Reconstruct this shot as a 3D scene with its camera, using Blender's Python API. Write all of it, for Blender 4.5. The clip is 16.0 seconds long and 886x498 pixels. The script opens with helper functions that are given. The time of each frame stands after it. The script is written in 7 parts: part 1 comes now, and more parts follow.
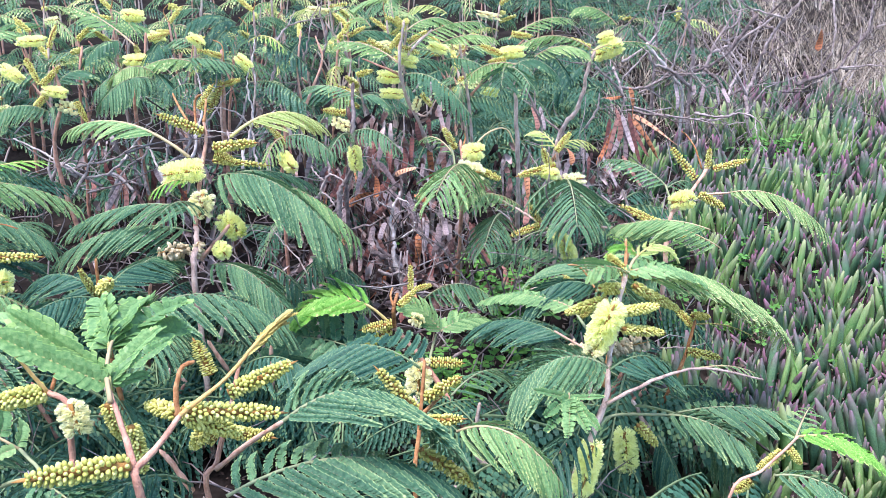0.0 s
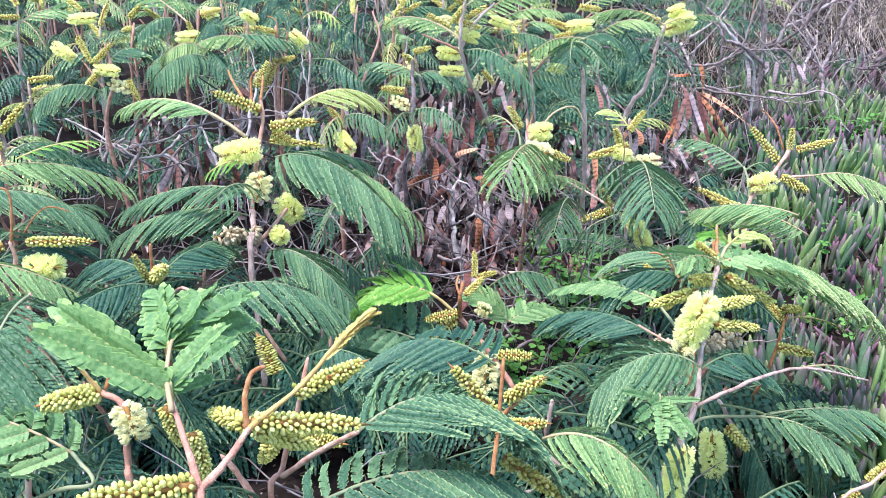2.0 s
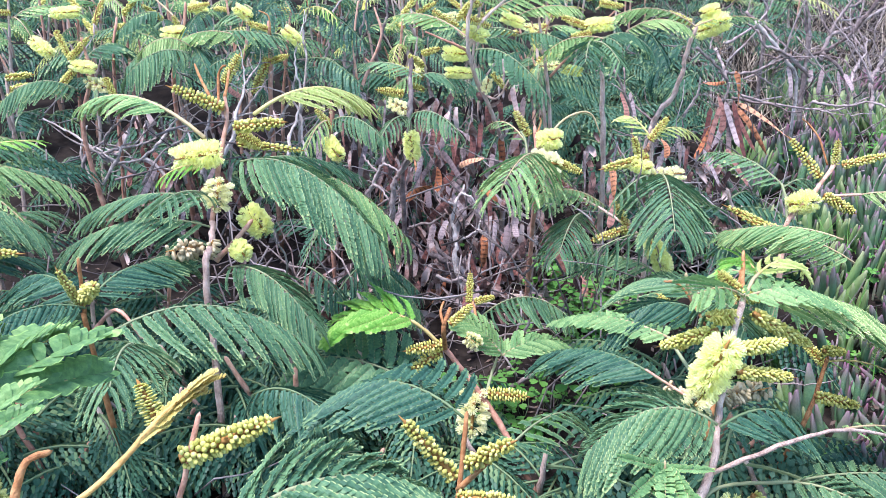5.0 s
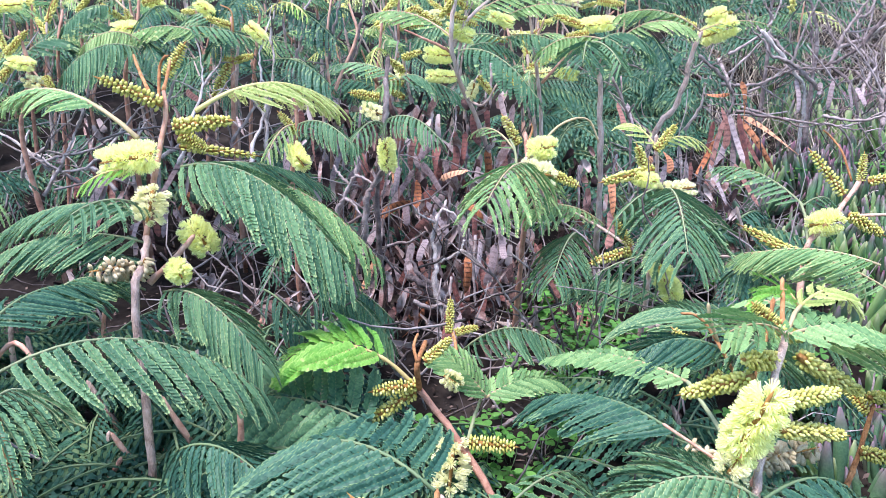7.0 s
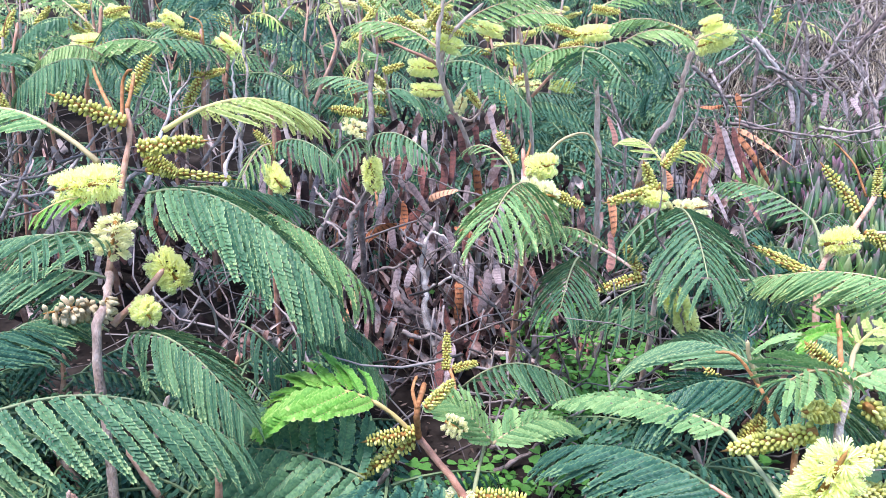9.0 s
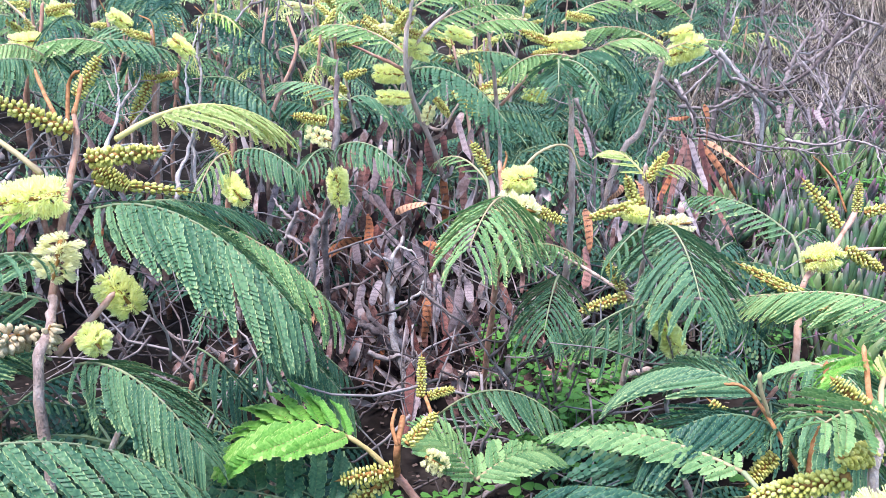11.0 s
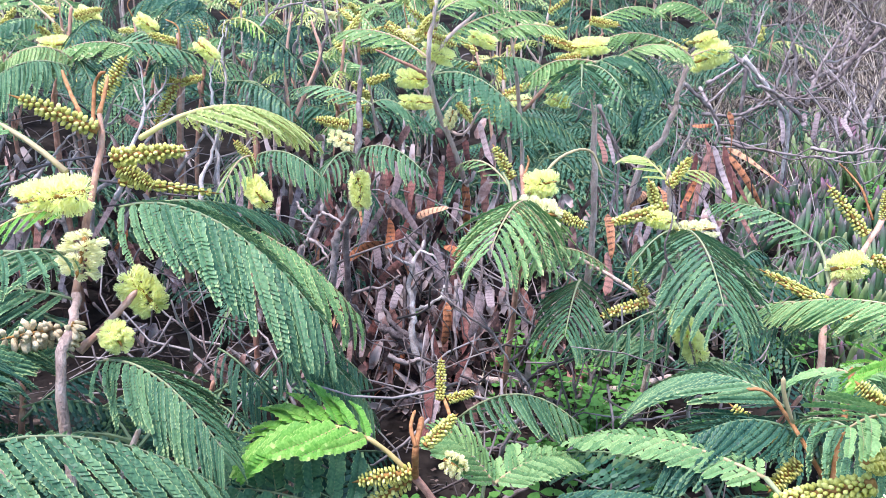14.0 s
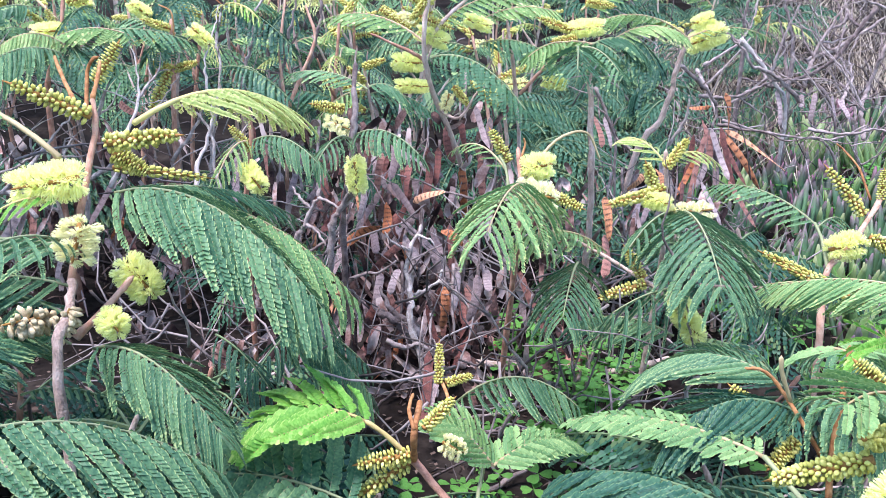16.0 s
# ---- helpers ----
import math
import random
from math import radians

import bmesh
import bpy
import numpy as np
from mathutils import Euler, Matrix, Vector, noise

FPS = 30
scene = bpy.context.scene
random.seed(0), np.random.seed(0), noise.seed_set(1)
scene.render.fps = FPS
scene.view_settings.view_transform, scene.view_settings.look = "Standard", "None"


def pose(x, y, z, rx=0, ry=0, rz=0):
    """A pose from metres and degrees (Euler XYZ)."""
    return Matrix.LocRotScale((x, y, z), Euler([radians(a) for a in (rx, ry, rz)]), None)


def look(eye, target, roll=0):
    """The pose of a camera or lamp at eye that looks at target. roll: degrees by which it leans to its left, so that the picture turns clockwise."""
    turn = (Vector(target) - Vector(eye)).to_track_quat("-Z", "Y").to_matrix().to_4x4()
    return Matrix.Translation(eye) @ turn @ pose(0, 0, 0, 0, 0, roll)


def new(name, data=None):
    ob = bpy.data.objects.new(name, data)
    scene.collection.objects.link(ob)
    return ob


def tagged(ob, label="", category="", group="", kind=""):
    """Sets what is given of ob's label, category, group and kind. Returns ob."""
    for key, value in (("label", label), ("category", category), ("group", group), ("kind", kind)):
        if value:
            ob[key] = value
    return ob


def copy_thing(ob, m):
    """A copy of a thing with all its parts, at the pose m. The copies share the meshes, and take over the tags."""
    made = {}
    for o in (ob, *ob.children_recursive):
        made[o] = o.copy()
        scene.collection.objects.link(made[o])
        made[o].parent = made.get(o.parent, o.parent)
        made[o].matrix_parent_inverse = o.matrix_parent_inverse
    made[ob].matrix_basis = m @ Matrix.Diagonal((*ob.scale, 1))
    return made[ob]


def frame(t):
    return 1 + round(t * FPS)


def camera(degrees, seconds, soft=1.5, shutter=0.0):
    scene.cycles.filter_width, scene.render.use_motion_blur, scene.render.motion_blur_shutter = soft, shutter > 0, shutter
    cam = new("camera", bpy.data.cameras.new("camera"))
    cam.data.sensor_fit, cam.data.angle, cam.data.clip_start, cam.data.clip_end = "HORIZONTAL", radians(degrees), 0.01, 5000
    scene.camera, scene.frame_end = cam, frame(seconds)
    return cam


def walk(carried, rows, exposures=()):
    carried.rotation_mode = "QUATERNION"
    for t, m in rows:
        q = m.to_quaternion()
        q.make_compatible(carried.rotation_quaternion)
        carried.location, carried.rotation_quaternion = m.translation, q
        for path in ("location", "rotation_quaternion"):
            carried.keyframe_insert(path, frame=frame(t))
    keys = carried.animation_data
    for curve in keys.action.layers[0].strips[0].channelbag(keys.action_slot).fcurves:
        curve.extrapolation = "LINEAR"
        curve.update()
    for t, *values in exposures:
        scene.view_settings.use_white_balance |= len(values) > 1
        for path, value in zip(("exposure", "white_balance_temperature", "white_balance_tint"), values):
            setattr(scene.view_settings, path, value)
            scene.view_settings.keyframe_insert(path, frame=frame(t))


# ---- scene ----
cam = camera(54.2, 16.0, 0.55)
PATH = [
    (0, (0.004, 0.006, 0.624), (0.001, 1.859, -0.13), 0.0),
    (0.5, (0.017, 0.014, 0.621), (-0.038, 1.866, -0.132), -0.0),
    (1, (0.055, 0.027, 0.609), (-0.126, 1.872, -0.142), -0.3),
    (1.5, (0.033, 0.048, 0.602), (-0.167, 1.885, -0.164), -0.7),
    (2, (-0.024, 0.062, 0.605), (-0.128, 1.897, -0.186), -0.9),
    (2.5, (-0.054, 0.07, 0.605), (-0.128, 1.902, -0.193), -0.5),
    (3, (-0.047, 0.094, 0.601), (-0.142, 1.925, -0.197), -0.3),
    (3.5, (-0.021, 0.122, 0.591), (-0.172, 1.953, -0.2), -0.6),
    (4, (0.002, 0.142, 0.581), (-0.184, 1.975, -0.198), -0.7),
    (4.2, (0.008, 0.146, 0.578), (-0.183, 1.982, -0.194), -0.5),
    (6.3, (0.024, 0.265, 0.533), (-0.164, 2.11, -0.216), -1.1),
    (6.5, (0.022, 0.274, 0.529), (-0.166, 2.124, -0.208), -0.9),
    (7, (0.018, 0.299, 0.516), (-0.143, 2.159, -0.199), 0.2),
    (7.5, (0.014, 0.323, 0.505), (-0.109, 2.187, -0.208), 0.9),
    (8, (0.008, 0.336, 0.5), (-0.119, 2.203, -0.206), 0.9),
    (8.5, (-0.002, 0.353, 0.502), (-0.136, 2.229, -0.178), 0.6),
    (9, (-0.008, 0.368, 0.503), (-0.106, 2.245, -0.182), -0.0),
    (9.2, (-0.01, 0.374, 0.503), (-0.086, 2.252, -0.181), 0.0),
    (11.3, (-0.035, 0.418, 0.492), (-0.008, 2.306, -0.168), 1.4),
    (11.5, (-0.035, 0.418, 0.49), (-0.03, 2.311, -0.157), 1.3),
    (12, (-0.038, 0.415, 0.489), (-0.07, 2.311, -0.147), 1.7),
    (12.5, (-0.038, 0.416, 0.489), (-0.078, 2.312, -0.146), 1.9),
    (13, (-0.036, 0.416, 0.49), (-0.076, 2.312, -0.145), 1.9),
    (13.5, (-0.033, 0.415, 0.491), (-0.07, 2.309, -0.15), 1.7),
    (14, (-0.033, 0.416, 0.49), (-0.059, 2.308, -0.16), 1.4),
    (14.5, (-0.03, 0.419, 0.488), (-0.044, 2.305, -0.176), 0.9),
    (15, (-0.03, 0.419, 0.488), (-0.037, 2.303, -0.184), 0.5),
    (15.5, (-0.032, 0.418, 0.487), (-0.05, 2.3, -0.19), 0.5),
    (16, (-0.032, 0.417, 0.487), (-0.053, 2.298, -0.192), 0.9),
]
walk(cam, [(t, look(eye, target, roll)) for t, eye, target, roll in PATH])

# ---- light ----
world = bpy.data.worlds.new("sky")
scene.world = world
world.use_nodes = True
wn = world.node_tree
sky = wn.nodes.new("ShaderNodeTexSky")
sky.sky_type, sky.sun_disc = "NISHITA", False
sky.sun_elevation, sky.sun_rotation = radians(72), radians(310)
sky.dust_density, sky.air_density = 0.6, 1.0
wn.links.new(sky.outputs[0], wn.nodes["Background"].inputs[0])
wn.nodes["Background"].inputs[1].default_value = 0.2
sun = new("sun", bpy.data.lights.new("sun", "SUN"))
sun.data.energy, sun.data.angle, sun.data.color = 2.5, radians(16), (1.0, 0.94, 1.0)
sun.matrix_world = look((-1.2, 0.2, 5.0), (0, 1.2, 0))
scene.view_settings.exposure = 1.8


# ---- materials ----
def material(name, colours, scale=60.0, rough=0.55, spread=0.0, bump=0.15, through_light=0.0, per="object", stretch=(1, 1, 1), spec=0.2, coat=0.0):
    """A surface of two or more colours mixed by noise at two scales, varied piece by piece."""
    m = bpy.data.materials.new(name)
    m.use_nodes = True
    t = m.node_tree
    n, l = t.nodes, t.links
    b = n["Principled BSDF"]
    co = n.new("ShaderNodeTexCoord")
    mp = n.new("ShaderNodeMapping")
    mp.inputs["Scale"].default_value = stretch
    l.new(co.outputs["Object"], mp.inputs["Vector"])
    big, fine = n.new("ShaderNodeTexNoise"), n.new("ShaderNodeTexNoise")
    big.inputs["Scale"].default_value, fine.inputs["Scale"].default_value = scale, scale * 7
    big.inputs["Detail"].default_value, fine.inputs["Detail"].default_value = 3, 2
    l.new(mp.outputs[0], big.inputs["Vector"]), l.new(mp.outputs[0], fine.inputs["Vector"])
    mixn = n.new("ShaderNodeMath")
    mixn.operation = "MULTIPLY_ADD"
    l.new(fine.outputs[0], mixn.inputs[0])
    mixn.inputs[1].default_value = 0.35
    l.new(big.outputs[0], mixn.inputs[2])
    val = mixn.outputs[0]
    if spread:
        rnd = n.new("ShaderNodeObjectInfo").outputs["Random"] if per == "object" else n.new("ShaderNodeNewGeometry").outputs["Random Per Island"]
        mad = n.new("ShaderNodeMath")
        mad.operation = "MULTIPLY_ADD"
        l.new(rnd, mad.inputs[0])
        mad.inputs[1].default_value = spread
        sub = n.new("ShaderNodeMath")
        sub.operation = "SUBTRACT"
        l.new(val, sub.inputs[0])
        sub.inputs[1].default_value = spread / 2
        l.new(sub.outputs[0], mad.inputs[2])
        val = mad.outputs[0]
    ramp = n.new("ShaderNodeValToRGB")
    e = ramp.color_ramp.elements
    k = len(colours)
    while len(e) < k:
        e.new(0.5)
    for i, c in enumerate(colours):
        e[i].position = 0.38 + 0.56 * i / max(1, k - 1)
        e[i].color = (*c, 1)
    l.new(val, ramp.inputs[0])
    l.new(ramp.outputs[0], b.inputs["Base Color"])
    b.inputs["Roughness"].default_value = rough
    b.inputs["Specular IOR Level"].default_value = spec
    b.inputs["Coat Weight"].default_value = coat
    if bump:
        bp = n.new("ShaderNodeBump")
        bp.inputs["Strength"].default_value = bump
        bp.inputs["Distance"].default_value = 0.002
        l.new(fine.outputs[0], bp.inputs["Height"])
        l.new(bp.outputs[0], b.inputs["Normal"])
    if through_light:
        tr = n.new("ShaderNodeBsdfTranslucent")
        mx = n.new("ShaderNodeMixShader")
        mx.inputs[0].default_value = through_light
        l.new(ramp.outputs[0], tr.inputs["Color"])
        l.new(b.outputs[0], mx.inputs[1]), l.new(tr.outputs[0], mx.inputs[2])
        l.new(mx.outputs[0], n["Material Output"].inputs["Surface"])
    return m


LEAF = {
    # dark: mature leaf green, also standing in for shade on low thicket leaves
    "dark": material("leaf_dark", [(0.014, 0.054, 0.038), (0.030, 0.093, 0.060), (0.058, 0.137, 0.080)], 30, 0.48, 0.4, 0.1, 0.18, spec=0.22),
    "mid": material("leaf_mid", [(0.036, 0.100, 0.056), (0.074, 0.166, 0.086), (0.135, 0.246, 0.115)], 30, 0.48, 0.4, 0.1, 0.24, spec=0.2),
    "light": material("leaf_light", [(0.082, 0.182, 0.072), (0.148, 0.280, 0.108), (0.26, 0.39, 0.16)], 30, 0.5, 0.4, 0.1, 0.28, spec=0.22),
    "lime": material("leaf_lime", [(0.085, 0.255, 0.040), (0.155, 0.365, 0.060), (0.28, 0.48, 0.11)], 30, 0.5, 0.25, 0.1, 0.35, spec=0.2),
    "young": material("leaf_young", [(0.34, 0.25, 0.075), (0.50, 0.40, 0.13), (0.64, 0.55, 0.25)], 30, 0.6, 0.25, 0.2, 0.25, spec=0.15),
    "spring": material("leaf_spring", [(0.066, 0.155, 0.055), (0.118, 0.240, 0.080), (0.21, 0.34, 0.125)], 30, 0.45, 0.35, 0.1, 0.3, spec=0.3),
    "tipped": material("leaf_tipped", [(0.105, 0.200, 0.070), (0.190, 0.310, 0.110), (0.33, 0.43, 0.175)], 30, 0.5, 0.4, 0.1, 0.3, spec=0.22),
    "gold": material("leaf_gold", [(0.23, 0.31, 0.085), (0.37, 0.44, 0.14), (0.54, 0.57, 0.23)], 30, 0.5, 0.25, 0.1, 0.35, spec=0.2),
}
MARGIN = {
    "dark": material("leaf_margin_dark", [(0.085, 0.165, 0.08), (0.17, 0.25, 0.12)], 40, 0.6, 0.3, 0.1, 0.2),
    "mid": material("leaf_margin_mid", [(0.16, 0.26, 0.11), (0.36, 0.43, 0.20)], 40, 0.6, 0.3, 0.1, 0.25),
    "light": material("leaf_margin_light", [(0.30, 0.39, 0.13), (0.53, 0.56, 0.24)], 40, 0.6, 0.3, 0.1, 0.25),
    "lime": material("leaf_margin_lime", [(0.28, 0.46, 0.11), (0.44, 0.56, 0.18)], 40, 0.6, 0.3, 0.1, 0.3),
    "young": material("leaf_margin_young", [(0.55, 0.46, 0.18), (0.70, 0.62, 0.30)], 40, 0.6, 0.3, 0.1, 0.3),
    "spring": material("leaf_margin_spring", [(0.19, 0.36, 0.10), (0.34, 0.48, 0.17)], 40, 0.6, 0.3, 0.1, 0.3),
    "tipped": material("leaf_margin_tipped", [(0.46, 0.48, 0.20), (0.68, 0.65, 0.34)], 40, 0.6, 0.3, 0.1, 0.3),
    "gold": material("leaf_margin_gold", [(0.55, 0.54, 0.22), (0.70, 0.66, 0.34)], 40, 0.6, 0.3, 0.1, 0.3),
}
STALK = {
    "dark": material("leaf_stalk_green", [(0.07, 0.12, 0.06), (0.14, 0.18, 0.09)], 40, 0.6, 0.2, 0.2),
    "mid": material("leaf_stalk_pale", [(0.15, 0.18, 0.10), (0.26, 0.27, 0.15)], 40, 0.6, 0.2, 0.2),
    "light": material("leaf_stalk_tan", [(0.28, 0.21, 0.12), (0.42, 0.33, 0.19)], 40, 0.6, 0.2, 0.2),
    "lime": material("leaf_stalk_lime", [(0.38, 0.28, 0.11), (0.50, 0.38, 0.17)], 40, 0.6, 0.2, 0.2),
    "young": material("leaf_stalk_young", [(0.42, 0.28, 0.09), (0.55, 0.42, 0.16)], 40, 0.6, 0.2, 0.2),
    "spring": material("leaf_stalk_spring", [(0.28, 0.26, 0.10), (0.40, 0.36, 0.15)], 40, 0.6, 0.2, 0.2),
    "tipped": material("leaf_stalk_tipped", [(0.31, 0.21, 0.13), (0.47, 0.35, 0.22)], 40, 0.6, 0.2, 0.2),
    "gold": material("leaf_stalk_gold", [(0.36, 0.31, 0.11), (0.50, 0.42, 0.17)], 40, 0.6, 0.2, 0.2),
}
PINK = material("young_bark", [(0.25, 0.115, 0.085), (0.42, 0.215, 0.155), (0.56, 0.35, 0.27)], 120, 0.65, 0.3, 0.4)
BARK = material("stem_bark", [(0.21, 0.14, 0.12), (0.45, 0.315, 0.27), (0.62, 0.48, 0.43)], 130, 0.8, 0.3, 0.9, stretch=(1, 1, 0.5))
RUST = material("rust_shoot", [(0.18, 0.070, 0.032), (0.32, 0.14, 0.058), (0.46, 0.25, 0.12)], 220, 0.7, 0.2, 0.4)
YOUNG = material("young_leaf_gold", [(0.40, 0.22, 0.075), (0.55, 0.34, 0.13), (0.66, 0.49, 0.22)], 50, 0.7, 0.2, 0.4)
BUD = material("flower_bud", [(0.30, 0.28, 0.062), (0.465, 0.43, 0.115), (0.64, 0.59, 0.23)], 50, 0.6, 0.5, 0.2, per="island")
BUDAXIS = material("bud_axis", [(0.20, 0.10, 0.03), (0.36, 0.185, 0.06)], 80, 0.8, 0.2, 0.3)
FLOWER = material("stamen", [(0.85, 0.86, 0.34), (0.91, 0.92, 0.48), (0.96, 0.96, 0.65)], 40, 0.7, 0.3, 0, 0.5, per="island", spec=0.15)
CREAM = material("stamen_cream", [(0.80, 0.75, 0.40), (0.88, 0.85, 0.54), (0.92, 0.90, 0.68)], 40, 0.7, 0.3, 0, 0.35, per="island", spec=0.15)
FADED = material("stamen_faded", [(0.36, 0.25, 0.14), (0.54, 0.42, 0.26), (0.70, 0.60, 0.43)], 40, 0.8, 0.3, 0, 0.2, per="island", spec=0.15)
TWIG = material("dry_bark", [(0.075, 0.054, 0.054), (0.19, 0.145, 0.142), (0.36, 0.295, 0.29)], 110, 0.85, 0.35, 0.5)
PALE = material("bleached_bark", [(0.14, 0.11, 0.107), (0.33, 0.275, 0.265), (0.56, 0.49, 0.475)], 110, 0.85, 0.35, 0.8)
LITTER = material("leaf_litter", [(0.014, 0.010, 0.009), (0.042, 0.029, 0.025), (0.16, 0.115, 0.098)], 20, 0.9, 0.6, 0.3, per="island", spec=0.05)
STRAW = material("dry_grass", [(0.15, 0.115, 0.09), (0.31, 0.25, 0.20), (0.52, 0.45, 0.37)], 12, 0.8, 0.5, 0.1, 0.15, per="island", spec=0.1)
# dark soil, taken near black so its colour carries the shade between plants
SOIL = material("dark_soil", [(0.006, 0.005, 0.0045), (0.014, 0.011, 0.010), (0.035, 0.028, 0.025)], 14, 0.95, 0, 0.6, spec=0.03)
CLOVER = material("clover_leaf", [(0.055, 0.165, 0.032), (0.095, 0.25, 0.05), (0.16, 0.35, 0.08)], 60, 0.5, 0.4, 0.1, 0.35)


def pod_material(name, outer, band, dark):
    """Dry pod skin with seed marks across it every centimetre."""
    m = material(name, outer, 110, 0.7, 0.4, 0.4)
    t = m.node_tree
    n, l = t.nodes, t.links
    uv = n.new("ShaderNodeUVMap")
    sep = n.new("ShaderNodeSeparateXYZ")
    l.new(uv.outputs[0], sep.inputs[0])
    wav = n.new("ShaderNodeMath")
    wav.operation = "PINGPONG"
    l.new(sep.outputs["X"], wav.inputs[0])
    wav.inputs[1].default_value = 0.5
    noi = n.new("ShaderNodeTexNoise")
    noi.inputs["Scale"].default_value = 6
    l.new(uv.outputs[0], noi.inputs["Vector"])
    add = n.new("ShaderNodeMath")
    add.operation = "MULTIPLY_ADD"
    l.new(noi.outputs[0], add.inputs[0])
    add.inputs[1].default_value = 0.75
    l.new(wav.outputs[0], add.inputs[2])
    rmp = n.new("ShaderNodeValToRGB")
    rmp.color_ramp.elements[0].position, rmp.color_ramp.elements[1].position = 0.62, 0.86
    l.new(add.outputs[0], rmp.inputs[0])
    mix = n.new("ShaderNodeMix")
    mix.data_type = "RGBA"
    b = n["Principled BSDF"]
    old = b.inputs["Base Color"].links[0].from_socket
    mul = n.new("ShaderNodeMath")
    mul.operation = "MULTIPLY"
    l.new(rmp.outputs[0], mul.inputs[0])
    mul.inputs[1].default_value = band
    mid = n.new("ShaderNodeMath")
    mid.operation = "ABSOLUTE"
    l.new(sep.outputs["Y"], mid.inputs[0])
    core = n.new("ShaderNodeMapRange")
    core.inputs["From Min"].default_value, core.inputs["From Max"].default_value = 0.2, 0.5
    core.inputs["To Min"].default_value, core.inputs["To Max"].default_value = 1.0, 0.25
    l.new(mid.outputs[0], core.inputs["Value"])
    both = n.new("ShaderNodeMath")
    both.operation = "MULTIPLY"
    l.new(mul.outputs[0], both.inputs[0])
    l.new(core.outputs[0], both.inputs[1])
    l.new(both.outputs[0], mix.inputs["Factor"])
    l.new(old, mix.inputs["A"])
    mix.inputs["B"].default_value = (*dark, 1)
    l.new(mix.outputs["Result"], b.inputs["Base Color"])
    return m


PODS = {
    "orange": pod_material("pod_orange", [(0.30, 0.090, 0.040), (0.46, 0.17, 0.08), (0.60, 0.34, 0.22)], 0.95, (0.06, 0.03, 0.025)),
    "red": pod_material("pod_red", [(0.10, 0.034, 0.032), (0.20, 0.074, 0.064), (0.36, 0.18, 0.15)], 0.7, (0.05, 0.028, 0.025)),
    "grey": pod_material("pod_grey", [(0.13, 0.088, 0.092), (0.24, 0.175, 0.182), (0.42, 0.33, 0.34)], 0.5, (0.06, 0.044, 0.047)),
}


def ice_material(name, low, high, tip):
    """Fleshy leaf, green below and flushed towards its tip."""
    m = material(name, [low, tuple((a + b) / 2 for a, b in zip(low, high)), high], 30, 0.45, 0.3, 0.08, 0.12, spec=0.28)
    n, l = m.node_tree.nodes, m.node_tree.links
    uv, sep = n.new("ShaderNodeUVMap"), n.new("ShaderNodeSeparateXYZ")
    l.new(uv.outputs[0], sep.inputs[0])
    rmp, mix = n.new("ShaderNodeValToRGB"), n.new("ShaderNodeMix")
    rmp.color_ramp.elements[0].position, rmp.color_ramp.elements[1].position = 0.6, 1.05
    mix.data_type = "RGBA"
    l.new(sep.outputs["X"], rmp.inputs[0]), l.new(rmp.outputs[0], mix.inputs["Factor"])
    b = n["Principled BSDF"]
    l.new(b.inputs["Base Color"].links[0].from_socket, mix.inputs["A"])
    mix.inputs["B"].default_value = (*tip, 1)
    l.new(mix.outputs["Result"], b.inputs["Base Color"])
    return m


ICE = [
    ice_material("ice_leaf_green", (0.050, 0.128, 0.070), (0.135, 0.245, 0.128), (0.17, 0.105, 0.135)),
    ice_material("ice_leaf_fresh", (0.105, 0.235, 0.072), (0.25, 0.38, 0.145), (0.23, 0.25, 0.13)),
    ice_material("ice_leaf_purple", (0.060, 0.096, 0.066), (0.135, 0.148, 0.108), (0.20, 0.075, 0.135)),
]

# ---- mesh kit ----
rng = random.Random(7)
WORLDS = {}


def mesh(name, verts, faces, mats, index=None, smooth=True, uvs=None):
    me = bpy.data.meshes.new(name)
    me.from_pydata([tuple(v) for v in verts], [], faces)
    for m in mats if isinstance(mats, (list, tuple)) else [mats]:
        me.materials.append(m)
    if index is not None:
        me.polygons.foreach_set("material_index", index)
    if smooth:
        me.polygons.foreach_set("use_smooth", [True] * len(faces))
    if uvs is not None:
        layer = me.uv_layers.new(name="UVMap")
        flat = [c for f in faces for v in f for c in uvs[v]]
        layer.data.foreach_set("uv", flat)
    return me


def thing(name, place, label, category, group="", kind=""):
    ob = new(name)
    ob.empty_display_size = 0.02
    ob.location = place
    WORLDS[ob] = Matrix.Translation(place)
    return tagged(ob, label, category, group, kind)


def part(name, me, parent, m, label=""):
    ob = new(name, me)
    ob.parent = parent
    ob.matrix_basis = WORLDS[parent].inverted() @ m
    WORLDS[ob] = m
    return tagged(ob, label) if label else ob


def spline(pts, steps=6):
    """A smooth run of points through the given ones."""
    p = [Vector(q) for q in pts]
    p = [p[0] * 2 - p[1], *p, p[-1] * 2 - p[-2]]
    out = []
    for a, b, c, d in zip(p, p[1:], p[2:], p[3:]):
        for k in range(steps):
            t = k / steps
            out.append(0.5 * (2 * b + (c - a) * t + (2 * a - 5 * b + 4 * c - d) * t * t + (3 * b - a - 3 * c + d) * t ** 3))
    return out + [p[-2]]


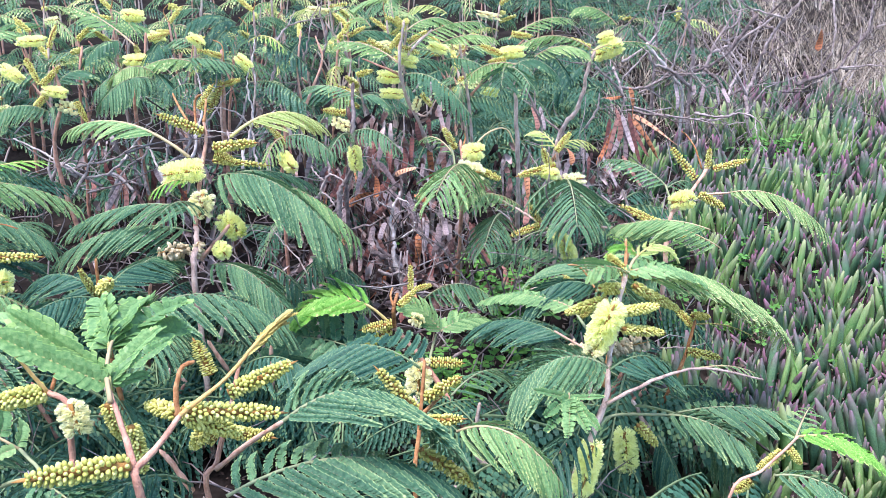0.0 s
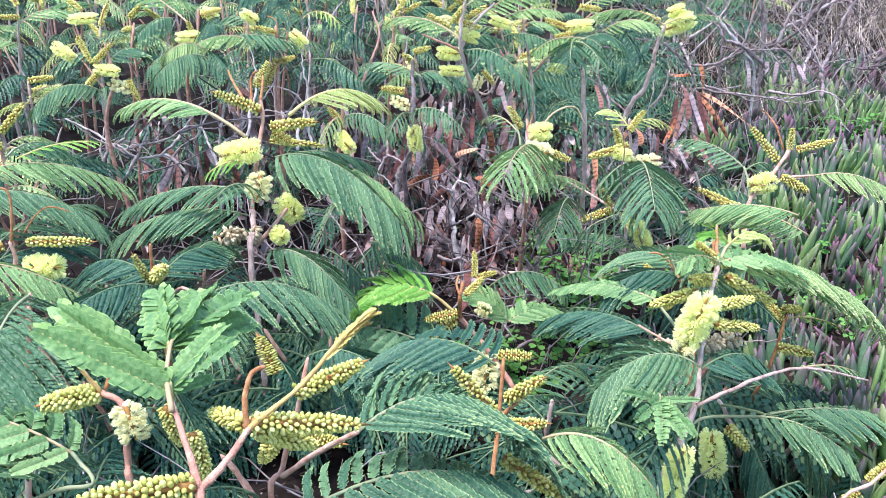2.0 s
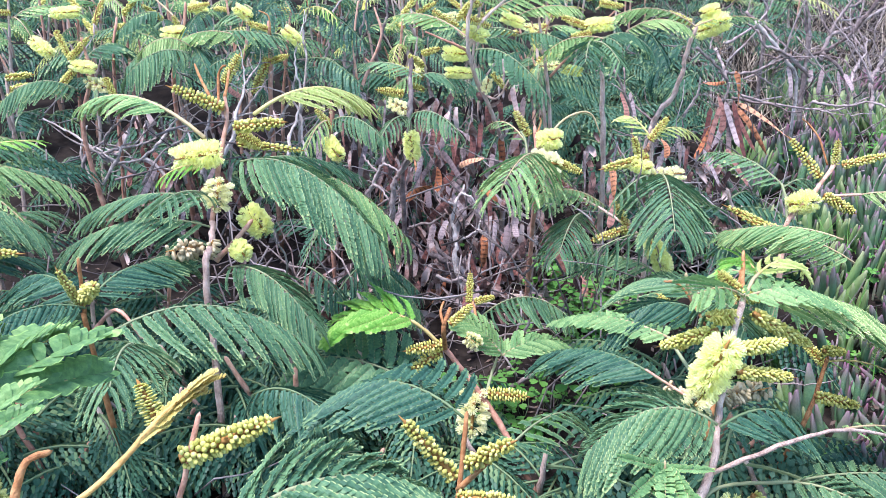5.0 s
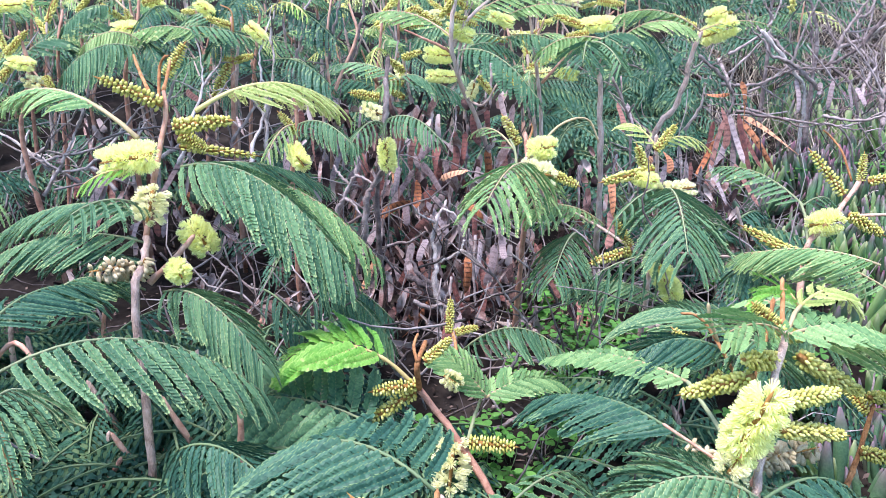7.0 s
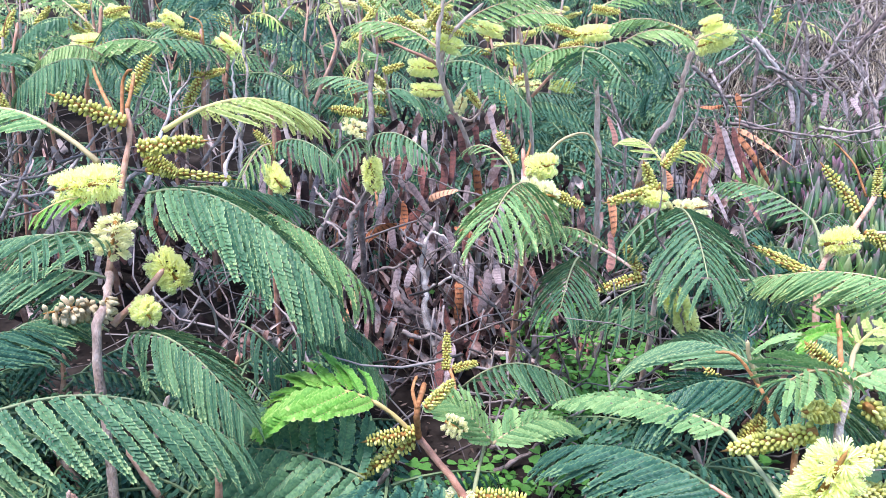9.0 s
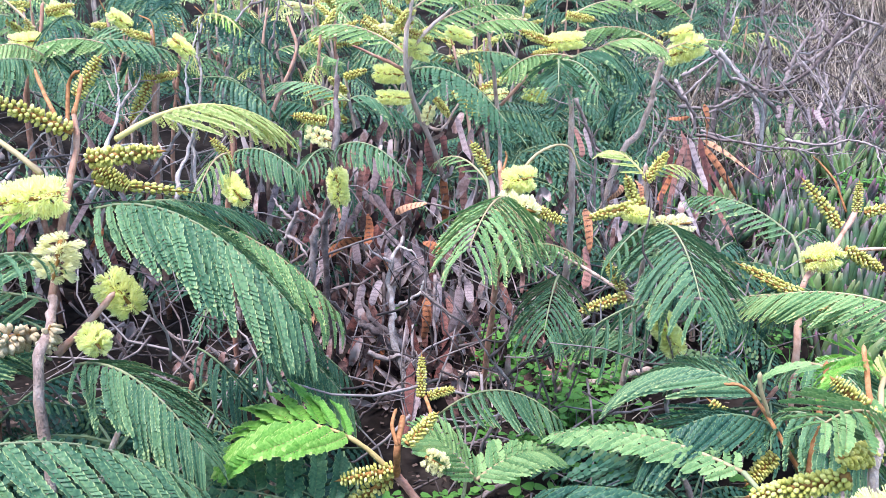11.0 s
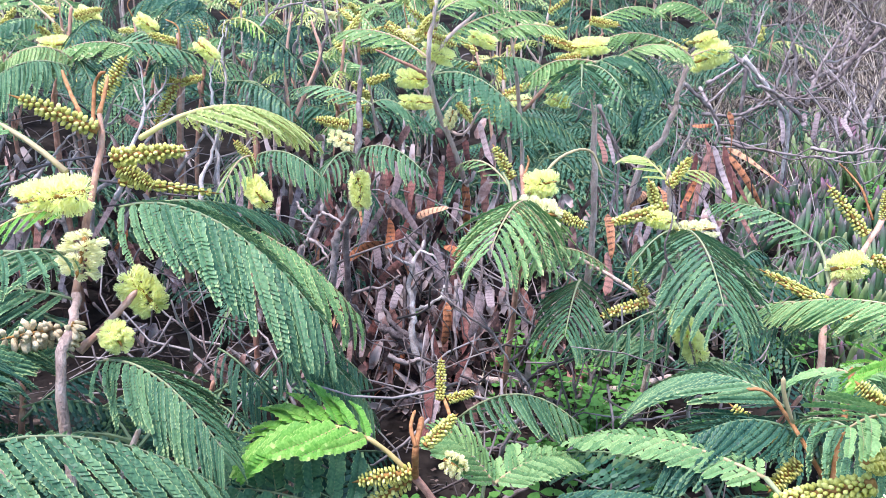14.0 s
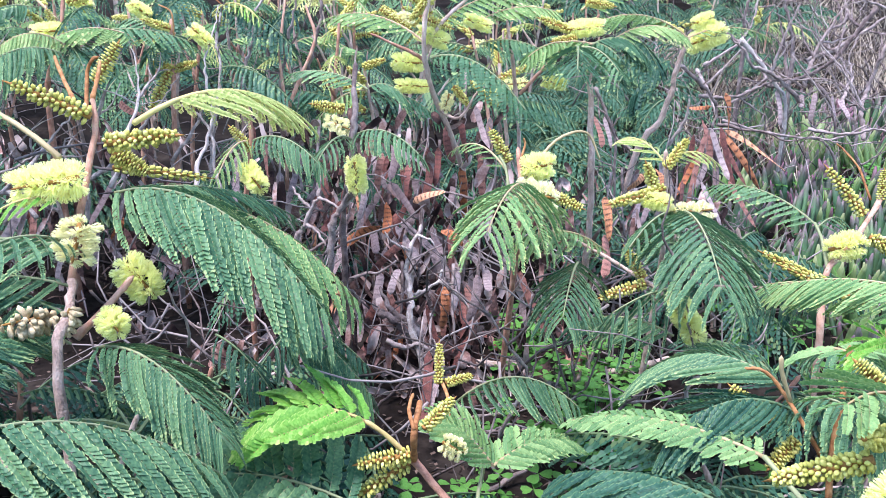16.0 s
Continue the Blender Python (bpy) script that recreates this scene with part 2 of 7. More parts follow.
def tube(pts, r0, r1, sides=6, knots=0.0, seed=0, flat=1.0):
    """Verts and faces of a tapered round bar along pts, closed at its tip."""
    rg = random.Random(seed)
    vs, fs = [], []
    side = None
    n = len(pts)
    for i, p in enumerate(pts):
        d = (pts[min(i + 1, n - 1)] - pts[max(i - 1, 0)]).normalized()
        side = (side - d * side.dot(d)) if side else d.orthogonal()
        side = side.normalized() if side.length > 1e-6 else d.orthogonal().normalized()
        up = d.cross(side)
        r = (r0 + (r1 - r0) * i / (n - 1)) * (1 + knots * rg.uniform(-1, 1))
        for k in range(sides):
            a = 2 * math.pi * k / sides
            vs.append(p + side * (r * math.cos(a)) + up * (r * flat * math.sin(a)))
    for i in range(n - 1):
        for k in range(sides):
            k2 = (k + 1) % sides
            fs.append((i * sides + k, i * sides + k2, (i + 1) * sides + k2, (i + 1) * sides + k))
    fs.append(tuple(reversed(range(sides))))
    tip = len(vs)
    vs.append(pts[-1] + (pts[-1] - pts[-2]).normalized() * (r * 1.6))
    fs += [((n - 1) * sides + k, (n - 1) * sides + (k + 1) % sides, tip) for k in range(sides)]
    return vs, fs


def frame_of(origin, d, up, sx=1.0, sy=1.0, sz=1.0):
    d = Vector(d).normalized()
    up = Vector(up)
    y = up.cross(d)
    y = y.normalized() if y.length > 1e-6 else d.orthogonal().normalized()
    z = d.cross(y)
    m = Matrix((d * sx, y * sy, z * sz)).transposed().to_4x4()
    m.translation = origin
    return m


# ---- leaves ----
def pinna_mesh(tone, pairs, seed, detail=True, turn=1, size=0.068):
    """One feather of a leaf: a thin pale stalk along x, one unit long, swept forwards, with its rows of small oblong leaflets laid like shingles and edged in a paler green."""
    rg = random.Random(seed)
    vs, fs, idx = [], [], []
    bend = rg.uniform(0.12, 0.34)
    sweep = turn * rg.uniform(0.03, 0.11)
    cx = lambda x: Vector((x - 0.07 * x * x, sweep * x * x, -bend * x * x))
    stalk = [cx(k / 5) for k in range(6)]
    v, f = tube(stalk, 0.007, 0.003, 3) if detail else ([], [])
    vs += v
    fs += f
    idx += [1] * len(f)
    fold = rg.uniform(0.08, 0.36)
    wilt = rg.uniform(0.72, 0.9)
    for i in range(pairs):
        x = 0.02 + 0.98 * (i + 0.5) / pairs
        ln = size * min(1, 0.6 + 4 * x) * (1 - 0.5 * max(0, (x - 0.75) / 0.25)) * rg.uniform(0.86, 1.1)
        for s in (-1, 1):
            if detail and rg.random() < 0.012:
                continue
            a = radians(rg.uniform(52, 64) - 14 * x)
            d = Vector((math.cos(a), s * math.sin(a) + turn * 0.12 * x, fold + rg.uniform(-0.11, 0.11)))
            w = (0.60 if detail else 0.66) / pairs * rg.uniform(0.9, 1.08)
            t = Vector((1, -s * 0.35, rg.uniform(-0.55, 0.1))) * w
            o = cx(x) + Vector((0, 0, 0.003))
            k = len(vs)
            if detail:
                lift = Vector((0, 0, 0.008))
                rim = 0.94 if size < 0.1 else 1.0
                vs += [o - t * 0.5, o + t * 0.5, o + d * ln * 0.55 + t * 0.92 + lift, o + d * ln * 0.5 - t * 0.85 + lift,
                       o + d * ln * (rim + 0.02) + t * 0.8, o + d * ln * (rim - 0.03) - t * 0.7, o + d * ln * 1.07 + t * 0.4, o + d * ln * 1.03 - t * 0.35]
                fs += [(k, k + 1, k + 2, k + 3), (k + 3, k + 2, k + 4, k + 5), (k + 5, k + 4, k + 6, k + 7)]
                idx += [0, 2 if x > wilt and rg.random() < (0.45 if size < 0.1 else 0.2) else 0, 2]
            else:
                vs += [o - t * 0.6, o + t * 0.9, o + d * ln + t * 0.6, o + d * ln - t * 0.4]
                fs += [(k, k + 1, k + 2, k + 3)]
                idx += [2 if rg.random() < 0.1 + 0.3 * (x > 0.85) else 0]
    return mesh("pinna", vs, fs, [LEAF[tone], STALK[tone], MARGIN[tone]], idx, False)


PINNAE = {t: {side: [pinna_mesh(t, 23, 10 * i + s, True, side) for s in range(4)] for side in (-1, 1)} for i, t in enumerate(LEAF)}
BROAD = {t: {side: [pinna_mesh(t, 17, 10 * i + s + 70, True, side, 0.118) for s in range(3)] for side in (-1, 1)} for i, t in enumerate(LEAF)}


def plain_pinna(tone, seed, side):
    """Corners and faces of a feather with fewer leaflets, for leaves farther off."""
    me = pinna_mesh(tone, 10, seed, False, side)
    got = [q.co.copy() for q in me.vertices], [(tuple(p.vertices), p.material_index) for p in me.polygons]
    bpy.data.meshes.remove(me)
    return got


PLAIN = {t: {side: [plain_pinna(t, 10 * i + s + 130, side) for s in range(3)] for side in (-1, 1)} for i, t in enumerate(LEAF)}


def leaf_line(base, tip, arch):
    b, t = Vector(base), Vector(tip)
    c = (b + t) / 2 + Vector((0, 0, arch))
    at = lambda u: b * (1 - u) ** 2 + c * (2 * u * (1 - u)) + t * u * u
    to = lambda u: ((c - b) * (1 - u) + (t - c) * u).normalized()
    return at, to


def feathers(base, tip, arch, wide, pairs, hang, start, lean, rg, roll=0):
    """The pose of every feather of a leaf."""
    at, to = leaf_line(base, tip, arch)
    for i in range(pairs):
        u = start + (1 - start) * i / (pairs - 1)
        d0 = to(u)
        up = Vector((0, 0, 1)) - d0 * d0.z
        up = up.normalized() if up.length > 0.15 else Vector((0, -1, 0.4)).normalized()
        s0 = d0.cross(up)
        up, s0 = up * math.cos(radians(roll)) - s0 * math.sin(radians(roll)), s0 * math.cos(radians(roll)) + up * math.sin(radians(roll))
        w = wide * (0.55 + 0.5 * math.sin(math.pi * min(1, 0.12 + 0.78 * u))) * (1 if u < 0.8 else 1 - 0.9 * (u - 0.8))
        for s in (-1, 1):
            a = radians((lean + 8) * (1.15 - 0.45 * u) + rg.uniform(-5, 5))
            d = d0 * math.cos(a) + s0 * (s * math.sin(a))
            d = (d + Vector((0, 0, -hang * rg.uniform(0.75, 1.25)))).normalized()
            nrm = (up + s0 * (s * 0.3) + d0 * -0.35 + Vector((rg.uniform(-0.15, 0.15), rg.uniform(-0.15, 0.15), 0))).normalized()
            yield at(u), d, nrm, w * rg.uniform(0.88, 1.08), s, rg


def frond(sh, base, tip, tone="mid", arch=0.02, wide=0.055, pairs=13, hang=0.18, start=0.06, lean=42, broad=1.0, girth=1.0, roll=0):
    """A leaf of a shoot: its stalk with two rows of feathers."""
    rg = random.Random(round(base[0] * 7919 + tip[1] * 104729 + tip[2] * 1299709))
    at, to = leaf_line(base, tip, arch)
    o = Vector(base)
    v, f = tube([at(k / 10) - o for k in range(11)], 0.0012 * girth, 0.0005 * girth, 5)
    far = (base[1] + tip[1]) / 2 > 1.32
    pairs = round(pairs * 1.3) if pairs > 10 else pairs
    kinds, broad = (BROAD, broad * 0.92) if broad > 1.2 else (PINNAE, broad * 0.95)
    if far:
        idx = [1] * len(f)
        for p, d, nrm, w, side, r in feathers(base, tip, arch, wide, pairs, hang, start, lean, rg, roll):
            m = frame_of(p - o, d, nrm, w, w * broad * 1.15, w)
            cv, cf = r.choice(PLAIN[tone][side])
            k = len(v)
            v += [m @ q for q in cv]
            f += [tuple(k + q for q in poly) for poly, mi in cf]
            idx += [mi for poly, mi in cf]
        return part("leaf", mesh("leaf", v, f, [LEAF[tone], STALK[tone], MARGIN[tone]], idx, False), sh, Matrix.Translation(o))
    leaf = part("leaf", mesh("leaf", v, f, STALK[tone]), sh, Matrix.Translation(o))
    for p, d, nrm, w, side, r in feathers(base, tip, arch, wide, pairs, hang, start, lean, rg, roll):
        part("pinna", r.choice(kinds[tone][side]), leaf, frame_of(p, d, nrm, w, w * broad, w))
    return leaf


def young_leaf(sh, pts):
    """A leaf still folded up: its feathers lie along the furry golden stalk."""
    at = spline(pts, 5)
    stem(sh, pts, 0.0014, 0.0008, YOUNG, "leaf_stalk", 6, 0.2, "furry golden stalk of a folded young leaf")
    leaf = frond(sh, tuple(at[len(at) * 6 // 11]), tuple(at[-1]), "young", 0.0, 0.0185, 4, 0.0, 0.0, 3, 1.5)
    return tagged(leaf, "folded young leaf, golden and furry")


def strips(sh, base, tips, tone, broad):
    """A young leaf whose few broad feathers fan out from one place."""
    b = Vector(base)
    v, f = tube([Vector((0, 0, -0.004)), Vector((0, 0, 0.001)), Vector((0, 0.001, 0.004))], 0.0014, 0.0009, 5)
    leaf = part("leaf", mesh("leaf", v, f, STALK[tone]), sh, Matrix.Translation(b))
    for k, tip in enumerate(tips):
        d = Vector(tip) - b
        ln = d.length * 1.04
        part("pinna", BROAD[tone][1 if k % 2 else -1][k % 3], leaf, frame_of(b, d + Vector((0, 0, 0.12 * ln)), (0.15 * (k % 3 - 1), -0.75, 0.8), ln, ln * broad, ln))
    return leaf


def whole_frond_mesh(tone, length, wide, pairs, arch, hang, seed, leaflets=7):
    """A complete leaf along x in one mesh, for the depth of the thicket."""
    rg = random.Random(seed)
    base, tip = (0, 0, 0), (length, 0, -arch * 1.1)
    at, to = leaf_line(base, tip, arch)
    vs, fs, idx = [], [], []
    v, f = tube([at(k / 6) for k in range(7)], 0.0017, 0.0008, 4)
    vs += v
    fs += f
    idx += [1] * len(f)
    kinds = []
    for side in (-1, 1):
        me = pinna_mesh(tone, leaflets, seed * 3 + side, False, side)
        kinds.append(([q.co.copy() for q in me.vertices], [(tuple(p.vertices), p.material_index) for p in me.polygons]))
        bpy.data.meshes.remove(me)
    for p, d, nrm, w, side, r in feathers(base, tip, arch, wide, pairs, hang, 0.1, 44, rg):
        m = frame_of(p, d, nrm, w, w, w)
        cv, cf = kinds[side > 0]
        k = len(vs)
        vs += [m @ q for q in cv]
        fs += [tuple(k + q for q in poly) for poly, mi in cf]
        idx += [mi for poly, mi in cf]
    return mesh("leaf", vs, fs, [LEAF[tone], STALK[tone], MARGIN[tone]], idx, False)


# ---- buds, flowers, shoots ----
def ball(level):
    b = bmesh.new()
    bmesh.ops.create_icosphere(b, subdivisions=level, radius=1)
    v, f = [q.co.copy() for q in b.verts], [tuple(q.index for q in p.verts) for p in b.faces]
    b.free()
    return v, f


BALLS = {1: ball(1), 2: ball(2)}


def bud_places(seed, rows, ring):
    """Where the buds of a spike sit: centre, outward way and size."""
    rg = random.Random(seed)
    bow = rg.uniform(-0.25, 0.25)
    for i in range(rows):
        x = 0.05 + 0.93 * i / (rows - 1)
        taper = 1.0 if x < 0.65 else 1 - 1.35 * (x - 0.65)
        for k in range(ring):
            if rg.random() < 0.05:
                continue
            a = 2 * math.pi * (k + (i % 2) * 0.5) / ring + rg.uniform(-0.15, 0.15)
            rad = Vector((0.0, math.cos(a), math.sin(a)))
            s = (0.114 + rg.uniform(-0.022, 0.02)) * (0.6 + 0.4 * taper) * math.sqrt(120 / (rows * ring))
            c = Vector((x + rg.uniform(-0.012, 0.012), bow * x * x, 0)) + rad * (0.34 * taper * rg.uniform(0.9, 1.1))
            yield c, Vector((0.3, rad.y, rad.z)).normalized(), s, bow


def bud_axis(seed):
    bow = next(bud_places(seed, 15, 8))[3]
    return tube([Vector((k / 6, bow * k * k / 36, 0)) for k in range(7)], 0.2, 0.09, 6)


def bud_mesh(seed, level, rows, ring):
    """A spike of round buds along x, one unit long and one across."""
    vs, fs = bud_axis(seed)
    idx = [1] * len(fs)
    bv, bf = BALLS[level]
    for c, out, s, bow in bud_places(seed, rows, ring):
        j = len(vs)
        for v in bv:
            w = v + out * v.dot(out) * 0.6
            vs.append(c + Vector((w.x * s * 0.23, w.y * s, w.z * s)))
        fs += [tuple(j + q2 for q2 in p) for p in bf]
        idx += [0] * len(bf)
    return mesh("bud_spike", vs, fs, [BUD, BUDAXIS], idx)


BUDS = {"near": [bud_mesh(s, 2, 17, 10) for s in range(3)], "mid": [bud_mesh(s + 4, 1, 14, 7) for s in range(4)], "far": [bud_mesh(s + 9, 1, 11, 6) for s in range(3)]}
ONE_BUD = mesh("bud", *BALLS[2], material("single_bud", [(0.32, 0.31, 0.07), (0.46, 0.445, 0.12), (0.62, 0.59, 0.22)], 300, 0.6, 0.5, 0.15))


def buds(sh, base, tip, r=0.0065, near="mid"):
    b, t = Vector(base), Vector(tip)
    rg = random.Random(round(b.x * 99991 + t.z * 7777))
    up = Vector((rg.uniform(-1, 1), rg.uniform(-1, 1), rg.uniform(-1, 1)))
    ln = (t - b).length
    r *= 0.92
    m = frame_of(b, t - b, up, ln, 2 * r, 2 * r)
    if near != "single":
        return part("bud_spike", rg.choice(BUDS[near]), sh, m)
    av, af = bud_axis(1)
    axis = part("bud_spike", mesh("bud_spike", [Vector((v.x * ln, v.y * 2 * r, v.z * 2 * r)) for v in av], af, BUDAXIS), sh, frame_of(b, t - b, up))
    spin = frame_of((0, 0, 0), t - b, up)
    for c, out, s, bow in bud_places(1, 17, 9):
        k = s * 2 * r * 0.98
        part("bud", ONE_BUD, axis, frame_of(m @ c, spin @ out, (0, 0, 1), k * 1.5, k, k))
    return axis


def flower_mesh(mat, seed, florets=62, threads=58, shag=1.0):
    """A bottlebrush along x: many small florets, each a soft puff of fine threads; one unit long, reaching one unit out."""
    rg = random.Random(seed)
    vs, fs = tube([Vector((k / 4, 0, 0)) for k in range(5)], 0.14, 0.07, 5)
    idx = [1] * len(fs)
    for n in range(florets):
        x0 = (n + rg.uniform(0.2, 0.8)) / florets
        a0 = 2.4 * n + rg.uniform(-0.25, 0.25)
        end = 2 * x0 - 1
        reach = rg.uniform(0.84, 1.06) * math.sqrt(1 - 0.5 * abs(end) ** 3)
        way = Vector((0.12 * end ** 3, math.cos(a0), math.sin(a0)))
        o = Vector((x0, 0, 0)) + way * 0.12
        c = Vector((x0, 0, 0)) + way * (reach * 0.7)
        for i in range(threads):
            q = Vector((rg.gauss(0, 1), rg.gauss(0, 1), rg.gauss(0, 1))).normalized()
            if q.dot(way) < -0.1:
                q = -q
            e = c + Vector((q.x * 0.125, q.y * 0.28, q.z * 0.28)) * rg.uniform(0.86, 1.0) * shag
            side = (e - o).cross(Vector((rg.gauss(0, 1), rg.gauss(0, 1), rg.gauss(0, 1)))).normalized()
            side = Vector((side.x * 0.4, side.y, side.z)) * rg.uniform(0.012, 0.02)
            b = o.lerp(c, rg.uniform(0.2, 0.75))
            k = len(vs)
            vs += [b - side * 0.5, b + side * 0.5, e + side * 1.2, e - side * 1.2]
            fs += [(k, k + 1, k + 2, k + 3)]
            idx += [0]
    return mesh("flower", vs, fs, [mat, BUDAXIS], idx)


def withered_mesh(seed):
    """A withered head along x: limp drop-shaped florets hanging round the axis."""
    rg = random.Random(seed)
    vs, fs = tube([Vector((k / 4, 0, 0)) for k in range(5)], 0.10, 0.05, 5)
    idx = [1] * len(fs)
    bv, bf = BALLS[1]
    for n in range(44):
        x0, a0 = rg.uniform(0.0, 1.0), 2.4 * n + rg.uniform(-0.3, 0.3)
        way = Vector((rg.uniform(-0.3, 0.3), math.cos(a0), math.sin(a0) - 0.9)).normalized()
        c = Vector((x0, 0, 0)) + Vector((way.x * 0.25, way.y, way.z)) * rg.uniform(0.25, 0.6)
        k = len(vs)
        for v in bv:
            u = v.dot(way)
            q = way * (u * 0.42) + (v - way * u) * (0.15 + 0.08 * u)
            vs.append(c + Vector((q.x * 0.42, q.y, q.z)))
        fs += [tuple(k + q for q in p) for p in bf]
        idx += [0] * len(bf)
    return mesh("flower", vs, fs, [FADED, BUDAXIS], idx)


FLOWERS = {"yellow": [flower_mesh(FLOWER, s) for s in range(3)], "cream": [flower_mesh(CREAM, s + 5, 26, 90, 1.15) for s in range(2)],
           "faded": [withered_mesh(s + 9) for s in range(3)], "far": [flower_mesh(FLOWER, s + 20, 34, 26, 1.15) for s in range(3)]}


def flower(sh, base, tip, r=0.02, tone="yellow"):
    b, t = Vector(base), Vector(tip)
    rg = random.Random(round(b.x * 99991 + t.z * 7777))
    far = 0.72 if b.y > 1.3 and tone != "faded" else 1
    return part("flower", rg.choice(FLOWERS[tone]), sh, frame_of(b, t - b, (rg.uniform(-1, 1), rg.uniform(-1, 1), 0.2), (t - b).length, r * 0.85 * far, r * 0.85 * far),
                {"yellow": "fluffy pale yellow bottlebrush flower", "far": "fluffy pale yellow bottlebrush flower", "cream": "creamy white bottlebrush flower", "faded": "withered tan flower head"}[tone])


def stem(sh, pts, r0=0.004, r1=0.0025, mat=None, name="stem", sides=7, knots=0.14, label="", flat=1.0):
    """A stem of a shoot through the given places, thick end first."""
    o = Vector(pts[0])
    line = spline([Vector(p) - o for p in pts], 5)
    rg = random.Random(round(o.x * 4001 + o.z * 977))
    for q in line[1:-1]:
        q += Vector((rg.uniform(-1, 1), rg.uniform(-1, 1), rg.uniform(-1, 1))) * r0 * (0.45 if mat in (TWIG, PALE) else 0.28 if mat in (None, BARK) else 0.12)
    v, f = tube(line, r0, r1, sides, knots, round(o.x * 1000), flat)
    return part(name, mesh(name, v, f, mat or BARK), sh, Matrix.Translation(o), label)


def curl(sh, pts, r=0.003):
    """A rust-coloured young tip, not yet unrolled."""
    return stem(sh, pts, r * 0.65, r * 0.45, RUST, "young_tip", 6, 0.1, "furry rust-coloured young tip")


def shoot(foot, label, name="wattle_shoot"):
    return thing(name, foot, label, "shrub", "shoots of the wattle thicket")


def ground_z(x, y):
    """Height of the ground: level in front, a gentle bank, then an added unseen rise."""
    # the 0.4 slope past y 5 is out of view, added to block low skylight
    rise = 0.05 * min(1, max(0, (y - 1.2) / 0.9)) + 0.11 * max(0, y - 2.1) + 0.4 * max(0, min(y, 30) - 5)
    return rise + 0.012 * noise.noise((x * 3, y * 3, 0)) + 0.004 * noise.noise((x * 14, y * 14, 4)) + 0.012


# ---- ground ----
gx = sorted({round(s * v, 3) for v in [*np.arange(0, 2.4, 0.03), *np.geomspace(2.45, 60, 24)] for s in (-1, 1)})
gy = sorted({*[round(float(v), 3) for v in np.arange(-0.6, 3.6, 0.035)], *[round(float(v), 3) for v in np.geomspace(3.65, 80, 26)], *[-round(float(v), 3) for v in np.geomspace(0.7, 40, 16)]})
gv = [(x, y, ground_z(x, y)) for y in gy for x in gx]
gf = [(j * len(gx) + i, j * len(gx) + i + 1, (j + 1) * len(gx) + i + 1, (j + 1) * len(gx) + i) for j in range(len(gy) - 1) for i in range(len(gx) - 1)]
tagged(new("ground", mesh("ground", gv, gf, SOIL)), "dark soil under the thicket, near black for its shade", "ground", kind="structure")

# ---- the shoots that stand out, nearest first ----
s = shoot((-0.13, 0.36, 0.0), "wattle shoot with pink stem, bud spikes and rusty tips")
stem(s, [(-0.13, 0.36, 0.0), (-0.13, 0.355, 0.25), (-0.141, 0.345, 0.357), (-0.144, 0.350, 0.370)], 0.0023, 0.0020, PINK)
stem(s, [(-0.144, 0.350, 0.370), (-0.136, 0.362, 0.375), (-0.128, 0.375, 0.384)], 0.0018, 0.0015, PINK)
stem(s, [(-0.144, 0.350, 0.370), (-0.153, 0.365, 0.380), (-0.166, 0.386, 0.391)], 0.0018, 0.0013, PINK)
young_leaf(s, [(-0.128, 0.375, 0.384), (-0.107, 0.390, 0.397), (-0.092, 0.400, 0.412), (-0.083, 0.405, 0.420)])
curl(s, [(-0.129, 0.375, 0.383), (-0.130, 0.380, 0.396), (-0.127, 0.385, 0.406), (-0.123, 0.390, 0.406)], 0.0024)
buds(s, (-0.146, 0.350, 0.372), (-0.186, 0.330, 0.381), 0.0068, "single")
buds(s, (-0.128, 0.378, 0.385), (-0.085, 0.400, 0.369), 0.0062, "single")
buds(s, (-0.127, 0.380, 0.380), (-0.106, 0.400, 0.355), 0.0055, "single")
buds(s, (-0.132, 0.385, 0.378), (-0.157, 0.410, 0.370), 0.0055, "near")
buds(s, (-0.123, 0.400, 0.364), (-0.131, 0.400, 0.346), 0.0055, "near")
stem(s, [(-0.163, 0.378, 0.390), (-0.172, 0.400, 0.396), (-0.182, 0.440, 0.395), (-0.186, 0.480, 0.386)], 0.0014, 0.0008, STALK["light"], "leaf_stalk")
strips(s, (-0.168, 0.392, 0.391), [(-0.224, 0.392, 0.415), (-0.232, 0.424, 0.420), (-0.218, 0.372, 0.424), (-0.226, 0.408, 0.424), (-0.147, 0.424, 0.402), (-0.152, 0.412, 0.384), (-0.158, 0.440, 0.404)], "spring", 1.05)
strips(s, (-0.180, 0.425, 0.393), [(-0.226, 0.500, 0.385), (-0.215, 0.510, 0.388), (-0.202, 0.520, 0.386), (-0.188, 0.520, 0.388), (-0.166, 0.510, 0.385), (-0.148, 0.500, 0.368)], "spring", 0.95)

s = shoot((-0.2, 0.46, 0.0), "wattle shoot with plump bud spikes beside the path")
stem(s, [(-0.2, 0.46, 0.0), (-0.228, 0.460, 0.258), (-0.232, 0.465, 0.295), (-0.231, 0.470, 0.329), (-0.245, 0.475, 0.336)], 0.0026, 0.0019, PINK)
young_leaf(s, [(-0.244, 0.475, 0.334), (-0.253, 0.470, 0.357), (-0.260, 0.465, 0.377)])
curl(s, [(-0.242, 0.475, 0.338), (-0.240, 0.480, 0.347), (-0.241, 0.480, 0.353)], 0.0022)
buds(s, (-0.246, 0.475, 0.336), (-0.273, 0.460, 0.337), 0.0078, "single")
buds(s, (-0.202, 0.460, 0.337), (-0.197, 0.460, 0.310), 0.006, "near")
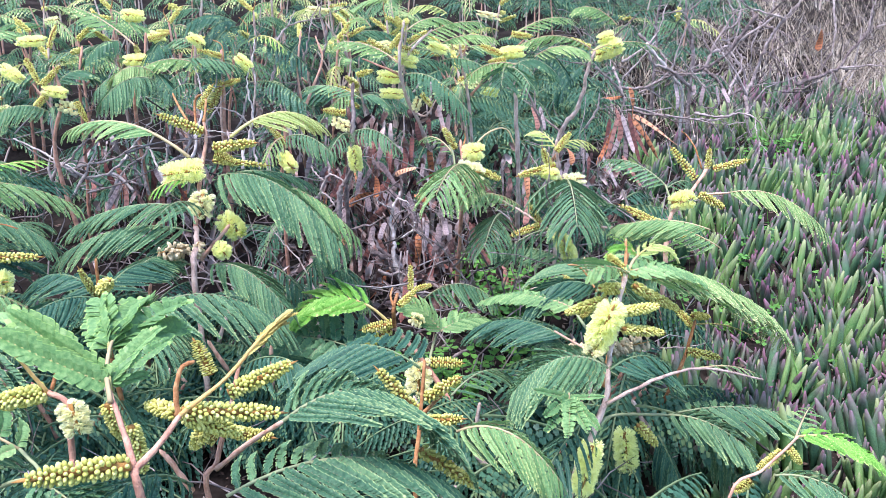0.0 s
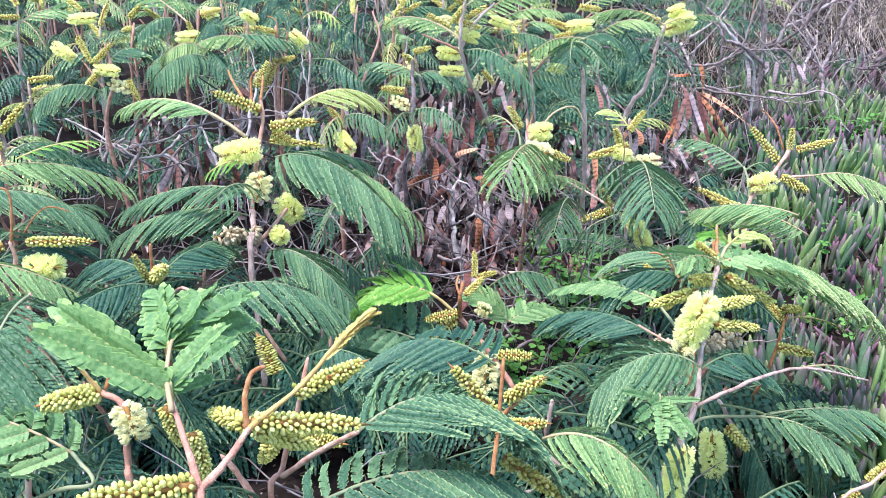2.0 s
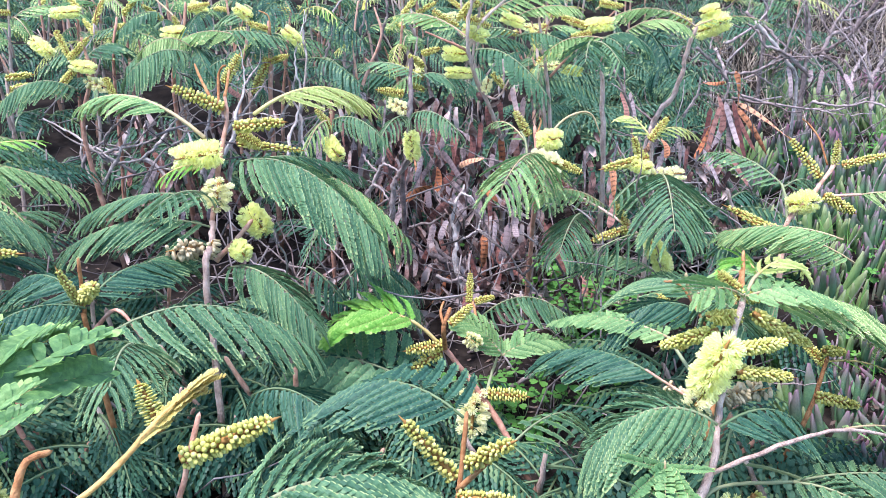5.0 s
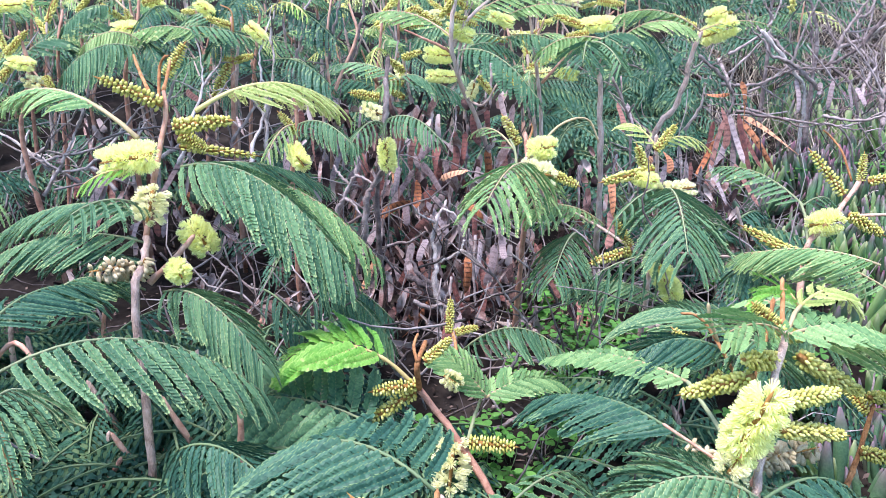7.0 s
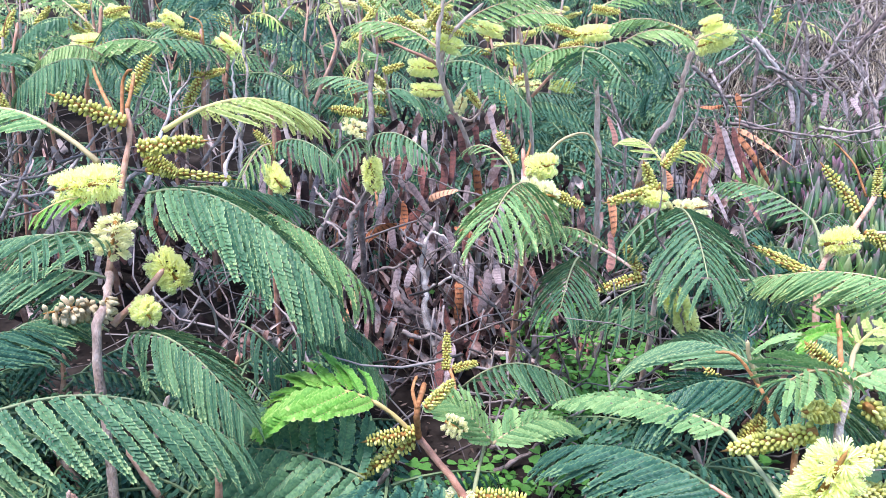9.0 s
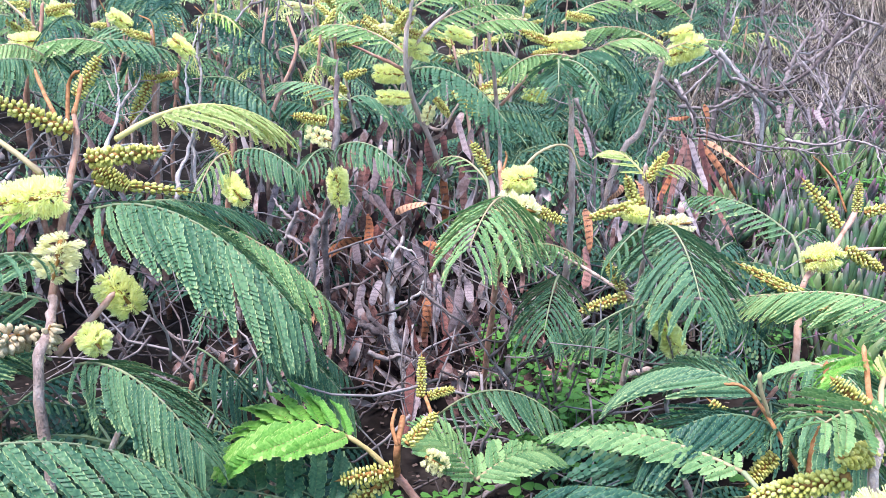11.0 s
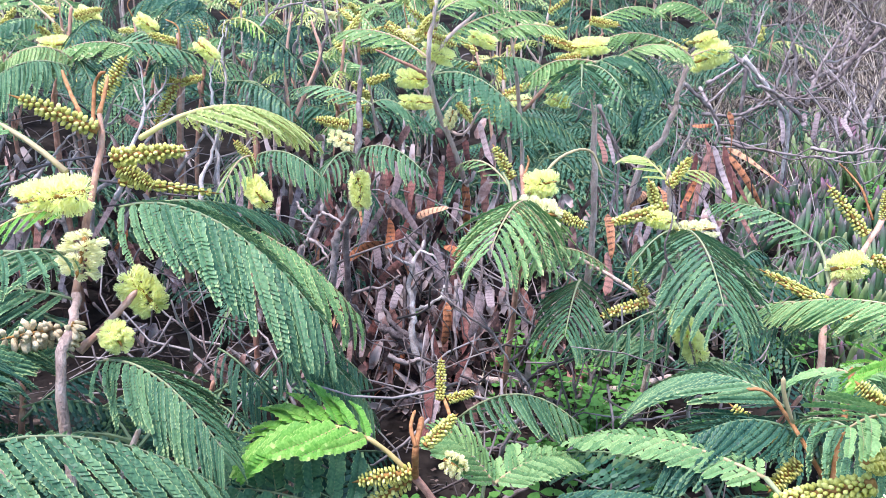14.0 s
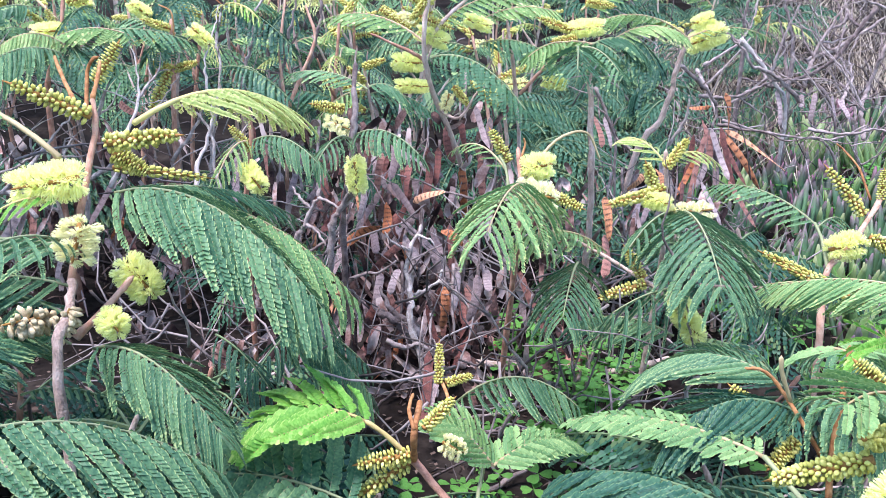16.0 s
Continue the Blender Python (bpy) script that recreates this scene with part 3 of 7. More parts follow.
frond(s, (-0.427, 0.620, 0.272), (-0.426, 0.780, 0.211), "mid", 0.03, 0.055, 13, 0.3)
frond(s, (-0.360, 0.500, 0.292), (-0.369, 0.640, 0.226), "mid", 0.03, 0.05, 12, 0.3)
frond(s, (-0.314, 0.440, 0.299), (-0.319, 0.560, 0.231), "mid", 0.02, 0.045, 11, 0.3)
buds(s, (-0.177, 0.430, 0.341), (-0.171, 0.430, 0.311), 0.006, "near")
flower(s, (-0.222, 0.455, 0.340), (-0.217, 0.450, 0.323), 0.013, "cream")

s = shoot((-0.36, 0.52, 0.0), "wattle shoot with broad drooping leaves beside the path")
stem(s, [(-0.36, 0.52, 0.0), (-0.35, 0.53, 0.16), (-0.345, 0.56, 0.27), (-0.350, 0.600, 0.335)], 0.003, 0.0018, PINK)
frond(s, (-0.350, 0.600, 0.335), (-0.335, 0.480, 0.298), "mid", 0.035, 0.072, 14, 0.35, 0.03, 62)
stem(s, [(-0.352, 0.540, 0.20), (-0.28, 0.470, 0.27), (-0.241, 0.440, 0.300), (-0.272, 0.478, 0.291)], 0.0016, 0.0012, STALK["mid"], "leaf_stalk")
frond(s, (-0.272, 0.478, 0.291), (-0.372, 0.505, 0.300), "light", 0.02, 0.05, 9, 0.15, 0.02, 46, 1.3)
frond(s, (-0.250, 0.450, 0.285), (-0.205, 0.425, 0.270), "mid", 0.015, 0.045, 9, 0.2, 0.05, 50, 1.3)
frond(s, (-0.520, 0.760, 0.285), (-0.410, 0.785, 0.240), "light", 0.03, 0.045, 12, 0.3, 0.05, 46)

s = shoot((-0.12, 0.52, 0.0), "wattle shoot with a dark red stem and bud spikes")
stem(s, [(-0.12, 0.52, 0.0), (-0.159, 0.500, 0.226), (-0.153, 0.505, 0.263), (-0.145, 0.515, 0.291), (-0.137, 0.530, 0.327)], 0.0024, 0.0014, PINK)
stem(s, [(-0.171, 0.500, 0.241), (-0.184, 0.500, 0.267), (-0.189, 0.500, 0.274)], 0.0022, 0.0015, PINK)
stem(s, [(-0.152, 0.500, 0.260), (-0.121, 0.470, 0.301), (-0.092, 0.440, 0.337)], 0.0019, 0.0014, PINK, "leaf_stalk")
buds(s, (-0.145, 0.520, 0.308), (-0.103, 0.535, 0.322), 0.0075, "single")
buds(s, (-0.158, 0.530, 0.316), (-0.168, 0.540, 0.338), 0.0065, "near")
buds(s, (-0.148, 0.510, 0.285), (-0.113, 0.500, 0.283), 0.006, "near")
buds(s, (-0.150, 0.500, 0.283), (-0.162, 0.500, 0.292), 0.006, "near")
frond(s, (-0.092, 0.440, 0.337), (0.012, 0.530, 0.253), "mid", 0.07, 0.066, 18, 0.1, 0.03, 40)
frond(s, (-0.117, 0.400, 0.315), (0.009, 0.500, 0.245), "mid", 0.05, 0.055, 14, 0.1, 0.05, 55, 1.2)
frond(s, (-0.153, 0.450, 0.284), (-0.188, 0.400, 0.305), "dark", 0.03, 0.05, 10, 0.3)
frond(s, (-0.243, 0.430, 0.283), (-0.309, 0.600, 0.203), "dark", 0.02, 0.05, 10, 0.3)

s = shoot((0.0, 0.60, 0.0), "wattle shoot with ochre bud spikes")
stem(s, [(0.0, 0.6, 0.0), (-0.019, 0.580, 0.173), (-0.016, 0.600, 0.225), (-0.012, 0.620, 0.276)], 0.0024, 0.0014, RUST)
stem(s, [(-0.016, 0.600, 0.236), (0.006, 0.600, 0.262)], 0.002, 0.0015, RUST)
buds(s, (-0.019, 0.620, 0.229), (-0.049, 0.625, 0.266), 0.0068)
buds(s, (-0.010, 0.600, 0.254), (0.015, 0.590, 0.279), 0.0062)
buds(s, (-0.014, 0.580, 0.246), (0.018, 0.570, 0.254), 0.0055)
buds(s, (-0.013, 0.530, 0.255), (0.026, 0.530, 0.222), 0.0062)
frond(s, (0.013, 0.540, 0.263), (0.087, 0.520, 0.235), "light", 0.04, 0.042, 13, 0.4, 0.05, 45)
frond(s, (-0.017, 0.660, 0.247), (-0.138, 0.740, 0.187), "dark", 0.06, 0.066, 12, 0.08, 0.05, 60, 1.1)
frond(s, (0.011, 0.700, 0.195), (0.076, 0.850, 0.128), "mid", 0.03, 0.045, 10, 0.3)

s = shoot((0.05, 0.82, 0.0), "wattle shoot with one bright lime leaf and yellow buds")
stem(s, [(0.07, 0.8, 0.0), (0.008, 0.883, 0.078), (-0.025, 0.905, 0.121), (-0.055, 0.922, 0.151)], 0.0036, 0.0028, PINK)
stem(s, [(-0.055, 0.922, 0.151), (-0.054, 0.900, 0.187), (-0.052, 0.940, 0.186)], 0.0024, 0.002, RUST)
curl(s, [(-0.054, 0.900, 0.189), (-0.058, 0.910, 0.198), (-0.056, 0.920, 0.203)], 0.0024)
stem(s, [(-0.055, 0.922, 0.151), (-0.073, 0.923, 0.169), (-0.087, 0.923, 0.180)], 0.0018, 0.0016, STALK["lime"], "leaf_stalk")
frond(s, (-0.087, 0.923, 0.180), (-0.163, 0.933, 0.167), "lime", 0.026, 0.050, 9, 0.0, 0.02, 46, 1.6, roll=14)
stem(s, [(-0.014, 0.905, 0.113), (-0.010, 0.933, 0.120), (-0.006, 0.961, 0.121)], 0.0017, 0.0014, STALK["mid"], "leaf_stalk")
frond(s, (0.0, 0.939, 0.137), (-0.040, 0.955, 0.164), "light", 0.012, 0.027, 11, 0.0, 0.03, 42, 1.4, roll=14)
frond(s, (0.0, 0.939, 0.137), (0.067, 1.005, 0.114), "light", 0.022, 0.028, 12, 0.0, 0.03, 42, 1.4, roll=-14)
buds(s, (-0.057, 0.922, 0.156), (-0.093, 0.916, 0.152), 0.0068)
buds(s, (-0.059, 0.927, 0.146), (-0.101, 0.916, 0.121), 0.0068)
buds(s, (-0.048, 0.900, 0.190), (-0.029, 0.920, 0.200), 0.0055)
buds(s, (-0.041, 1.050, 0.140), (-0.040, 1.070, 0.167), 0.005)
buds(s, (-0.035, 1.050, 0.141), (-0.014, 1.060, 0.144), 0.005)
buds(s, (-0.013, 0.905, 0.114), (0.025, 0.905, 0.112), 0.0075)
stem(s, [(-0.035, 0.950, 0.142), (-0.032, 1.020, 0.138), (-0.040, 1.060, 0.142)], 0.0018, 0.0014, RUST)
flower(s, (-0.025, 0.905, 0.115), (-0.027, 0.883, 0.083), 0.021, "cream")
flower(s, (-0.036, 0.935, 0.158), (-0.022, 0.935, 0.150), 0.011, "cream")
frond(s, (-0.093, 0.900, 0.130), (-0.200, 0.930, 0.130), "mid", 0.02, 0.062, 9, 0.05, 0.05, 60, 1.3, roll=30)
frond(s, (-0.027, 1.050, 0.123), (0.069, 1.020, 0.140), "mid", 0.05, 0.04, 13, 0.7)

s = shoot((0.13, 0.70, 0.0), "tall wattle shoot with a fluffy pale yellow flower")
stem(s, [(0.12, 0.68, 0.0), (0.121, 0.665, 0.112), (0.141, 0.680, 0.168), (0.155, 0.700, 0.192), (0.160, 0.722, 0.226), (0.170, 0.750, 0.258), (0.180, 0.774, 0.286)], 0.0036, 0.0023, BARK)
stem(s, [(0.141, 0.680, 0.165), (0.162, 0.700, 0.173), (0.235, 0.770, 0.128)], 0.0018, 0.0013, STALK["mid"], "leaf_stalk")
stem(s, [(0.153, 0.690, 0.192), (0.175, 0.685, 0.210), (0.206, 0.690, 0.222), (0.249, 0.715, 0.215), (0.319, 0.750, 0.182)], 0.0019, 0.0010, BARK, "leaf_stalk")
flower(s, (0.147, 0.724, 0.236), (0.159, 0.720, 0.276), 0.0200)
flower(s, (0.146, 0.718, 0.236), (0.131, 0.706, 0.214), 0.015, "cream")
flower(s, (0.163, 0.735, 0.222), (0.180, 0.742, 0.226), 0.013, "faded")
flower(s, (0.172, 0.742, 0.222), (0.205, 0.762, 0.218), 0.012, "faded")
flower(s, (0.142, 0.740, 0.224), (0.124, 0.750, 0.218), 0.013, "faded")
stem(s, [(0.152, 0.715, 0.222), (0.136, 0.735, 0.226), (0.112, 0.757, 0.232)], 0.0012, 0.0009, PINK)
flower(s, (0.189, 0.760, 0.114), (0.194, 0.750, 0.076), 0.017)
flower(s, (0.137, 0.660, 0.167), (0.129, 0.650, 0.126), 0.016)
frond(s, (0.180, 0.772, 0.287), (0.262, 0.812, 0.262), "light", 0.022, 0.034, 10, 0.05, 0.03, 50, 1.35)
frond(s, (0.180, 0.772, 0.287), (0.142, 0.752, 0.298), "light", 0.012, 0.030, 8, 0.05, 0.03, 52, 1.35)
frond(s, (0.198, 0.812, 0.288), (0.172, 0.818, 0.284), "lime", 0.026, 0.024, 7, 0.1, 0.05, 40, 1.25)
frond(s, (0.199, 0.812, 0.288), (0.240, 0.838, 0.280), "gold", 0.022, 0.024, 7, 0.1, 0.05, 40, 1.25)
stem(s, [(0.180, 0.774, 0.284), (0.192, 0.800, 0.288), (0.199, 0.812, 0.289)], 0.0018, 0.0014, STALK["light"], "leaf_stalk")
curl(s, [(0.183, 0.790, 0.284), (0.185, 0.805, 0.298), (0.186, 0.813, 0.306)], 0.0028)
buds(s, (0.180, 0.790, 0.284), (0.166, 0.800, 0.293), 0.0060)
frond(s, (0.205, 0.795, 0.270), (0.350, 0.885, 0.190), "tipped", 0.045, 0.055, 16, 0.25, 0.03, 50)
frond(s, (0.270, 0.840, 0.235), (0.425, 0.955, 0.120), "tipped", 0.045, 0.062, 15, 0.3, 0.05, 48)
stem(s, [(0.157, 0.712, 0.212), (0.148, 0.755, 0.226), (0.137, 0.817, 0.228)], 0.0018, 0.0015, STALK["mid"], "leaf_stalk")
frond(s, (0.137, 0.817, 0.228), (0.050, 0.918, 0.188), "light", 0.022, 0.022, 15, 0.1, 0.03, 46, 1.5, roll=15)
buds(s, (0.187, 0.765, 0.277), (0.240, 0.800, 0.233), 0.0068, "near")
buds(s, (0.171, 0.737, 0.263), (0.209, 0.760, 0.256), 0.0068, "single")
buds(s, (0.173, 0.737, 0.245), (0.216, 0.760, 0.229), 0.0066, "near")
buds(s, (0.177, 0.770, 0.272), (0.152, 0.750, 0.279), 0.0072, "near")
buds(s, (0.160, 0.755, 0.268), (0.126, 0.775, 0.243), 0.0068, "single")
buds(s, (0.158, 0.862, 0.222), (0.136, 0.878, 0.236), 0.0050)
buds(s, (0.168, 0.850, 0.218), (0.150, 0.840, 0.206), 0.0058)
buds(s, (0.178, 0.780, 0.285), (0.196, 0.795, 0.275), 0.0055)
buds(s, (0.197, 0.740, 0.136), (0.219, 0.740, 0.113), 0.0068)
stem(s, [(0.170, 0.790, 0.150), (0.190, 0.850, 0.200), (0.200, 0.872, 0.236), (0.205, 0.884, 0.260)], 0.0024, 0.0017, RUST)
frond(s, (0.205, 0.884, 0.258), (0.184, 0.920, 0.233), "light", 0.012, 0.022, 7, 0.2, 0.05, 42, 1.25)
frond(s, (0.205, 0.884, 0.258), (0.232, 0.905, 0.246), "light", 0.012, 0.022, 7, 0.2, 0.05, 42, 1.25)
curl(s, [(0.190, 0.845, 0.196), (0.173, 0.843, 0.223), (0.158, 0.860, 0.246), (0.147, 0.863, 0.256), (0.138, 0.863, 0.257)], 0.0022)
stem(s, [(0.163, 0.855, 0.240), (0.155, 0.854, 0.258), (0.153, 0.854, 0.268)], 0.0011, 0.0016, STALK["light"], "leaf_stalk")
frond(s, (0.154, 0.700, 0.224), (0.070, 0.700, 0.200), "mid", 0.045, 0.062, 14, 0.2, 0.05, 58, 1.1)
frond(s, (0.156, 0.700, 0.222), (0.225, 0.740, 0.199), "dark", 0.03, 0.055, 10, 0.5)
frond(s, (0.125, 0.757, 0.222), (0.040, 0.870, 0.178), "dark", 0.03, 0.055, 16, 0.3)
strips(s, (0.111, 0.645, 0.226), [(0.081, 0.630, 0.239), (0.086, 0.600, 0.237), (0.094, 0.590, 0.229), (0.115, 0.590, 0.229), (0.129, 0.600, 0.225), (0.136, 0.630, 0.233), (0.103, 0.580, 0.232)], "light", 0.85)
frond(s, (0.244, 0.715, 0.215), (0.318, 0.770, 0.178), "light", 0.01, 0.022, 7, 0.2)
frond(s, (0.235, 0.770, 0.128), (0.308, 0.740, 0.110), "mid", 0.02, 0.05, 10, 0.15, 0.05, 50, 1.1)
frond(s, (0.235, 0.770, 0.128), (0.412, 0.840, 0.073), "mid", 0.03, 0.055, 12, 0.2, 0.15, 50, 1.1)
frond(s, (0.230, 0.780, 0.097), (0.256, 0.740, 0.041), "dark", 0.01, 0.055, 13, 0.9)
frond(s, (0.288, 0.800, 0.083), (0.329, 0.750, 0.026), "mid", 0.02, 0.05, 12, 0.7)
frond(s, (0.133, 0.670, 0.190), (0.067, 0.550, 0.186), "dark", 0.02, 0.05, 10, 0.5)

s = shoot((0.24, 0.86, 0.0), "thin rust-stemmed wattle shoot with bud spikes")
stem(s, [(0.22, 0.85, 0.0), (0.257, 0.840, 0.123), (0.274, 0.860, 0.147), (0.287, 0.880, 0.180)], 0.0026, 0.0018, RUST)
buds(s, (0.275, 0.860, 0.153), (0.312, 0.860, 0.146), 0.0065)
buds(s, (0.286, 0.880, 0.173), (0.269, 0.900, 0.188), 0.0055)
buds(s, (0.283, 0.880, 0.187), (0.309, 0.900, 0.177), 0.0055)
frond(s, (0.284, 0.880, 0.176), (0.381, 0.950, 0.125), "lime", 0.015, 0.02, 6, 0.2)

s = shoot((0.27, 0.62, 0.0), "low wattle shoot with a lime-green young leaf over ice plants")
stem(s, [(0.25, 0.62, 0.0), (0.251, 0.620, 0.142), (0.283, 0.640, 0.154), (0.310, 0.658, 0.165), (0.323, 0.665, 0.174)], 0.0017, 0.0011, PINK)
frond(s, (0.324, 0.665, 0.174), (0.396, 0.660, 0.150), "lime", 0.02, 0.034, 8, 0.1, 0.05, 38, 1.4)
frond(s, (0.320, 0.665, 0.168), (0.365, 0.740, 0.156), "light", 0.01, 0.025, 7, 0.1)
frond(s, (0.296, 0.640, 0.150), (0.359, 0.620, 0.136), "mid", 0.02, 0.04, 9, 0.25)
buds(s, (0.309, 0.660, 0.161), (0.291, 0.660, 0.141), 0.006)
buds(s, (0.314, 0.660, 0.164), (0.325, 0.655, 0.152), 0.005)
buds(s, (0.276, 0.640, 0.145), (0.263, 0.640, 0.132), 0.006)

s = shoot((-0.27, 0.88, 0.0), "wattle shoot with yellow flower, cream flower and broad drooping leaves")
stem(s, [(-0.27, 0.86, 0.0), (-0.272, 0.88, 0.12), (-0.278, 0.900, 0.236), (-0.280, 0.930, 0.254), (-0.286, 0.950, 0.267)], 0.0038, 0.003, BARK)
stem(s, [(-0.286, 0.950, 0.267), (-0.282, 0.970, 0.311), (-0.275, 0.990, 0.358), (-0.277, 0.998, 0.380)], 0.0027, 0.0018, PINK)
stem(s, [(-0.279, 0.930, 0.234), (-0.262, 0.950, 0.251), (-0.250, 0.960, 0.265)], 0.003, 0.002, PINK)
stem(s, [(-0.277, 0.998, 0.380), (-0.277, 1.010, 0.392), (-0.278, 1.020, 0.402)], 0.0018, 0.0012, RUST)
flower(s, (-0.275, 0.957, 0.336), (-0.314, 0.951, 0.330), 0.0190)
flower(s, (-0.270, 0.940, 0.312), (-0.273, 0.928, 0.290), 0.0190, "cream")
flower(s, (-0.261, 0.980, 0.268), (-0.240, 0.970, 0.251), 0.019)
flower(s, (-0.296, 0.940, 0.246), (-0.322, 0.920, 0.247), 0.018, "faded")
flower(s, (-0.275, 0.920, 0.260), (-0.285, 0.920, 0.242), 0.014, "faded")
flower(s, (-0.256, 0.930, 0.251), (-0.246, 0.920, 0.245), 0.014)
frond(s, (-0.287, 0.950, 0.324), (-0.322, 0.930, 0.318), "lime", 0.01, 0.022, 6, 0.3)
buds(s, (-0.276, 0.990, 0.370), (-0.321, 0.980, 0.393), 0.0075)
buds(s, (-0.264, 0.980, 0.354), (-0.214, 0.970, 0.364), 0.0075)
buds(s, (-0.268, 1.000, 0.343), (-0.246, 1.000, 0.329), 0.008)
buds(s, (-0.278, 1.020, 0.327), (-0.220, 1.050, 0.313), 0.005)
buds(s, (-0.296, 1.050, 0.383), (-0.279, 1.060, 0.409), 0.0068)
curl(s, [(-0.308, 1.040, 0.370), (-0.324, 1.060, 0.386), (-0.332, 1.070, 0.398)], 0.0028)
curl(s, [(-0.296, 1.030, 0.362), (-0.301, 1.050, 0.388), (-0.296, 1.050, 0.399), (-0.292, 1.050, 0.401)], 0.0026)
frond(s, (-0.262, 0.980, 0.320), (-0.121, 0.960, 0.247), "mid", 0.06, 0.078, 15, 0.4, 0.02, 50, 1.03)
frond(s, (-0.258, 1.000, 0.315), (-0.170, 1.120, 0.262), "mid", 0.025, 0.042, 14, 0.35)
frond(s, (-0.239, 1.030, 0.295), (-0.110, 1.050, 0.217), "light", 0.05, 0.062, 14, 0.4, 0.05, 48, 1.03)
frond(s, (-0.283, 0.960, 0.285), (-0.471, 1.040, 0.232), "mid", 0.035, 0.055, 15, 0.35)
frond(s, (-0.300, 0.980, 0.250), (-0.462, 0.980, 0.219), "mid", 0.04, 0.055, 14, 0.35)
frond(s, (-0.290, 0.950, 0.240), (-0.455, 1.080, 0.187), "dark", 0.03, 0.05, 12, 0.35)
frond(s, (-0.280, 0.950, 0.291), (-0.286, 0.840, 0.324), "mid", 0.02, 0.04, 9, 0.35)
frond(s, (-0.287, 0.960, 0.349), (-0.473, 1.080, 0.349), "light", 0.05, 0.045, 15, 0.25, 0.25, 32, 1.1, 1.8)
frond(s, (-0.240, 0.970, 0.370), (-0.162, 1.150, 0.339), "gold", 0.045, 0.055, 13, 0.35, 0.22, 38, 1.1, 1.8)
frond(s, (-0.268, 0.930, 0.227), (-0.174, 0.880, 0.197), "mid", 0.04, 0.055, 14, 0.35)
frond(s, (-0.302, 0.970, 0.210), (-0.395, 0.980, 0.197), "mid", 0.03, 0.05, 12, 0.35)
frond(s, (-0.176, 1.080, 0.175), (-0.099, 1.050, 0.131), "mid", 0.03, 0.05, 12, 0.6)

s = shoot((-0.34, 0.80, 0.0), "wattle shoot with a rusty bud cluster and a long drooping leaf")
stem(s, [(-0.34, 0.82, 0.0), (-0.346, 0.800, 0.218), (-0.346, 0.800, 0.243), (-0.343, 0.800, 0.289)], 0.0028, 0.0016, RUST)
buds(s, (-0.347, 0.800, 0.246), (-0.357, 0.790, 0.282), 0.005)
buds(s, (-0.344, 0.800, 0.255), (-0.329, 0.790, 0.269), 0.008)
stem(s, [(-0.346, 0.800, 0.218), (-0.318, 0.800, 0.244), (-0.289, 0.780, 0.230)], 0.002, 0.0014, PINK)
frond(s, (-0.292, 0.740, 0.256), (-0.170, 0.860, 0.181), "mid", 0.065, 0.064, 15, 0.45, 0.05, 70, 0.95)
frond(s, (-0.343, 0.800, 0.252), (-0.440, 0.860, 0.237), "dark", 0.03, 0.055, 13, 0.35)
frond(s, (-0.340, 0.800, 0.252), (-0.311, 0.900, 0.240), "dark", 0.03, 0.05, 12, 0.35)
frond(s, (-0.339, 0.790, 0.250), (-0.398, 0.720, 0.249), "dark", 0.03, 0.055, 12, 0.35)
frond(s, (-0.333, 0.850, 0.240), (-0.320, 0.950, 0.225), "mid", 0.03, 0.05, 11, 0.4)
frond(s, (-0.259, 0.720, 0.253), (-0.232, 0.620, 0.284), "mid", 0.03, 0.05, 11, 0.4)
frond(s, (-0.191, 0.750, 0.198), (-0.114, 0.700, 0.214), "dark", 0.03, 0.055, 12, 0.4)

s = shoot((-0.44, 0.84, 0.0), "wattle shoot with a greenish flower and curled rusty tips")
stem(s, [(-0.44, 0.85, 0.0), (-0.509, 0.830, 0.210), (-0.496, 0.830, 0.256), (-0.497, 0.830, 0.278)], 0.003, 0.002, PINK)
curl(s, [(-0.497, 0.830, 0.276), (-0.492, 0.835, 0.305), (-0.494, 0.840, 0.327), (-0.502, 0.840, 0.332)], 0.0024)
curl(s, [(-0.481, 0.830, 0.288), (-0.467, 0.835, 0.306), (-0.454, 0.840, 0.312), (-0.436, 0.840, 0.307)], 0.0016)
buds(s, (-0.481, 0.830, 0.279), (-0.416, 0.830, 0.279), 0.0062)
buds(s, (-0.505, 0.830, 0.275), (-0.529, 0.820, 0.266), 0.0065)
flower(s, (-0.483, 0.830, 0.250), (-0.450, 0.824, 0.254), 0.019)
frond(s, (-0.541, 0.950, 0.327), (-0.464, 0.970, 0.340), "lime", 0.012, 0.026, 8, 0.1)
frond(s, (-0.580, 0.930, 0.316), (-0.445, 1.000, 0.277), "light", 0.04, 0.045, 15, 0.35)
frond(s, (-0.564, 0.880, 0.306), (-0.448, 0.920, 0.263), "mid", 0.04, 0.055, 15, 0.35)
frond(s, (-0.526, 0.840, 0.251), (-0.478, 1.000, 0.193), "dark", 0.03, 0.055, 13, 0.35)
frond(s, (-0.543, 0.880, 0.254), (-0.548, 1.120, 0.209), "mid", 0.03, 0.055, 13, 0.35)
frond(s, (-0.506, 0.820, 0.228), (-0.527, 0.750, 0.235), "dark", 0.03, 0.05, 11, 0.35)

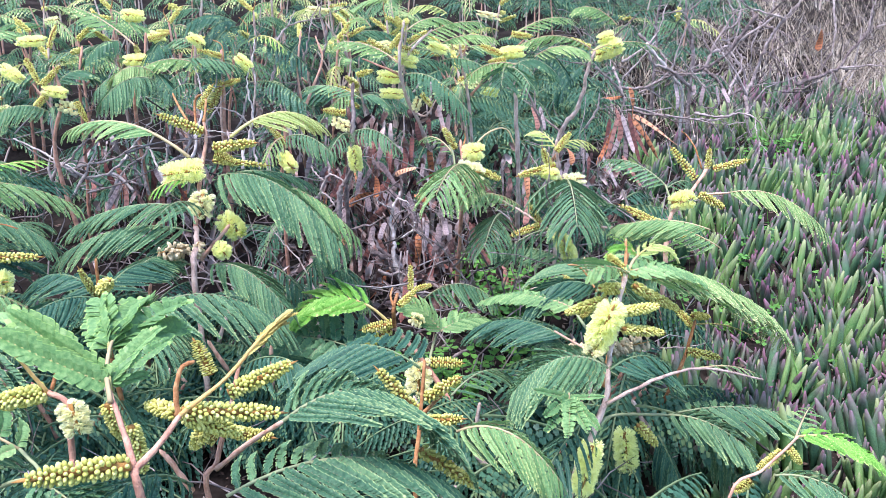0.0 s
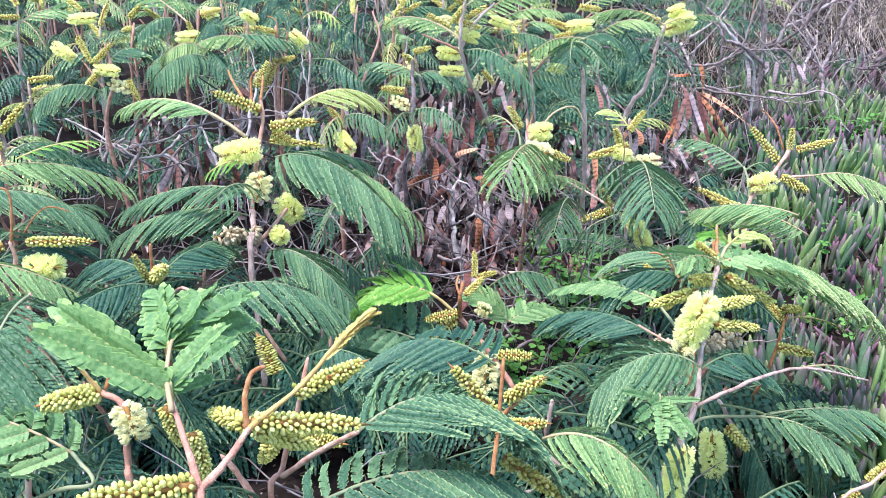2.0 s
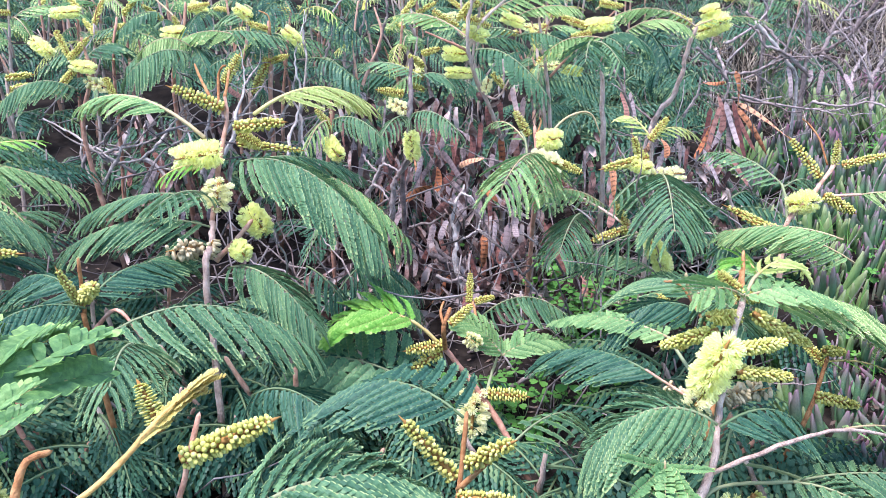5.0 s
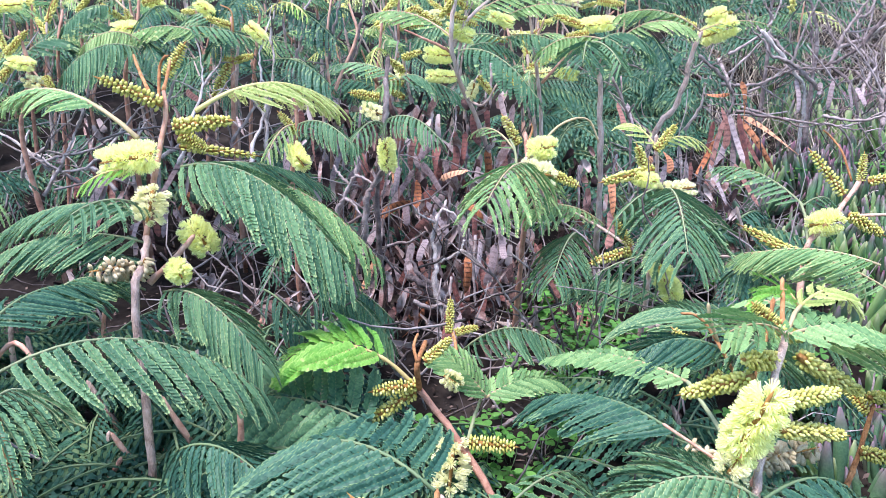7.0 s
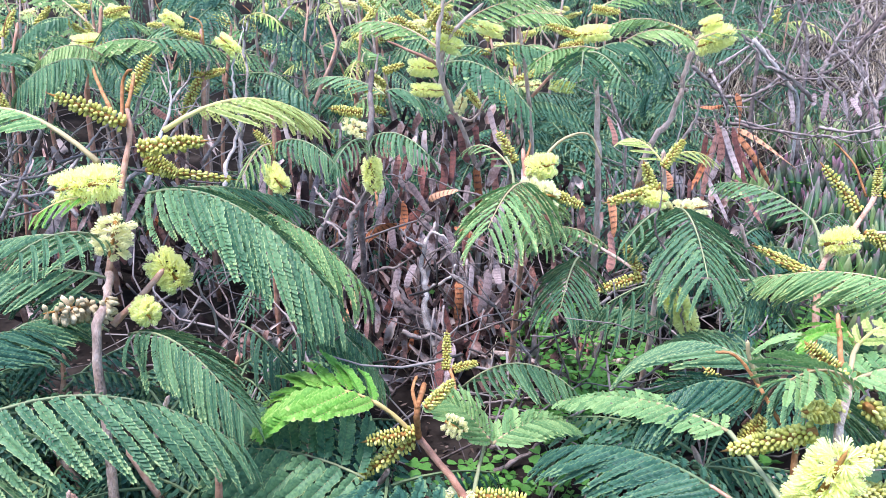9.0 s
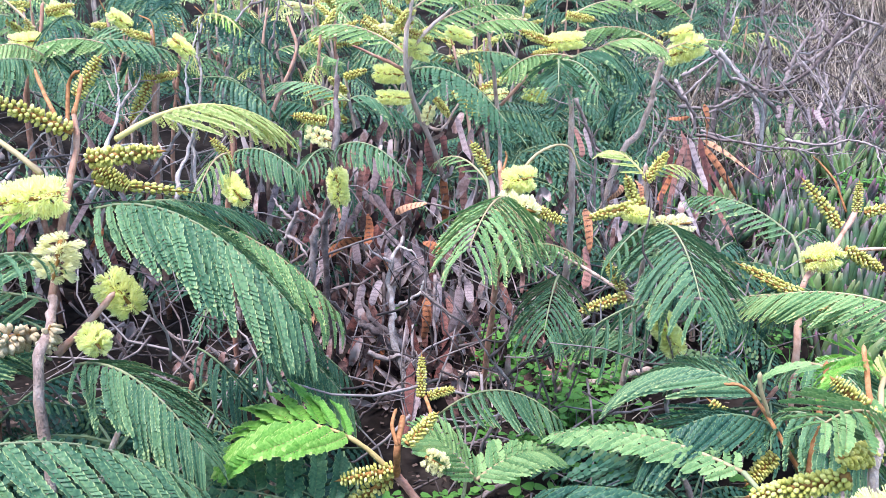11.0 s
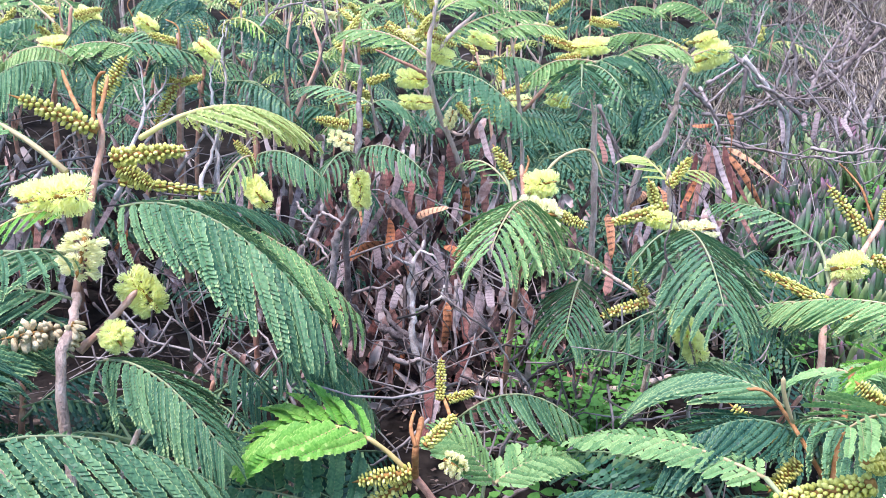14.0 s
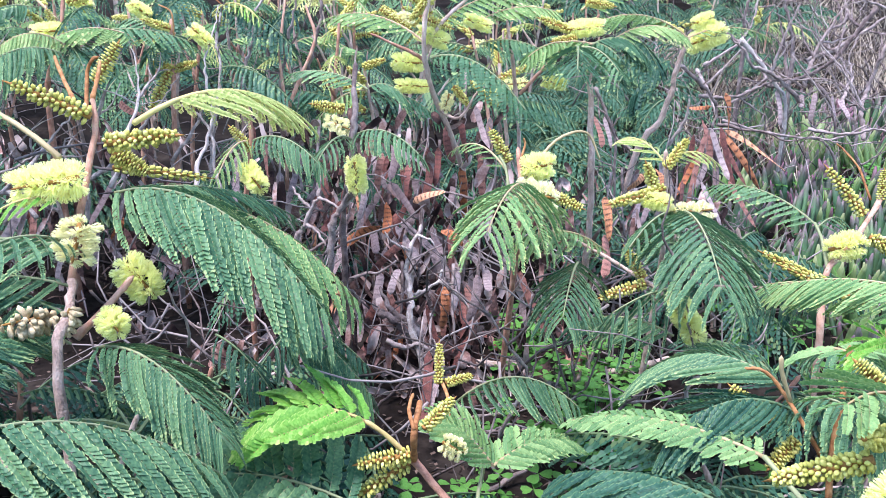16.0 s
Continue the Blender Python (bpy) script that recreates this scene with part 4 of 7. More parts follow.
s = shoot((0.34, 1.20, 0.01), "wattle shoot with three bud spikes beside the ice plants")
stem(s, [(0.33, 1.18, 0.0), (0.335, 1.2, 0.1), (0.343, 1.230, 0.173), (0.368, 1.240, 0.205), (0.402, 1.270, 0.241), (0.409, 1.280, 0.264)], 0.0042, 0.0024, PINK)
flower(s, (0.346, 1.240, 0.197), (0.377, 1.240, 0.205), 0.02)
buds(s, (0.385, 1.260, 0.228), (0.349, 1.280, 0.270), 0.0075)
buds(s, (0.412, 1.270, 0.241), (0.462, 1.270, 0.254), 0.0068)
buds(s, (0.389, 1.250, 0.208), (0.425, 1.240, 0.189), 0.0085)
buds(s, (0.404, 1.270, 0.241), (0.406, 1.280, 0.270), 0.006)
curl(s, [(0.398, 1.280, 0.238), (0.390, 1.300, 0.266), (0.381, 1.320, 0.280), (0.372, 1.320, 0.287)], 0.0022)
stem(s, [(0.392, 1.250, 0.207), (0.430, 1.240, 0.213)], 0.002, 0.0016, PINK, "leaf_stalk")
frond(s, (0.430, 1.240, 0.213), (0.568, 1.200, 0.165), "tipped", 0.05, 0.046, 16, 0.4, 0.02, 42)
stem(s, [(0.344, 1.230, 0.178), (0.347, 1.260, 0.199), (0.345, 1.280, 0.212)], 0.002, 0.0016, STALK["mid"], "leaf_stalk")
frond(s, (0.349, 1.280, 0.208), (0.274, 1.400, 0.218), "mid", 0.03, 0.036, 13, 0.4)
frond(s, (0.349, 1.280, 0.208), (0.412, 1.350, 0.188), "mid", 0.02, 0.03, 8, 0.4)
frond(s, (0.374, 1.080, 0.188), (0.246, 1.120, 0.207), "light", 0.03, 0.045, 15, 0.3)
frond(s, (0.339, 1.200, 0.180), (0.237, 1.120, 0.184), "dark", 0.03, 0.045, 12, 0.5)
frond(s, (0.347, 1.050, 0.226), (0.247, 1.100, 0.214), "light", 0.02, 0.045, 13, 0.3)
buds(s, (0.326, 1.180, 0.183), (0.258, 1.180, 0.213), 0.006)
buds(s, (0.348, 1.150, 0.177), (0.271, 1.160, 0.207), 0.006)
stem(s, [(0.326, 1.180, 0.183), (0.270, 1.150, 0.190), (0.185, 1.120, 0.205)], 0.002, 0.0014, BARK)

s = shoot((0.16, 1.22, 0.02), "wattle shoot with an umbrella-like drooping leaf")
stem(s, [(0.17, 1.25, 0.0), (0.173, 1.220, 0.149), (0.169, 1.200, 0.236), (0.163, 1.200, 0.303)], 0.0036, 0.002, BARK)
frond(s, (0.175, 1.180, 0.253), (0.170, 1.020, 0.244), "mid", 0.035, 0.068, 15, 0.45, 0.04, 62)
frond(s, (0.175, 1.180, 0.253), (0.116, 1.100, 0.245), "mid", 0.02, 0.035, 8, 0.6)
flower(s, (0.167, 1.170, 0.254), (0.194, 1.150, 0.264), 0.013, "cream")
buds(s, (0.160, 1.180, 0.274), (0.107, 1.150, 0.266), 0.0068)
buds(s, (0.155, 1.180, 0.266), (0.141, 1.180, 0.297), 0.0068)
buds(s, (0.162, 1.190, 0.291), (0.181, 1.200, 0.316), 0.006)
flower(s, (0.141, 1.170, 0.267), (0.160, 1.160, 0.266), 0.012)
frond(s, (0.163, 1.200, 0.293), (0.135, 1.240, 0.308), "gold", 0.012, 0.028, 7, 0.2)
frond(s, (0.163, 1.200, 0.293), (0.221, 1.240, 0.286), "gold", 0.02, 0.026, 8, 0.3)
frond(s, (0.116, 1.200, 0.204), (0.036, 1.140, 0.239), "light", 0.025, 0.042, 12, 0.3)
frond(s, (0.082, 1.150, 0.212), (0.056, 1.040, 0.207), "mid", 0.02, 0.05, 13, 0.55, 0.05, 58)
frond(s, (0.157, 1.080, 0.218), (0.095, 1.040, 0.212), "mid", 0.01, 0.06, 6, 1.2, 0.1, 60, 0.6)
flower(s, (0.159, 1.100, 0.199), (0.176, 1.080, 0.172), 0.016)
buds(s, (0.133, 1.100, 0.213), (0.095, 1.100, 0.200), 0.006)
buds(s, (0.135, 1.120, 0.209), (0.119, 1.130, 0.234), 0.006)
stem(s, [(0.159, 1.100, 0.196), (0.124, 1.150, 0.208), (0.084, 1.200, 0.217)], 0.002, 0.0016, BARK)
frond(s, (0.193, 0.940, 0.204), (0.119, 1.000, 0.184), "mid", 0.035, 0.06, 13, 0.15)
frond(s, (0.205, 1.000, 0.190), (0.177, 1.050, 0.168), "dark", 0.03, 0.05, 9, 0.3)
frond(s, (0.227, 0.980, 0.205), (0.245, 0.900, 0.226), "mid", 0.03, 0.055, 12, 0.3)
frond(s, (0.171, 0.860, 0.229), (0.100, 0.860, 0.217), "dark", 0.03, 0.055, 12, 0.3)
frond(s, (0.181, 0.900, 0.213), (0.192, 0.800, 0.245), "mid", 0.03, 0.05, 12, 0.3)
frond(s, (0.167, 1.120, 0.155), (0.082, 1.160, 0.147), "mid", 0.025, 0.045, 12, 0.45)

s = shoot((0.03, 1.24, 0.02), "wattle shoot with cream flowers above a drooping leaf")
stem(s, [(0.02, 1.25, 0.0), (0.028, 1.200, 0.175), (0.031, 1.180, 0.251), (0.027, 1.200, 0.303)], 0.0034, 0.002, PINK)
frond(s, (0.037, 1.160, 0.277), (-0.006, 1.020, 0.284), "light", 0.035, 0.06, 14, 0.4, 0.04, 60)
frond(s, (0.037, 1.160, 0.277), (0.038, 1.080, 0.260), "light", 0.02, 0.045, 9, 0.5, 0.04, 60)
frond(s, (0.017, 1.200, 0.283), (-0.033, 1.260, 0.287), "light", 0.03, 0.018, 9, 0.3)
stem(s, [(0.020, 1.180, 0.259), (0.017, 1.200, 0.283), (0.011, 1.210, 0.294)], 0.0016, 0.0012, STALK["mid"], "leaf_stalk")
stem(s, [(0.029, 1.180, 0.276), (0.061, 1.200, 0.312), (0.092, 1.220, 0.316), (0.106, 1.220, 0.291)], 0.0016, 0.001, STALK["light"], "leaf_stalk")
flower(s, (0.034, 1.190, 0.288), (0.056, 1.180, 0.295), 0.018)
flower(s, (0.027, 1.150, 0.277), (0.053, 1.130, 0.278), 0.019, "cream")
buds(s, (0.020, 1.220, 0.286), (0.004, 1.230, 0.315), 0.0068)
buds(s, (0.050, 1.150, 0.277), (0.080, 1.140, 0.265), 0.0065)
curl(s, [(0.029, 1.200, 0.291), (0.034, 1.210, 0.305), (0.033, 1.210, 0.311)], 0.002)

s = shoot((-0.14, 1.3, 0.02), "slender wattle shoot with small blue-green leaves")
stem(s, [(-0.14, 1.32, 0.02), (-0.151, 1.300, 0.185), (-0.136, 1.270, 0.276), (-0.133, 1.300, 0.363)], 0.0042, 0.0026, TWIG, "stem", 7, 0.2)
frond(s, (-0.137, 1.270, 0.295), (-0.064, 1.180, 0.302), "mid", 0.03, 0.035, 12, 0.5)
frond(s, (-0.137, 1.270, 0.295), (-0.155, 1.180, 0.294), "mid", 0.02, 0.032, 9, 0.5)
frond(s, (-0.229, 1.240, 0.297), (-0.152, 1.180, 0.288), "mid", 0.03, 0.036, 12, 0.5)
frond(s, (-0.233, 1.240, 0.297), (-0.248, 1.180, 0.276), "tipped", 0.02, 0.03, 8, 0.5)
frond(s, (-0.126, 1.350, 0.331), (-0.217, 1.400, 0.339), "mid", 0.02, 0.03, 11, 0.3)
frond(s, (-0.125, 1.350, 0.334), (-0.082, 1.350, 0.318), "mid", 0.02, 0.03, 9, 0.4)
flower(s, (-0.166, 1.320, 0.302), (-0.141, 1.300, 0.298), 0.017, "cream")
flower(s, (-0.131, 1.260, 0.277), (-0.128, 1.250, 0.246), 0.015)
flower(s, (-0.231, 1.220, 0.277), (-0.214, 1.200, 0.262), 0.015)
buds(s, (-0.149, 1.330, 0.313), (-0.182, 1.320, 0.319), 0.007)
buds(s, (-0.229, 1.240, 0.288), (-0.248, 1.240, 0.311), 0.006)
stem(s, [(-0.24, 1.25, 0.02), (-0.238, 1.240, 0.223), (-0.229, 1.240, 0.292), (-0.230, 1.240, 0.334)], 0.003, 0.002, PINK)

s = shoot((0.12, 1.42, 0.04), "upright wattle shoot crowned by a yellow flower")
stem(s, [(0.13, 1.42, 0.03), (0.126, 1.370, 0.181), (0.120, 1.370, 0.286), (0.115, 1.390, 0.372)], 0.0044, 0.003, BARK)
frond(s, (0.100, 1.380, 0.374), (0.088, 1.280, 0.366), "mid", 0.02, 0.045, 12, 0.35, 0.04, 66)
frond(s, (0.100, 1.380, 0.374), (0.132, 1.300, 0.362), "mid", 0.02, 0.04, 11, 0.4, 0.04, 60)
frond(s, (0.116, 1.380, 0.379), (0.184, 1.400, 0.360), "mid", 0.03, 0.036, 12, 0.45)
frond(s, (0.116, 1.380, 0.379), (0.047, 1.380, 0.361), "tipped", 0.02, 0.035, 9, 0.4)
flower(s, (0.096, 1.410, 0.392), (0.128, 1.400, 0.396), 0.02)
flower(s, (0.065, 1.370, 0.340), (0.087, 1.360, 0.338), 0.014)
buds(s, (0.096, 1.410, 0.391), (0.062, 1.420, 0.401), 0.0068)
buds(s, (0.102, 1.400, 0.384), (0.075, 1.400, 0.378), 0.006)
buds(s, (0.111, 1.420, 0.421), (0.143, 1.420, 0.416), 0.006)
frond(s, (0.107, 1.420, 0.412), (0.231, 1.600, 0.420), "tipped", 0.03, 0.035, 12, 0.3)

s = shoot((-0.04, 1.46, 0.04), "branching wattle shoot with several yellow flowers")
stem(s, [(-0.02, 1.48, 0.03), (-0.017, 1.470, 0.180), (-0.027, 1.460, 0.233), (-0.058, 1.420, 0.321), (-0.069, 1.400, 0.379), (-0.060, 1.400, 0.441)], 0.0042, 0.0024, BARK)
stem(s, [(-0.069, 1.420, 0.355), (-0.087, 1.410, 0.366), (-0.126, 1.400, 0.384)], 0.0026, 0.0012, PINK)
stem(s, [(-0.066, 1.420, 0.362), (-0.049, 1.420, 0.396), (-0.017, 1.440, 0.424)], 0.003, 0.0016, BARK)
stem(s, [(-0.053, 1.440, 0.295), (-0.027, 1.400, 0.292), (-0.007, 1.400, 0.322)], 0.002, 0.0012, BARK)
frond(s, (-0.058, 1.400, 0.360), (0.040, 1.300, 0.322), "mid", 0.04, 0.045, 14, 0.5)
frond(s, (-0.069, 1.400, 0.378), (-0.187, 1.500, 0.392), "tipped", 0.03, 0.036, 13, 0.3, 0.15, 45, 1.0, 1.25)
frond(s, (-0.061, 1.400, 0.424), (0.017, 1.500, 0.428), "tipped", 0.03, 0.032, 12, 0.4)
frond(s, (-0.142, 1.500, 0.233), (-0.136, 1.420, 0.205), "dark", 0.01, 0.045, 9, 0.9)
flower(s, (-0.103, 1.440, 0.349), (-0.071, 1.430, 0.349), 0.022)
flower(s, (-0.099, 1.430, 0.323), (-0.065, 1.420, 0.324), 0.017)
flower(s, (-0.075, 1.420, 0.385), (-0.043, 1.420, 0.374), 0.02)
flower(s, (-0.114, 1.460, 0.392), (-0.086, 1.460, 0.397), 0.016, "cream")
flower(s, (-0.039, 1.420, 0.316), (-0.044, 1.420, 0.297), 0.014, "cream")
flower(s, (-0.021, 1.450, 0.398), (0.007, 1.450, 0.389), 0.016)
buds(s, (-0.075, 1.420, 0.403), (-0.038, 1.420, 0.389), 0.0068)
buds(s, (-0.062, 1.400, 0.424), (-0.083, 1.410, 0.400), 0.006)
buds(s, (-0.062, 1.400, 0.432), (-0.073, 1.410, 0.448), 0.006)
buds(s, (-0.034, 1.420, 0.325), (-0.016, 1.420, 0.302), 0.006)
buds(s, (-0.122, 1.450, 0.407), (-0.086, 1.450, 0.385), 0.006)

s = shoot((0.22, 1.66, 0.05), "wattle shoot with a large flower over dry branches")
stem(s, [(0.19, 1.61, 0.05), (0.224, 1.600, 0.213), (0.250, 1.600, 0.253), (0.262, 1.600, 0.298), (0.264, 1.600, 0.318), (0.277, 1.600, 0.363)], 0.0048, 0.003, BARK)
flower(s, (0.284, 1.620, 0.353), (0.325, 1.610, 0.375), 0.03)
flower(s, (0.287, 1.620, 0.382), (0.312, 1.620, 0.390), 0.02)
frond(s, (0.273, 1.590, 0.366), (0.407, 1.660, 0.359), "tipped", 0.03, 0.024, 11, 0.3)
frond(s, (0.273, 1.590, 0.366), (0.141, 1.550, 0.385), "tipped", 0.04, 0.04, 14, 0.3, 0.1, 45, 1.0, 1.35)
frond(s, (0.269, 1.650, 0.330), (0.218, 1.650, 0.277), "dark", 0.02, 0.06, 12, 0.7)
buds(s, (0.269, 1.600, 0.370), (0.232, 1.600, 0.385), 0.0068)

s = shoot((-0.5, 1.42, 0.04), "wattle shoot with an upright flower and rusty tips")
stem(s, [(-0.5, 1.42, 0.03), (-0.508, 1.420, 0.292), (-0.485, 1.420, 0.362), (-0.478, 1.430, 0.419)], 0.004, 0.002, PINK)
flower(s, (-0.511, 1.420, 0.378), (-0.476, 1.410, 0.381), 0.02)
flower(s, (-0.535, 1.500, 0.441), (-0.504, 1.500, 0.437), 0.021)
flower(s, (-0.478, 1.450, 0.416), (-0.457, 1.450, 0.403), 0.017)
buds(s, (-0.488, 1.420, 0.376), (-0.493, 1.420, 0.403), 0.006)
buds(s, (-0.475, 1.430, 0.410), (-0.444, 1.430, 0.419), 0.006)
frond(s, (-0.494, 1.440, 0.391), (-0.648, 1.580, 0.443), "tipped", 0.02, 0.042, 12, 0.2, 0.35, 45, 1.0, 1.35)
frond(s, (-0.471, 1.400, 0.369), (-0.328, 1.400, 0.372), "mid", 0.03, 0.035, 14, 0.4)
frond(s, (-0.481, 1.420, 0.358), (-0.540, 1.350, 0.344), "mid", 0.03, 0.045, 12, 0.5)
frond(s, (-0.481, 1.420, 0.358), (-0.416, 1.320, 0.346), "dark", 0.03, 0.045, 12, 0.5)

s = shoot((-0.36, 1.45, 0.04), "wattle shoot with bud spikes and a hooked leaf")
stem(s, [(-0.37, 1.44, 0.03), (-0.366, 1.430, 0.251), (-0.360, 1.430, 0.337), (-0.361, 1.440, 0.391)], 0.0038, 0.002, PINK)
buds(s, (-0.364, 1.430, 0.337), (-0.386, 1.420, 0.292), 0.008)
buds(s, (-0.360, 1.430, 0.337), (-0.332, 1.430, 0.345), 0.006)
buds(s, (-0.360, 1.430, 0.337), (-0.383, 1.430, 0.345), 0.006)
flower(s, (-0.326, 1.400, 0.388), (-0.308, 1.400, 0.370), 0.017)
flower(s, (-0.428, 1.500, 0.405), (-0.406, 1.500, 0.390), 0.018)
buds(s, (-0.359, 1.430, 0.383), (-0.390, 1.430, 0.392), 0.006)
curl(s, [(-0.356, 1.430, 0.374), (-0.357, 1.430, 0.401), (-0.370, 1.430, 0.409)], 0.002)
frond(s, (-0.329, 1.500, 0.395), (-0.262, 1.450, 0.394), "gold", 0.03, 0.02, 9, 0.5)
frond(s, (-0.290, 1.450, 0.338), (-0.228, 1.400, 0.302), "mid", 0.03, 0.04, 11, 0.5)
frond(s, (-0.361, 1.550, 0.421), (-0.405, 1.500, 0.395), "dark", 0.03, 0.045, 11, 0.5)

s = shoot((-0.58, 1.33, 0.03), "wattle shoot with cream flowers and curved bud spikes")
stem(s, [(-0.58, 1.33, 0.03), (-0.611, 1.330, 0.240), (-0.587, 1.330, 0.331), (-0.591, 1.330, 0.383)], 0.0038, 0.002, PINK)
flower(s, (-0.592, 1.330, 0.326), (-0.563, 1.320, 0.320), 0.018, "cream")
flower(s, (-0.610, 1.330, 0.348), (-0.576, 1.320, 0.346), 0.017)
buds(s, (-0.606, 1.330, 0.344), (-0.633, 1.320, 0.316), 0.007)
buds(s, (-0.613, 1.330, 0.357), (-0.582, 1.330, 0.383), 0.006)
buds(s, (-0.561, 1.320, 0.333), (-0.544, 1.310, 0.305), 0.006)
frond(s, (-0.593, 1.300, 0.320), (-0.657, 1.220, 0.318), "mid", 0.04, 0.05, 13, 0.4)
frond(s, (-0.600, 1.350, 0.353), (-0.556, 1.400, 0.357), "mid", 0.03, 0.04, 11, 0.4)
flower(s, (-0.709, 1.410, 0.368), (-0.680, 1.400, 0.352), 0.02)
flower(s, (-0.703, 1.470, 0.400), (-0.660, 1.460, 0.404), 0.018)
buds(s, (-0.665, 1.400, 0.384), (-0.640, 1.380, 0.347), 0.006)

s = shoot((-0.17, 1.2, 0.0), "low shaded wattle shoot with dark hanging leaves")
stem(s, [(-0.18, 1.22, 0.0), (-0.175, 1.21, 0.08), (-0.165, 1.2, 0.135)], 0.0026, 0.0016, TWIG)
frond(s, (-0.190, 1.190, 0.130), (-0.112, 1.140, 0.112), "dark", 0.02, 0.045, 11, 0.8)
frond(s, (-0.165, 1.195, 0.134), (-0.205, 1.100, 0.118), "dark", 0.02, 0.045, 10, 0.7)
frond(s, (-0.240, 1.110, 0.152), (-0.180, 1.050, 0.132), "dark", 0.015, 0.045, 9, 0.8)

s = shoot((-0.62, 1.40, 0.03), "leafy wattle shoot with overlapping drooping leaves")
stem(s, [(-0.62, 1.42, 0.03), (-0.60, 1.41, 0.2), (-0.585, 1.40, 0.34), (-0.58, 1.42, 0.40)], 0.0036, 0.002, PINK)
frond(s, (-0.532, 1.460, 0.402), (-0.568, 1.400, 0.385), "mid", 0.02, 0.045, 13, 0.45, 0.04, 48)
frond(s, (-0.444, 1.340, 0.374), (-0.482, 1.280, 0.378), "tipped", 0.025, 0.042, 13, 0.5, 0.04, 48)
frond(s, (-0.430, 1.300, 0.370), (-0.480, 1.220, 0.357), "mid", 0.03, 0.05, 15, 0.55, 0.04, 55)
frond(s, (-0.391, 1.400, 0.376), (-0.463, 1.360, 0.379), "tipped", 0.02, 0.036, 14, 0.4, 0.04, 48)
frond(s, (-0.456, 1.460, 0.402), (-0.460, 1.380, 0.387), "dark", 0.02, 0.04, 11, 0.6, 0.04, 48)
frond(s, (-0.391, 1.380, 0.346), (-0.419, 1.330, 0.343), "mid", 0.015, 0.032, 10, 0.4, 0.04, 48)

s = shoot((-0.40, 1.52, 0.05), "dark leafy wattle shoot with drooping crowns")
stem(s, [(-0.40, 1.54, 0.05), (-0.395, 1.53, 0.24), (-0.38, 1.54, 0.39)], 0.0038, 0.002, BARK)
frond(s, (-0.357, 1.550, 0.413), (-0.387, 1.460, 0.378), "dark", 0.03, 0.05, 13, 0.55, 0.04, 58)
frond(s, (-0.370, 1.600, 0.413), (-0.442, 1.550, 0.419), "dark", 0.03, 0.045, 13, 0.5, 0.04, 48)
frond(s, (-0.332, 1.520, 0.402), (-0.224, 1.440, 0.366), "dark", 0.03, 0.048, 14, 0.55, 0.04, 55)
frond(s, (-0.311, 1.460, 0.336), (-0.219, 1.380, 0.316), "dark", 0.025, 0.042, 12, 0.55, 0.04, 48)
frond(s, (-0.355, 1.470, 0.368), (-0.378, 1.400, 0.359), "dark", 0.02, 0.04, 11, 0.55, 0.04, 48)
frond(s, (-0.307, 1.500, 0.400), (-0.262, 1.450, 0.393), "lime", 0.02, 0.02, 8, 0.5, 0.04, 48)
frond(s, (-0.226, 1.550, 0.392), (-0.255, 1.480, 0.377), "dark", 0.025, 0.045, 12, 0.6, 0.04, 48)

s = shoot((0.06, 1.52, 0.06), "wattle shoot with long arching pale leaves")
stem(s, [(0.06, 1.54, 0.06), (0.05, 1.52, 0.26), (0.03, 1.51, 0.39)], 0.0036, 0.002, BARK)
stem(s, [(0.05, 1.52, 0.30), (0.10, 1.51, 0.36), (0.14, 1.50, 0.40)], 0.0024, 0.0014, PINK)
frond(s, (-0.058, 1.520, 0.384), (0.066, 1.580, 0.418), "tipped", 0.03, 0.038, 14, 0.45, 0.04, 48)
frond(s, (-0.016, 1.500, 0.384), (0.084, 1.480, 0.406), "tipped", 0.025, 0.034, 13, 0.4, 0.04, 48)
frond(s, (-0.004, 1.500, 0.363), (0.073, 1.440, 0.362), "mid", 0.02, 0.036, 12, 0.5, 0.04, 48)
frond(s, (0.104, 1.400, 0.373), (0.044, 1.340, 0.370), "tipped", 0.02, 0.036, 11, 0.45, 0.04, 48)
frond(s, (0.104, 1.400, 0.373), (0.143, 1.360, 0.367), "mid", 0.02, 0.034, 10, 0.45, 0.04, 48)
frond(s, (0.175, 1.520, 0.372), (0.208, 1.460, 0.344), "dark", 0.025, 0.048, 12, 0.7, 0.04, 55)
frond(s, (0.158, 1.500, 0.371), (0.247, 1.500, 0.377), "tipped", 0.03, 0.034, 13, 0.4, 0.04, 48)
frond(s, (0.334, 1.700, 0.397), (0.255, 1.720, 0.425), "tipped", 0.03, 0.036, 12, 0.45, 0.04, 48)
frond(s, (-0.128, 1.600, 0.406), (-0.158, 1.600, 0.419), "tipped", 0.02, 0.03, 9, 0.4, 0.04, 48)
frond(s, (0.009, 1.700, 0.418), (-0.056, 1.700, 0.428), "gold", 0.02, 0.03, 9, 0.4, 0.04, 48)

